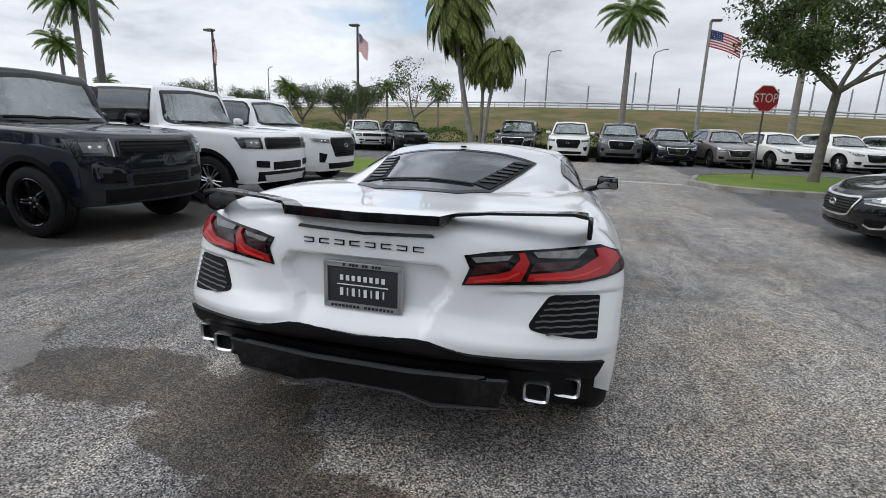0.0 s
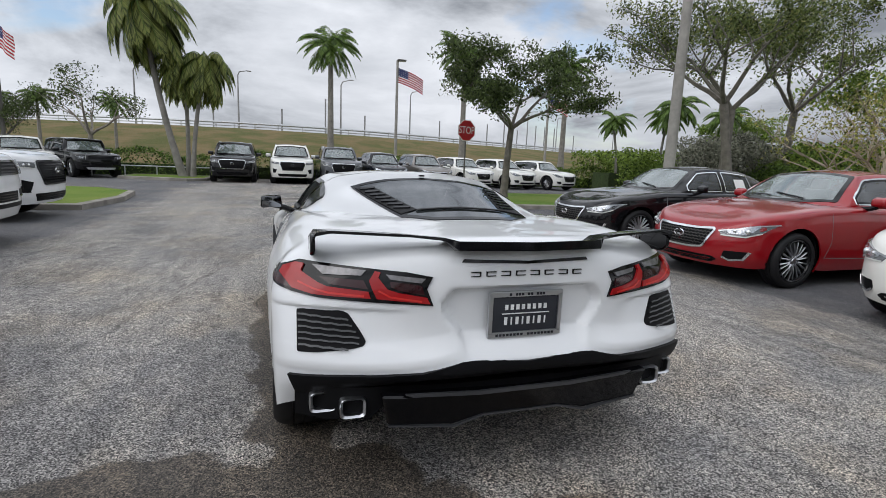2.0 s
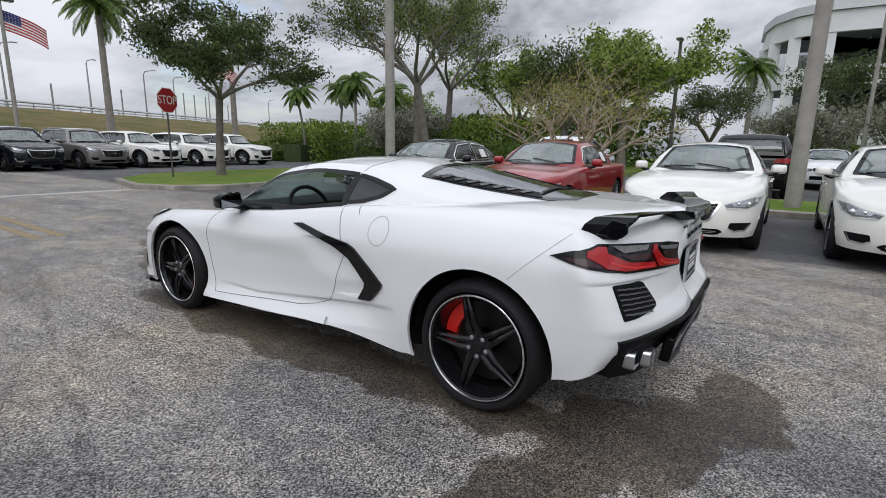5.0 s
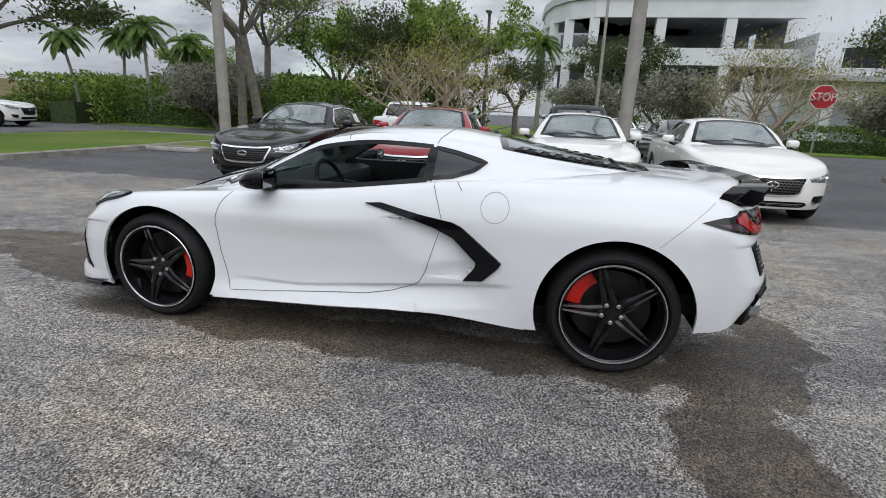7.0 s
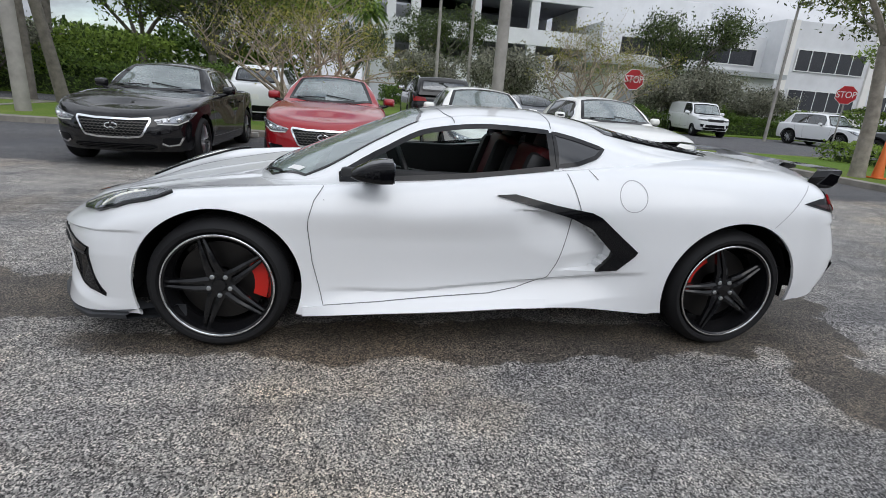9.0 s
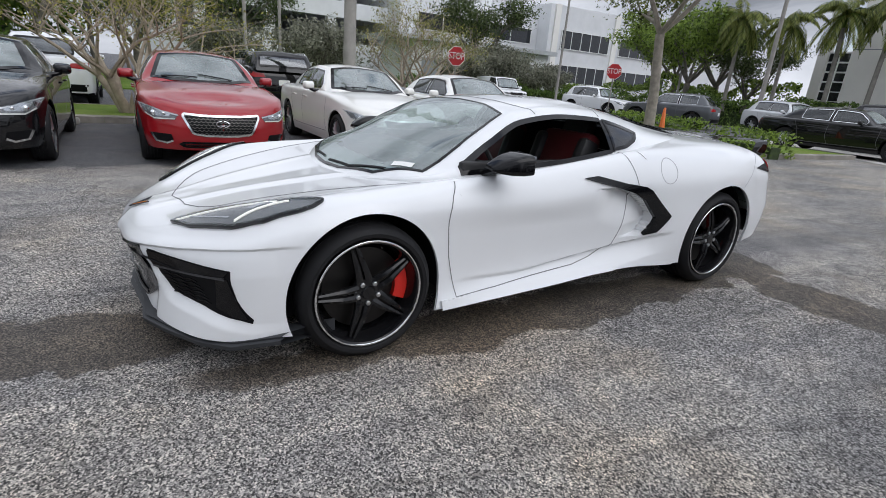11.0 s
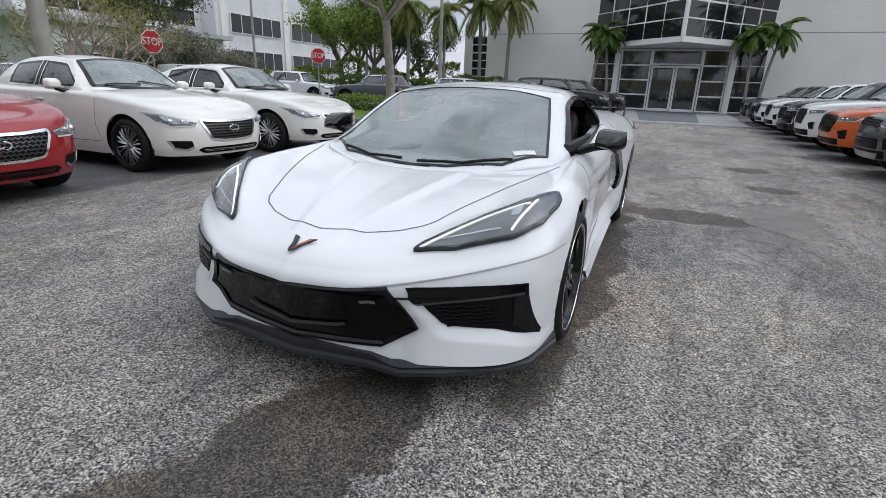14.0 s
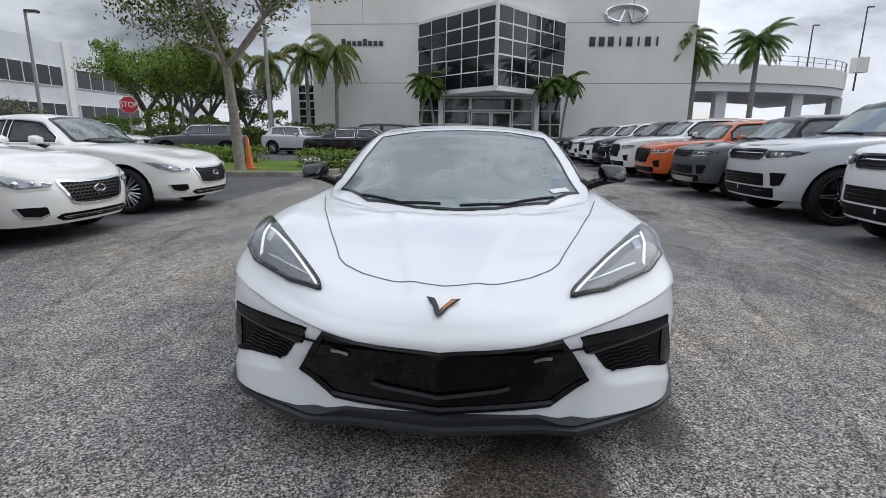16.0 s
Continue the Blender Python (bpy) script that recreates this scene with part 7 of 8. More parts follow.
def hedge(seed, a, b, w, h, mat=LEAF_HEDGE, dens=220, size=0.06, label="clipped green hedge along the lot"):
    """A leafy hedge from a to b."""
    rng = np.random.default_rng(seed)
    a, b = np.array(a, float), np.array(b, float)
    L = np.linalg.norm(b - a)
    t = (b - a) / L
    nrm = np.array([-t[1], t[0]])
    n = int(L * dens * (w + h))
    s = rng.uniform(0, L, n)
    u = rng.uniform(-1, 1, n)
    z = rng.uniform(0, 1, n)
    push = rng.uniform(0, 1, n)
    face = rng.integers(0, 3, n)
    hh = h * (1 + 0.16 * np.sin(s * 0.9) + 0.1 * np.sin(s * 2.3 + 1))
    u = np.where(face == 0, -1 + 0.25 * push, np.where(face == 1, 1 - 0.25 * push, u))
    z = np.where(face == 2, 1 - 0.15 * push, z)
    c = np.stack([a[0] + t[0] * s + nrm[0] * u * w / 2, a[1] + t[1] * s + nrm[1] * u * w / 2, z * hh], 1)
    c += rng.normal(0, 0.05, c.shape)
    c[:, 2] = np.maximum(c[:, 2], 0.03)
    d = rng.normal(0, 1, c.shape)
    d /= np.linalg.norm(d, axis=1)[:, None]
    e = np.cross(d, rng.normal(0, 1, c.shape))
    e /= np.linalg.norm(e, axis=1)[:, None]
    k = size * rng.uniform(0.7, 1.5, (n, 1))
    ob = new("hedge", quads_mesh("hedge", c, d * k, e * k * 0.5, mat))
    tagged(ob, label, "hedge", kind="stuff")
    # plain box added inside stops the view through; its dark colour imitates inner shade
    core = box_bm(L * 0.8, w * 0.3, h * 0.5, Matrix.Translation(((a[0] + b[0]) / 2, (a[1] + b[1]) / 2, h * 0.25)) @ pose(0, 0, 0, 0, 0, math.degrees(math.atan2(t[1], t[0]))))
    part("hedge_core", core, HEDGE_FILL, ob)
    return ob


HEDGE_FILL = plain("dark_hedge_fill", (0.035, 0.055, 0.015), 0.9, var=0.5, scale=8)

# tree on the island by the stop sign
tree(11, "oak_tree", "small dark green oak on the grass island", pose(7.4, 13.8, 0.1) @ Matrix.Scale(0.93, 4), 2.8, 0.15, 2.05, [6, 4, 4, 3], LEAF_OAK, 90, 0.30, 0.065, group="lot trees", lean=0.08, up=-0.01, flat=0.6)
# tall airy trees
t2 = tree(5, "shade_tree", "tall airy tree with grey limbs", pose(15.2, 11.2, 0), 3.7, 0.17, 2.6, [4, 4, 3, 3], LEAF_OPEN, 95, 0.34, 0.055, group="lot trees")
tree(8, "shade_tree", "airy tree with pale forked trunk, in the grass island", pose(6.95, -10.8, 0.1, 0, 0, 60), 2.9, 0.15, 2.5, [4, 4, 3, 3], LEAF_OPEN, 140, 0.45, 0.06, BARK_PALE, group="lot trees", lean=0.1)
copy_thing(t2, pose(14.0, 9.6, 0, 0, 6, 140))
copy_thing(t2, pose(22.0, 14.0, 0, 0, 0, 210) @ SIZE(1.15))
# vase-shaped sparse trees behind the saloons
t4 = tree(21, "sparse_tree", "vase-shaped pale tree with thin yellowing leaves", pose(10.1, 2.2, 0.1) @ SIZE(0.70), 1.2, 0.12, 2.0, [3, 4, 4, 3], LEAF_YELLOW, 9, 0.26, 0.045, BARK_TAN, stems=6, up=0.03, group="lot trees", flat=0.5)
copy_thing(t4, pose(18.2, -8.9, 0.0, 0, 0, 80) @ SIZE(1.32))
# woods beyond the drive
lush = tree(31, "broadleaf_tree", "lush broadleaf tree at the edge of the woods", pose(29, 13, 0), 2.6, 0.25, 2.6, [5, 4, 3, 3], LEAF_LUSH, 75, 0.46, 0.11, group="woods")
for x, y, r, k in ((35, 7.5, 30, 1.15), (25.5, 5.0, 110, 0.95), (30, 24, 200, 0.75), (20, -31, 160, 0.95), (24.5, -36, 250, 1.05), (29, -40, 40, 1.1)):
    copy_thing(lush, pose(x, y, 0, 0, 0, r) @ SIZE(k))
oak2 = tree(33, "oak_tree", "dark broad oak with heavy limbs", pose(26, 8.5, 0), 2.2, 0.26, 2.5, [5, 4, 3, 3], LEAF_OAK, 75, 0.44, 0.08, group="woods")
for x, y, r, k in ((31, 9, 80, 0.9), (31.5, 1.5, 140, 0.75), (31.4, -21.4, 60, 1.15), (42.7, -6.0, 200, 1.2), (17.5, -34.5, 20, 0.8), (23.5, -40, 220, 1.2), (-29, 46, 60, 0.85), (-48, 52, 150, 0.95), (-38, 49, 250, 0.8), (-22, 42, 10, 0.7), (-14, 27.5, 20, 0.6)):
    copy_thing(oak2, pose(x, y, 0, 0, 0, r) @ SIZE(k))
tree(17, "half_bare_tree", "half bare spreading tree by the lamp with the flag", pose(-10.5, 28.2, 0.1) @ SIZE(1.08), 1.8, 0.14, 1.9, [4, 3, 3, 3], LEAF_OAK, 26, 0.28, 0.065, BARK_PALE, group="lot trees", lean=0.15)
sil = tree(41, "silver_bush", "bushy small tree with silver leaves", pose(28.5, -18.5, 0), 0.7, 0.1, 1.5, [4, 4, 3, 3], LEAF_SILVER, 34, 0.32, 0.08, stems=3, group="silver bushes")
for x, y, r, k in ((28, -7.5, 30, 1.2), (29, -21, 80, 1.2), (29.5, -26.5, 150, 0.95), (20, 15.5, 220, 1.0), (23, 18.5, 300, 0.9), (32, -3, 10, 1.1)):
    copy_thing(sil, pose(x, y, 0, 0, 0, r) @ SIZE(k))
# palms
royal = palm(3, "royal_palm", "tall royal palm with a smooth grey trunk", pose(2.9, 33.4, 0.55), 7.7, 0.24, 34, 2.8, 1.2, group="royal palms")
copy_thing(royal, pose(15.1, 39.5, 0.9, 0, 0, 70) @ SIZE(1.16))
copy_thing(royal, pose(25.2, 39.2, 0.6, 0, 0, 130) @ SIZE(1.16))
copy_thing(royal, pose(-54, 40, 0, 0, 0, 200) @ SIZE(1.05))
copy_thing(royal, pose(-30, 22.0, 0, 0, 0, 20) @ SIZE(1.0))
copy_thing(royal, pose(44, 0.5, 0, 0, 0, 20) @ SIZE(0.88))
weep = palm(7, "fan_palm", "slender palm with hanging yellow-green fronds", pose(-4.75, 24.0, 0.1, 0, 3, 15) @ Matrix.Scale(1.12, 4), 4.9, 0.10, 70, 1.95, 2.3, FROND_YELLOW, 0.08, "weeping palms", shaft=False)
copy_thing(weep, pose(-5.2, 24.0, 0.1, 0, -15, 0) @ SIZE(1.42))
copy_thing(weep, pose(-5.0, 24.4, 0.1, 0, -5, 260) @ SIZE(0.97))
queen = palm(19, "queen_palm", "feathery palm with arching yellow-green fronds beside the showroom", pose(12.4, -33.6, 0, 0, 0, 30), 6.0, 0.15, 24, 2.7, 1.7, FROND_YELLOW, 0.02, "queen palms")
for x, y, r, k in ((14.6, -32.0, 120, 0.9), (10.6, -34.5, 230, 1.05), (17.0, -31.0, 300, 0.95)):
    copy_thing(queen, pose(x, y, 0, 0, 0, r) @ SIZE(k))
adon = palm(9, "small_palm", "small palm with arching fronds beside the entrance", pose(4.3, -34.0, 0, 0, 0, 200), 4.3, 0.11, 24, 1.75, 1.25, FROND, 0.1, "entrance palms")
for x, y, r, k in ((3.2, -34.2, 20, 0.95), (-5.2, -34.0, 300, 0.95), (-6.0, -34.4, 190, 1.0), (22.3, 21.6, 40, 1.05), (20.6, 24.6, 140, 0.9), (24.8, 25.6, 260, 1.0), (26.9, 22.5, 20, 1.0)):
    copy_thing(adon, pose(x, y, 0, 0, 0, r) @ SIZE(k))
for x, y, r, k in ((-20.1, -36.5, 60, 1.0), (-15.6, -38.5, 150, 1.05), (-17.2, -40, 260, 0.95)):
    copy_thing(royal, pose(x, y, 0, 0, 0, r) @ SIZE(k * 0.95))
for k, (x, y) in enumerate(((-16, 38), (-12, 40), (-20, 42), (-26, 39), (-60, 44), (-44, 36))):
    copy_thing(royal, pose(x, y, 0, 0, 0, 50 * k) @ SIZE(0.55))
# hedges and undergrowth
hedge(1, (-24, 27.0), (30, 26.6), 1.3, 1.25)
hedge(2, (21.0, 4.5), (22.5, 26), 2.6, 1.5, label="loose green hedge across the drive")
hedge(3, (23, 10), (25, 30), 4.0, 2.4, LEAF_LUSH, 120, 0.1, "dense undergrowth below the trees")
hedge(4, (27.6, -30), (27.0, -9), 2.0, 1.3, label="green hedge along the drive")
hedge(5, (5.6, -12.6), (3.9, -12.3), 1.2, 0.6, LEAF_LUSH, 350, 0.05, "low clipped bush on the grass island")
hedge(6, (8, -15.0), (11.5, -14.6), 1.4, 0.6, LEAF_LUSH, 350, 0.05, "low clipped bush on the grass island")
hedge(7, (31, -5), (46, -2), 3.0, 1.4, LEAF_HEDGE, 90, 0.1, "shrubs in front of the parking deck")
hedge(8, (18.5, 24), (25, 26.5), 4.0, 2.2, LEAF_LUSH, 130, 0.09, "dense undergrowth at the corner of the lot")
hedge(10, (10.5, -33.5), (23, -27.5), 2.2, 1.7, LEAF_HEDGE, 110, 0.09, "dark shrubs below the trees by the drive")
hedge(11, (15.5, -37), (24, -32), 3.0, 2.6, LEAF_LUSH, 70, 0.12, "tall undergrowth below the trees")
hedge(12, (33, 4.5), (46, 40), 5.0, 3.4, LEAF_HEDGE, 60, 0.17, "distant dark woods beyond the drive")
hedge(9, (26, -35), (34, -24), 3.0, 2.0, LEAF_LUSH, 90, 0.1, "shrubs in front of the offices")

# ---- islands, lines, bank ----
island([(3.8, 12.0), (4.2, 10.8), (5.2, 10.25), (9.0, 10.2), (14.0, 10.2), (14.0, 16.2), (6.2, 16.2), (4.4, 14.4)], LAWN, "kerbed grass island with stop sign and oak")
island([(-4.95, 8.75), (-4.75, 11.0), (-5.0, 13.2), (-6.0, 14.4), (-8, 14.9), (-14, 14.9), (-14, 8.75)], LAWN, "kerbed grass island beside the large cars")
island([(4.4, -11.4), (5.2, -10.2), (12.0, -9.8), (12.0, -16.4), (3.9, -16.4)], LAWN, "kerbed grass island with tree, bushes and cone")
island([(9.2, -7.0), (11.9, -7.0), (11.9, 7.0), (14.5, 7.2), (14.5, 16), (14.2, 9.95), (9.2, 9.9)], LAWN, "grass strip behind the row of saloons")
island([(-7.6, 22.9), (-4.7, 21.8), (-4.08, 22.5), (-4.08, 25.6), (-7.6, 25.6)], LAWN, "kerbed bed with palms under the bank")
slab("grass_verge", [(26.2, -35), (48, -35), (48, 3.5), (21, 3.5), (23.5, -8)], 0.0, 0.06, LAWN, "grass verge in front of the buildings", "lawn")
slab("grass_verge", [(20.5, 4), (60, 4), (60, 42), (20.5, 34)], 0.0, 0.06, LAWN, "grass verge below the woods", "lawn")
slab("grass_verge", [(-70, 30), (-15, 30), (-15, 60), (-70, 60)], 0.0, 0.06, LAWN, "grass verge beyond the exit", "lawn")
slab("apron", [(3.4, -37), (3.4, -27.0), (2.1, -19.6), (-4.2, -20.4), (-4.6, -37)], 0.0, 0.02, PAD, "pale concrete apron before the showroom doors", "pavement")
slab("parking_pad", [(1.35, -15.3), (3.7, -16.62), (8.4, -16.62), (8.4, -28.5), (3.46, -28.5), (3.46, -27.0), (2.16, -19.6)], 0.0, 0.006, PAD_PALE, "pale concrete pad under the black cars", "pavement")
slab("apron_mat", [(1.2, -35.4), (0.1, -21.2), (-2.35, -21.6), (-2.6, -35.4)], 0.02, 0.026, PAD_DARK, "dark slate strip in the apron", "pavement")
painted("stop_line", (-0.3, 12.1), (3.5, 11.75), 0.3, LINE_WHITE, "worn white stop line")
painted("centre_line", (-0.44, 10.3), (-0.52, 5.6), 0.12, LINE_YELLOW, "worn yellow centre line")
painted("centre_line", (-0.18, 10.3), (-0.24, 5.6), 0.12, LINE_YELLOW, "worn yellow centre line")
for y in (-13.7, -16.4, -19.1, -21.8):
    painted("bay_line", (-4.6, y), (-9.4, y), 0.1, LINE_WHITE, "worn white parking bay line")
for k, y in enumerate((9.35, 3.95, 1.25, -1.4, -4.0)):
    st = part("wheel_stop", box_bm(0.16, 1.85, 0.12, pose(8.78, y, 0.06), 0.03), CONCRETE)
    tagged(st, "pale concrete wheel stop at the end of a bay", "wheel stop", "wheel stops")


def bank():
    """The long grass bank that carries the highway."""
    crest = [(-400, 240), (-160, 118), (-38, 73), (0, 62), (36, 76), (72, 98), (200, 185), (500, 400)]
    foot = [(-400, 60), (-160, 44), (-38, 31), (0, 28.2), (30, 30), (60, 48), (200, 130), (500, 340)]
    bm = bmesh.new()
    rows = []
    cc, ff = catmull(crest, np.linspace(0, 7, 90)), catmull(foot, np.linspace(0, 7, 90))
    rng = np.random.default_rng(4)
    for c, f in zip(cc, ff):
        row = []
        for k in range(9):
            t = k / 8
            s = t * t * (3 - 2 * t)
            p = f + (c - f) * t
            row.append(bm.verts.new((p[0], p[1], 4.35 * (0.25 * t + 0.75 * s) + (rng.normal(0, 0.06) if 0 < k < 8 else 0) - (0.02 if k == 0 else 0))))
        for d, z in ((14, 4.4), (26, 4.3), (60, -0.02)):
            e = (c - f) / np.linalg.norm(c - f)
            row.append(bm.verts.new((c[0] + e[0] * d, c[1] + e[1] * d, z)))
        rows.append(row)
    for a, b in zip(rows, rows[1:]):
        for k in range(len(a) - 1):
            bm.faces.new((a[k], a[k + 1], b[k + 1], b[k]))
    bmesh.ops.recalc_face_normals(bm, faces=bm.faces)
    tagged(part("grass_bank", bm, BANK), "long dry grass bank below the highway", "bank", kind="structure")
    # guard rail along the crest
    rail = thing("guard_rail", "pale steel guard rail along the highway", "guard rail")
    line = [(p[0], p[1]) for p in cc[12:78]]
    up = [(x, y, 4.98) for x, y in line]
    part("rail", tube_bm(up, 0.13, 5), RAIL, rail)
    part("rail", tube_bm([(x, y, 4.62) for x, y in line], 0.07, 5), RAIL, rail)
    for x, y in dense(line, 4.0, False)[::1]:
        part("post", box_bm(0.12, 0.12, 0.75, pose(x, y, 4.62)), RAIL, rail)
    return cc


RAIL = plain("galvanised_rail", (0.52, 0.53, 0.54), 0.5, 0.3, var=0.15)
STEEL = plain("grey_steel_pole", (0.30, 0.30, 0.30), 0.5, 0.5, var=0.1)
BRONZE_POLE = plain("dark_bronze_pole", (0.10, 0.095, 0.085), 0.5, 0.3)
POLE_CONC = plain("concrete_pole", (0.30, 0.285, 0.26), 0.85, var=0.2, scale=3, bumpy=0.3, bscale=60)
SIGN_RED = plain("red_sign_sheet", (0.44, 0.012, 0.018), 0.4, var=0.05)
SIGN_WHITE = plain("white_sign_sheet", (0.78, 0.78, 0.77), 0.4, var=0.03)
ORANGE_CONE = plain("orange_cone", (0.75, 0.17, 0.03), 0.5, var=0.08)
FLAG_RED = plain("red_flag_cloth", (0.42, 0.03, 0.04), 0.8)
FLAG_WHITE = plain("white_flag_cloth", (0.70, 0.69, 0.68), 0.8)
FLAG_BLUE = plain("blue_flag_cloth", (0.03, 0.04, 0.14), 0.8)
crest_line = bank()


def stop_sign(m, h, pale, label):
    s = thing("stop_sign", label, "traffic sign", m, "stop signs")
    part("post", tube_bm([(0, 0.02, -0.1), (0, 0.02, h + 0.3)], 0.03, 8), POLE_CONC if pale else BRONZE_POLE, s)
    face = new("sign_face")
    face.parent = s
    face.matrix_basis = pose(0, -0.02, h)
    octo = lambda r: [(r * math.cos(math.pi * (k + 0.5) / 4), r * math.sin(math.pi * (k + 0.5) / 4)) for k in range(8)]
    part("border", prism_bm(octo(0.406), 0.012), SIGN_WHITE, face)
    part("red_field", prism_bm(octo(0.382), 0.012, pose(0, -0.005, 0)), SIGN_RED, face)
    part("lettering", text_bm("STOP", 0.33, 0.004, pose(0, -0.014, 0, 90) @ Matrix.Diagonal((0.88, 1.12, 1, 1))), SIGN_WHITE, face)
    return s


stop_sign(pose(5.82, 13.98, 0.1, 0, 0, 14), 2.42, False, "red octagonal stop sign on a dark post")
stop_sign(pose(15.9, -9.55, 0, 0, 0, -98), 2.30, True, "red octagonal stop sign on a pale post")
stop_sign(pose(16.3, -19.5, 0, 0, 0, -142), 2.45, True, "red octagonal stop sign on a pale post")


def flag_cloth(parent, z, sx, turn):
    f = new("flag")
    f.parent = parent
    f.matrix_basis = pose(0.08, 0, z, 0, 0, turn)
    W, H, n = 1.75, 1.0, 16
    def at(u, v):
        return (u * W, 0.10 * math.sin(u * 7) * u + 0.03 * math.sin(v * 5), -v * H - 0.42 * u * W * (0.55 + 0.45 * u))
    for k in range(13):
        bm = bmesh.new()
        u0 = 0.4 if k < 7 else 0.0
        rows = []
        for i in range(n + 1):
            u = u0 + (1 - u0) * i / n
            rows.append([bm.verts.new(at(u, (k + e) / 13)) for e in (0, 1)])
        for a, b in zip(rows, rows[1:]):
            bm.faces.new((a[0], a[1], b[1], b[0]))
        part("stripe", bm, FLAG_WHITE if k % 2 else FLAG_RED, f, angle=180)
    bm = bmesh.new()
    g = [[bm.verts.new(at(0.4 * i / 6, 7 / 13 * j / 4)) for j in range(5)] for i in range(7)]
    for i in range(6):
        for j in range(4):
            bm.faces.new((g[i][j], g[i + 1][j], g[i + 1][j + 1], g[i][j + 1]))
    part("canton", bm, FLAG_BLUE, f, angle=180)
    for i in range(5):
        for j in range(4):
            x, y, zz = at(0.4 * (i + 0.7) / 5.4, 7 / 13 * (j + 0.6) / 4.2)
            part("star", box_bm(0.035, 0.02, 0.035, pose(x, y, zz)), FLAG_WHITE, f)
    return f


def lamp_post(x, y, h, r, mat, label, head=True, flag=0.0, turn=0.0, arm=0.0, z0=0.0):
    t = thing("street_lamp", label, "lamp post", pose(x, y, z0, 0, 0, turn), "lot lamps")
    part("pole", tube_bm([(0, 0, -0.1), (0, 0, 0.1), (0, 0, h * 0.5), (0, 0, h)], [r * 1.1, r, r * 0.85, r * 0.68], 12), mat, t, angle=60)
    if head:
        part("lamp_head", box_bm(0.62, 0.34, 0.12, pose(0.3 + arm, 0, h + 0.03), 0.04), BRONZE_POLE, t)
        part("lamp_arm", tube_bm([(0, 0, h - 0.05), (0.05 + arm, 0, h + 0.03)], 0.04, 6), BRONZE_POLE, t)
        part("lamp_glass", box_bm(0.46, 0.24, 0.02, pose(0.3 + arm, 0, h - 0.035)), LAMP_WHITE, t)
    if flag:
        flag_cloth(t, h * 0.94, 1, flag)
    return t


lamp_post(7.4, 32.4, 8.25, 0.12, POLE_CONC, "concrete lamp pole with a flag flying from it", flag=-14)
lamp_post(22.3, 37.2, 8.0, 0.13, POLE_CONC, "concrete lamp pole with a flag flying from it", flag=-14)
lamp_post(-13.2, 26.2, 7.25, 0.1, BRONZE_POLE, "dark lamp pole with a hanging flag", flag=-50, turn=0, arm=-0.5)
lamp_post(-21.0, 23.0, 6.55, 0.1, BRONZE_POLE, "dark lamp pole with a hanging flag", flag=-50, turn=0, arm=-0.5)
lamp_post(10.45, 8.7, 9.5, 0.17, POLE_CONC, "thick round concrete lamp pole in the grass strip")
lamp_post(10.1, -2.72, 9.5, 0.165, POLE_CONC, "thick round concrete lamp pole in the grass strip")
lamp_post(-16.6, 11.5, 8.5, 0.16, BRONZE_POLE, "dark lamp pole beyond the large cars")
lamp_post(30.4, 3.5, 7.4, 0.13, BRONZE_POLE, "dark lamp pole with a box head", turn=180)
lamp_post(27.5, -5.3, 8.5, 0.10, POLE_CONC, "slim pale lamp pole before the parking deck", turn=90)
lamp_post(26.0, -3.2, 8.5, 0.10, POLE_CONC, "slim pale lamp pole before the parking deck", turn=90)
lamp_post(12.9, -27.6, 9.0, 0.13, POLE_CONC, "slim pale lamp pole near the showroom", turn=180)
lamp_post(22.5, -21.5, 7.0, 0.09, POLE_CONC, "slim pale lamp pole along the drive", turn=200)
lamp_post(20.5, -31.0, 7.0, 0.09, POLE_CONC, "slim pale lamp pole along the drive", turn=180)
for k, i in enumerate((22, 30, 36, 41, 45, 49, 53, 57, 61, 66)):
    x, y = crest_line[i]
    t = thing("highway_lamp", "tall grey highway lamp with a curved arm", "lamp post", pose(x, y + 8, 4.3, 0, 0, 30 * (k % 3) - 30), "highway lamps")
    part("pole", tube_bm([(0, 0, 0), (0, 0, 7.2), (0.25, 0, 7.7), (1.3, 0, 7.95)], [0.14, 0.09, 0.08, 0.05], 8), STEEL, t)
    part("lamp_head", box_bm(0.7, 0.25, 0.12, pose(1.5, 0, 7.95), 0.04), STEEL, t)
for k, (i, h) in enumerate(((34, 5), (38, 4), (40, 6), (42, 4), (47, 4.5), (51, 5), (55, 4.5), (58, 6), (59, 6), (60, 6), (62, 5))):
    x, y = crest_line[i]
    t = part("utility_pole", tube_bm([(x + k * .7, y + 16, 4.0), (x + k * .7, y + 16, 4.3 + h)], 0.12, 6), STEEL)
    tagged(t, "thin grey utility pole beyond the highway", "pole", "utility poles")


def cone(x, y):
    t = thing("traffic_cone", "tall orange traffic cone on the grass", "traffic cone", pose(x, y, 0.12, 2, 3, 0))
    part("base", box_bm(0.36, 0.36, 0.04, pose(0, 0, 0.02), 0.01), ORANGE_CONE, t)
    part("body", lathe_bm([(0.03, 0.12), (0.5, 0.07), (0.92, 0.035), (0.94, 0.02), (0.94, 0.001)], 20, None, "z"), ORANGE_CONE, t)


cone(6.85, -11.25)
rail = thing("low_fence", "low white pipe fence before the palms", "fence")
part("rail", tube_bm([(-9.5, 24.85, 0.55), (-3.8, 24.85, 0.55)], 0.03, 6), RAIL, rail)
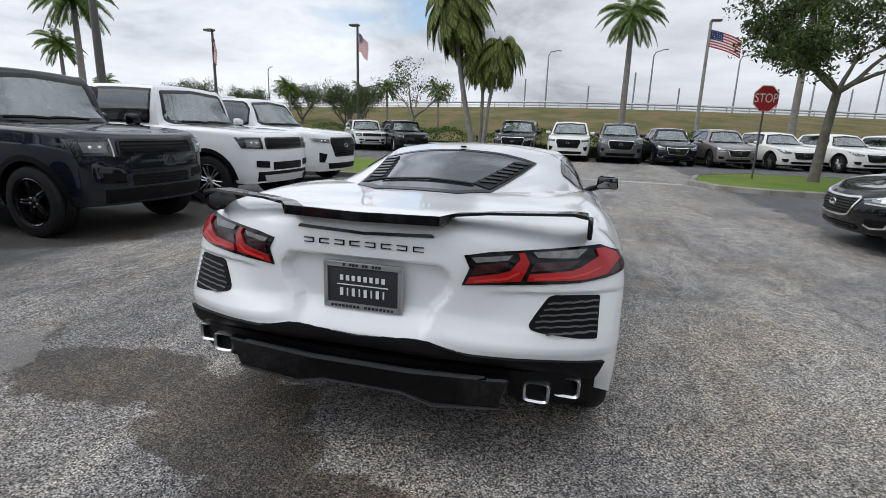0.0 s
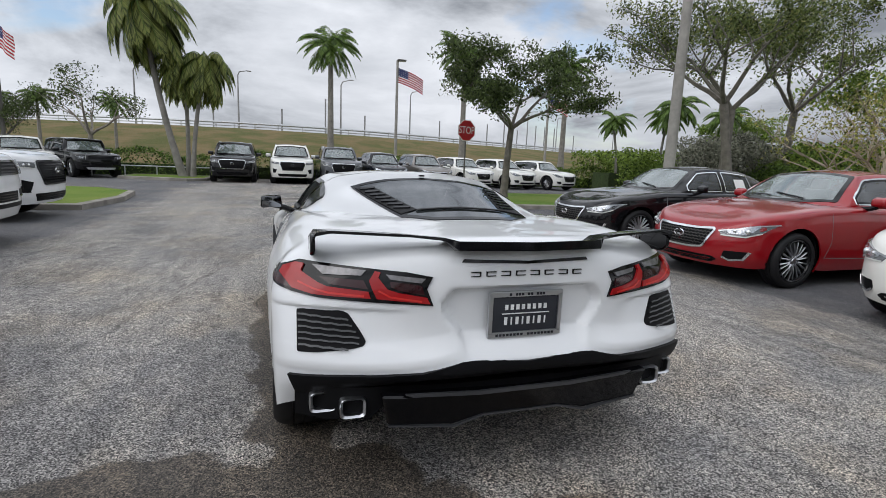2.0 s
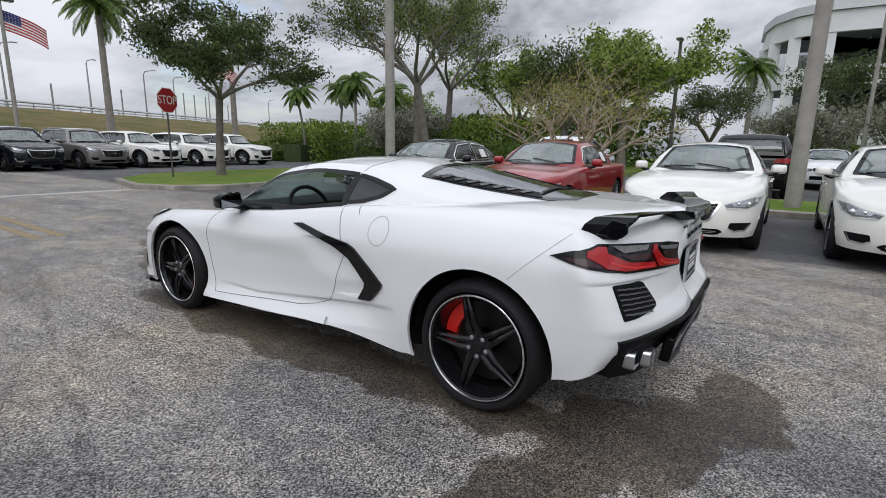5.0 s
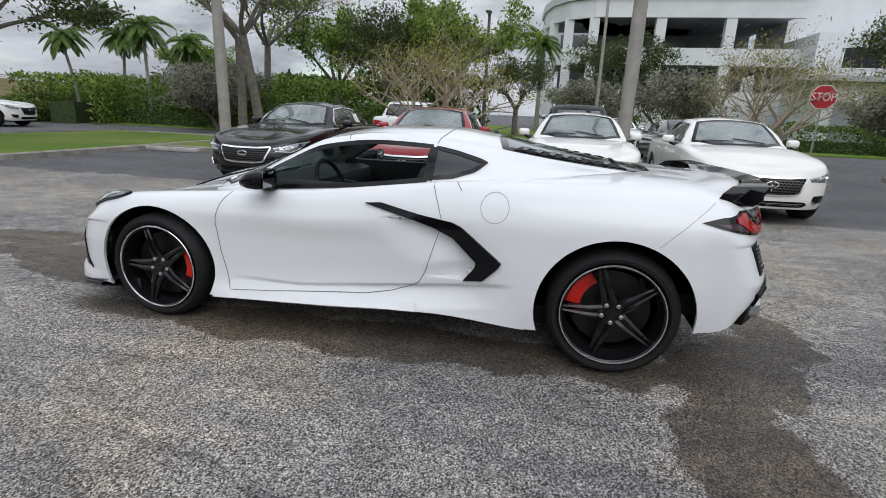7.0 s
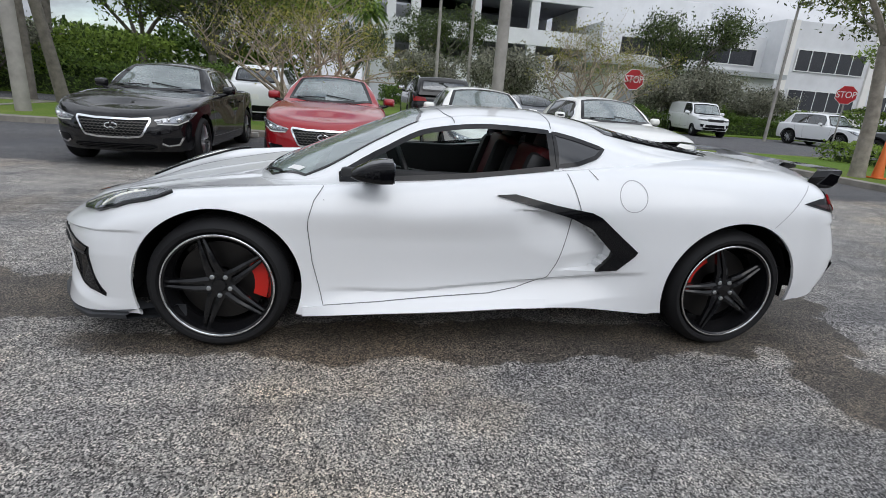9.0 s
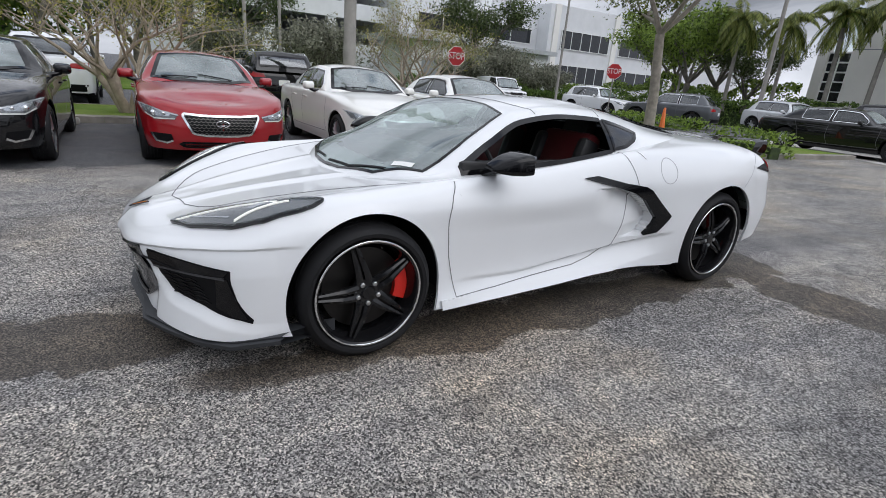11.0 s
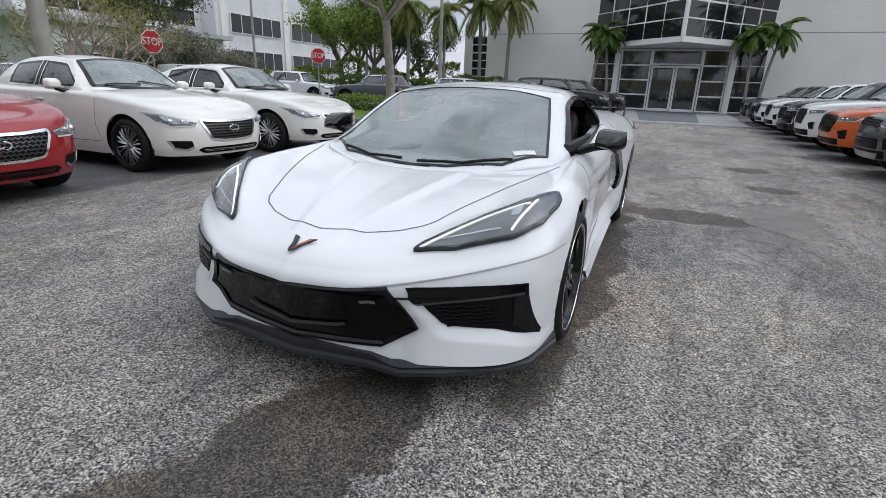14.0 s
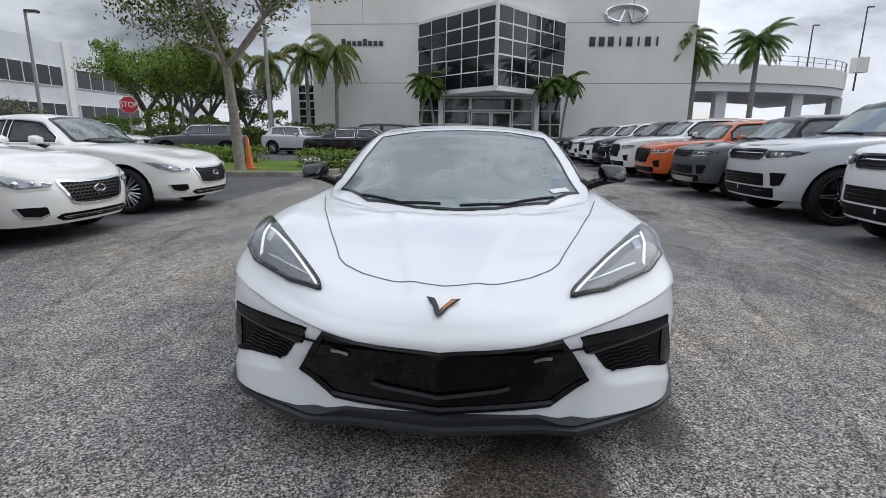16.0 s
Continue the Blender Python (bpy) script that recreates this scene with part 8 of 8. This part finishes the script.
for x in (-9.3, -7.9, -6.5, -5.1, -3.9):
    part("post", tube_bm([(x, 24.85, 0.0), (x, 24.85, 0.55)], 0.03, 6), RAIL, rail)

# ---- buildings ----
STUCCO = plain("warm_white_stucco", (0.80, 0.785, 0.74), 0.85, var=0.05, scale=0.6, bumpy=0.25, bscale=45, bdist=0.004)
STUCCO_GREY = plain("grey_white_concrete", (0.68, 0.69, 0.70), 0.85, var=0.08, scale=0.5, bumpy=0.2, bscale=30)
# darker wall copy with shade put into its colour; also serves the grey joints
STUCCO_SHADE = plain("shaded_wall_grey", (0.30, 0.31, 0.33), 0.85, var=0.1, scale=0.5)
METAL_ROOF = plain("pale_metal_roof", (0.50, 0.52, 0.53), 0.4, 0.5, var=0.08)
MULLION = plain("white_window_frame", (0.78, 0.78, 0.76), 0.4, var=0.04)
DARK_IN = plain("unlit_room_black", (0.025, 0.026, 0.028), 0.8, var=0.4, scale=0.8)
PANE = paint("dark_reflective_pane", (0.012, 0.014, 0.018), flake=0.1, rough=0.05)
PANE.node_tree.nodes["Principled BSDF"].inputs["Specular IOR Level"].default_value = 0.5
PANE.node_tree.nodes["Principled BSDF"].inputs["IOR"].default_value = 1.5
PANE.node_tree.nodes["Principled BSDF"].inputs["Coat Weight"].default_value = 0.3
SHOP_PANE = paint("grey_shop_pane", (0.030, 0.036, 0.038), flake=0.1, rough=0.04)
SHOP_PANE.node_tree.nodes["Principled BSDF"].inputs["IOR"].default_value = 2.0
LETTER = plain("dark_sign_letter", (0.045, 0.045, 0.05), 0.4, var=0.05)


def wall_box(name, x0, x1, y0, y1, z0, z1, mat, parent=None, label="", bevel=0.0):
    return part(name, box_bm(abs(x1 - x0), abs(y1 - y0), z1 - z0, pose((x0 + x1) / 2, (y0 + y1) / 2, (z0 + z1) / 2), bevel), mat, parent, label)


def glazing(parent, a, b, z0, z1, cols, rows, inset=0.05, frame=0.08, pane=None, depth=0.14):
    """A glazed screen in an upright plane from a to b: panes and the bars between them."""
    a, b = Vector(a), Vector(b)
    L = (b - a).length
    ang = math.degrees(math.atan2(b.y - a.y, b.x - a.x))
    base = pose(a.x, a.y, 0, 0, 0, ang)
    cw, rh = L / cols, (z1 - z0) / rows
    for i in range(cols):
        for j in range(rows):
            o = part("pane", box_bm(cw - frame * 0.5, 0.02, rh - frame * 0.5, pose((i + 0.5) * cw, inset, z0 + (j + 0.5) * rh)), pane or PANE, parent)
            o.matrix_basis = base @ pose(0, 0, 0, random.uniform(-0.35, 0.35), 0, 0)
    for i in range(cols + 1):
        o = part("mullion", box_bm(frame, depth, z1 - z0 + frame, pose(i * cw, 0, (z0 + z1) / 2)), MULLION, parent)
        o.matrix_basis = base
    for j in range(rows + 1):
        o = part("transom", box_bm(L, depth * 0.9, frame, pose(L / 2, 0, z0 + j * rh)), MULLION, parent)
        o.matrix_basis = base


def showroom():
    b = thing("showroom", "warm white stucco showroom with a dark glass prow over the doors", "building")
    Y = -37.0
    T = 13.5
    wall_box("wall", 4.75, 13.1, Y - 0.4, Y, 0, T, STUCCO, b)
    wall_box("wall", -15.85, -6.35, Y - 0.4, Y, 0, T, STUCCO, b)
    wall_box("wall", -6.35, 4.75, Y - 0.4, Y, 9.45, T, STUCCO, b)
    wall_box("wall", 12.7, 13.1, Y - 22, Y - 0.4, 0, T, STUCCO, b)
    wall_box("wall", -15.85, -15.45, Y - 22, Y - 0.4, 0, T, STUCCO, b)
    wall_box("rear_wall", -15.45, 12.7, Y - 22, Y - 21.6, 0, T, STUCCO, b)
    wall_box("roof", -15.45, 12.7, Y - 21.6, Y - 0.4, T - 0.5, T - 0.2, STUCCO_GREY, b)
    # near-black sheet added behind the glass, its colour standing in for an unlit room
    wall_box("dark_backing", -6.3, 4.7, Y - 4.2, Y - 4.0, 0, 9.4, DARK_IN, b)
    for z in (5.16, 9.46):
        for x0, x1 in ((4.78, 13.1), (-15.85, -6.38)):
            wall_box("joint", x0, x1, Y - 0.01, Y + 0.006, z - 0.025, z + 0.025, STUCCO_SHADE, b)
    for x in (9.0, -11.2):
        wall_box("joint", x - 0.02, x + 0.02, Y - 0.01, Y + 0.005, 9.5, T, STUCCO_SHADE, b)
    # the prow
    L, M, R = (4.7, Y), (-1.07, -31.0), (-6.3, Y)
    pr = new("glass_prow")
    pr.parent = b
    glazing(pr, R, M, 4.42, 9.42, 5, 5, 0.06, 0.11)
    glazing(pr, M, L, 4.42, 9.42, 5, 5, 0.06, 0.11)
    bm = bmesh.new()
    for z0, z1 in ((4.12, 4.40), (9.46, 9.62)):
        tri = [(R[0] - 0.05, R[1]), (M[0], M[1] + 0.16), (L[0] + 0.05, L[1])]
        lo = [bm.verts.new((x, y, z0)) for x, y in tri]
        hi = [bm.verts.new((x, y, z1)) for x, y in tri]
        bm.faces.new(lo), bm.faces.new(hi)
        for i in range(3):
            j = (i + 1) % 3
            bm.faces.new((lo[i], lo[j], hi[j], hi[i]))
    bmesh.ops.recalc_face_normals(bm, faces=bm.faces)
    part("prow_fascia", bm, MULLION, pr)
    part("corner_post", tube_bm([(M[0], M[1] + 0.05, 4.3), (M[0], M[1] + 0.05, 9.6)], 0.13, 8), MULLION, pr)
    # ground floor glazing
    lo = new("entrance_screen")
    lo.parent = b
    glazing(lo, (-6.3, Y + 0.02), (-4.45, Y + 0.02), 0.1, 4.1, 1, 4, 0.05, 0.1, SHOP_PANE)
    glazing(lo, (3.05, Y + 0.02), (4.7, Y + 0.02), 0.1, 4.1, 1, 4, 0.05, 0.1, SHOP_PANE)
    glazing(lo, (-4.06, -36.0), (-2.56, -36.0), 0.1, 4.0, 1, 4, 0.05, 0.1, SHOP_PANE)
    glazing(lo, (0.71, -36.0), (2.64, -36.0), 0.1, 4.0, 1, 4, 0.05, 0.1, SHOP_PANE)
    glazing(lo, (-2.455, -36.0), (0.605, -36.0), 3.1, 4.0, 1, 1, 0.05, 0.1, SHOP_PANE)
    for x in (-4.3, 2.88):
        part("portal_post", box_bm(0.36, 0.5, 4.12, pose(x, -35.6, 2.06), 0.02), MULLION, lo)
    part("portal_beam", box_bm(7.5, 0.5, 0.2, pose(-0.71, -35.6, 4.2), 0.02), MULLION, lo)
    for x in (-1.7, -0.15):
        dr = new("door")
        dr.parent = b
        dr.matrix_basis = pose(x, -35.9, 0)
        part("glass", box_bm(1.36, 0.03, 2.7, pose(0, 0, 1.45)), SHOP_PANE, dr)
        for xx, zz, w, h in ((-0.7, 1.5, 0.12, 3.0), (0.7, 1.5, 0.12, 3.0), (0, 2.93, 1.275, 0.14), (0, 0.1, 1.275, 0.2)):
            part("door_rail", box_bm(w, 0.08, h, pose(xx, 0.02, zz)), MULLION, dr)
        part("handle", tube_bm([(-0.5 if x > -1 else 0.5, 0.1, 0.8), (-0.5 if x > -1 else 0.5, 0.1, 1.4)], 0.02, 6), CHROME, dr)
    side = new("corner_window")
    side.parent = b
    glazing(side, (13.12, Y - 0.2), (14.4, Y - 0.2), 0.2, 5.0, 2, 8, 0.05, 0.1)
    wall_box("corner_pier", 14.4, 15.0, Y - 0.6, Y, 0, 6.0, STUCCO, b)
    # raised signs as plain blocks
    for k in range(8):
        h = 0.5 if k in (0, 4) else 0.34
        x = 10.55 - k * 0.415
        part("sign_letter", box_bm(0.3, 0.09, h, pose(x, Y + 0.06, 7.9 + h / 2), 0.02), LETTER, b)
    for k in range(8):
        x = -8.35 - k * 0.675
        w = 0.12 if k in (1, 3, 5, 7) and k != 1 or k in (3, 5, 7) else 0.42
        part("sign_letter", box_bm(w, 0.1, 0.66, pose(x, Y + 0.06, 8.14), 0.02), LETTER, b)
    bm = bmesh.new()
    ring = [(-10.63 + 1.45 * math.cos(a), Y + 0.14, 10.02 + 0.58 * math.sin(a)) for a in [math.pi * (-0.40 + 1.8 * k / 40) for k in range(41)]]
    tube_bm(ring, 0.14, 8, bm)
    tube_bm([ring[0], (-10.63 + 0.12, Y + 0.16, 10.25)], [0.13, 0.08], 8, bm)
    tube_bm([ring[-1], (-10.63 - 0.12, Y + 0.16, 10.25)], [0.13, 0.08], 8, bm)
    part("wall_emblem", bm, CHROME, b, "chrome open oval emblem")


showroom()


def ramp_deck():
    b = thing("parking_ramp", "curved white concrete parking ramp on columns", "building")
    arc = [(-16.2 - 24 * math.sin(a) * 0.95, -47 - 6 + 6 * math.cos(a * 1.4)) for a in [math.pi * 0.5 * k / 14 for k in range(15)]]
    arc = [(-14.0, -47.0)] + arc + [(-43, -62)]
    def band(name, z0, z1, mat, back, push=0.0):
        bm = bmesh.new()
        rows = []
        for x, y in arc:
            rows.append([bm.verts.new(c) for c in ((x, y + push, z0), (x, y + push, z1), (x + 2, y - back, z1), (x + 2, y - back, z0))])
        for p, q in zip(rows, rows[1:]):
            for k in range(4):
                bm.faces.new((p[k], p[(k + 1) % 4], q[(k + 1) % 4], q[k]))
        bm.faces.new(rows[0]), bm.faces.new(list(reversed(rows[-1])))
        bmesh.ops.recalc_face_normals(bm, faces=bm.faces)
        part(name, bm, mat, b)
    band("deck", 5.5, 6.25, STUCCO_GREY, 14)
    band("parapet", 6.28, 7.95, STUCCO, 0.35, 0.25)
    for x, y in ((-23.2, -48.8), (-31.5, -51), (-38.5, -56), (-17, -50)):
        wall_box("column", x - 0.5, x + 0.5, y - 0.5, y + 0.5, 0, 5.5, STUCCO_GREY, b)
    wall_box("rear_wall", -60, -15, -70, -69.6, 0, 3.2, STUCCO_GREY, b)
    for k in range(12):
        x, y = arc[2 + k]
        part("rail_post", tube_bm([(x, y, 7.9), (x, y, 8.9)], 0.05, 5), STEEL, b)
    part("hand_rail", tube_bm([(x, y, 8.85) for x, y in arc[1:15]], 0.035, 5), STEEL, b)
    part("hand_rail", tube_bm([(x, y, 8.4) for x, y in arc[1:15]], 0.025, 5), STEEL, b)
    wall_box("parapet_block", -39.6, -38.4, -54.4, -53.4, 7.9, 9.4, STUCCO, b)
    for x, y, h in ((-34.5, -55, 13.5), (-38.9, -54, 15), (-24, -56, 12), (-21, -58, 12.4)):
        lamp_post(x, y, h - 7, 0.09, BRONZE_POLE, "dark lamp pole on the parking ramp", turn=180, z0=6.2)


ramp_deck()


def parking_deck():
    b = thing("parking_garage", "grey white open parking garage with rounded corner", "building")
    line = [(62, 1.1), (57, 0.7), (53.6, -0.2), (51.3, -1.7), (50, -4), (50, -22)]
    def band(name, z0, z1, mat, thick, out=0.0):
        bm = bmesh.new()
        rows = []
        for i, (x, y) in enumerate(line):
            a = Vector(line[max(0, i - 1)])
            c = Vector(line[min(len(line) - 1, i + 1)])
            t = (c - a).normalized()
            n = Vector((t.y, -t.x))
            p, q = Vector((x, y)) + n * out, Vector((x, y)) - n * thick
            rows.append([bm.verts.new(v) for v in ((p.x, p.y, z0), (p.x, p.y, z1), (q.x, q.y, z1), (q.x, q.y, z0))])
        for p, q in zip(rows, rows[1:]):
            for k in range(4):
                bm.faces.new((p[k], p[(k + 1) % 4], q[(k + 1) % 4], q[k]))
        bm.faces.new(rows[0]), bm.faces.new(list(reversed(rows[-1])))
        bmesh.ops.recalc_face_normals(bm, faces=bm.faces)
        part(name, bm, mat, b, angle=20)
    band("base_wall", 0, 4.2, STUCCO_GREY, 0.5)
    band("parapet", 6.5, 8.0, STUCCO_GREY, 0.4, 0.05)
    band("parapet", 10.6, 12.2, STUCCO_GREY, 0.4, 0.05)
    band("floor_slab", 3.9, 4.15, STUCCO_SHADE, 16, -0.4)
    band("floor_slab", 6.6, 6.9, STUCCO_SHADE, 16, -0.4)
    band("roof_slab", 11.0, 11.3, STUCCO_SHADE, 16, -0.4)
    band("roof_edge", 12.22, 12.9, METAL_ROOF, 5.0, 0.3)
    for i in range(len(line) - 1):
        a, c = Vector(line[i]), Vector(line[i + 1])
        n = max(1, round((c - a).length / 5.2))
        for k in range(n):
            p = a.lerp(c, k / n)
            wall_box("column", p.x + 0.05, p.x + 0.85, p.y - 0.45, p.y + 0.45, 4.2, 10.7, STUCCO_GREY, b)
    wall_box("core_wall", 64, 65, -22, -1, 0, 11, STUCCO_SHADE, b)
    for k in range(5):
        part("inner_light", box_bm(1.2, 0.2, 0.08, pose(56, -3 - k * 4, 10.9)), LAMP_WHITE, b)


parking_deck()


def offices():
    b = thing("office_block", "long white office block with dark window bands", "building")
    wall_box("wall", 47, 60, -40, -22, 0, 9.0, STUCCO_GREY, b)
    wall_box("wall", 45, 60, -80, -40, 0, 10.6, STUCCO_GREY, b)
    wall_box("upper_wall", 54, 62, -38, -22, 9.0, 13.0, STUCCO_GREY, b)
    wall_box("low_wing", 40, 46.9, -36, -20, 0, 4.6, STUCCO_GREY, b)
    wall_box("wing_roof", 39.2, 46.9, -36.5, -18, 4.62, 5.0, METAL_ROOF, b)
    # thin dark sheet that paints the shade of the recessed ground floor
    wall_box("wing_shade", 39.9, 39.99, -35, -21, 0.3, 3.2, STUCCO_SHADE, b)
    for y in (-24, -27.5, -31, -34):
        w = new("window")
        w.parent = b
        glazing(w, (39.85, y - 1.2), (39.85, y + 1.2), 0.9, 2.6, 2, 1, 0.03, 0.08)
    for y0, y1, x, z0, z1 in ((-50, -42, 44.9, 6.0, 8.0), (-62, -52, 44.9, 6.0, 8.0), (-39, -24, 46.9, 6.2, 7.8), (-50, -42, 44.9, 2.2, 4.2), (-62, -52, 44.9, 2.2, 4.2)):
        w = new("window")
        w.parent = b
        glazing(w, (x, y0), (x, y1), z0, z1, 5, 1, 0.03, 0.08)
    for y in (-41, -51, -63):
        wall_box("pier", 44.8, 45.0, y - 0.4, y + 0.4, 0, 10.6, STUCCO, b)


offices()
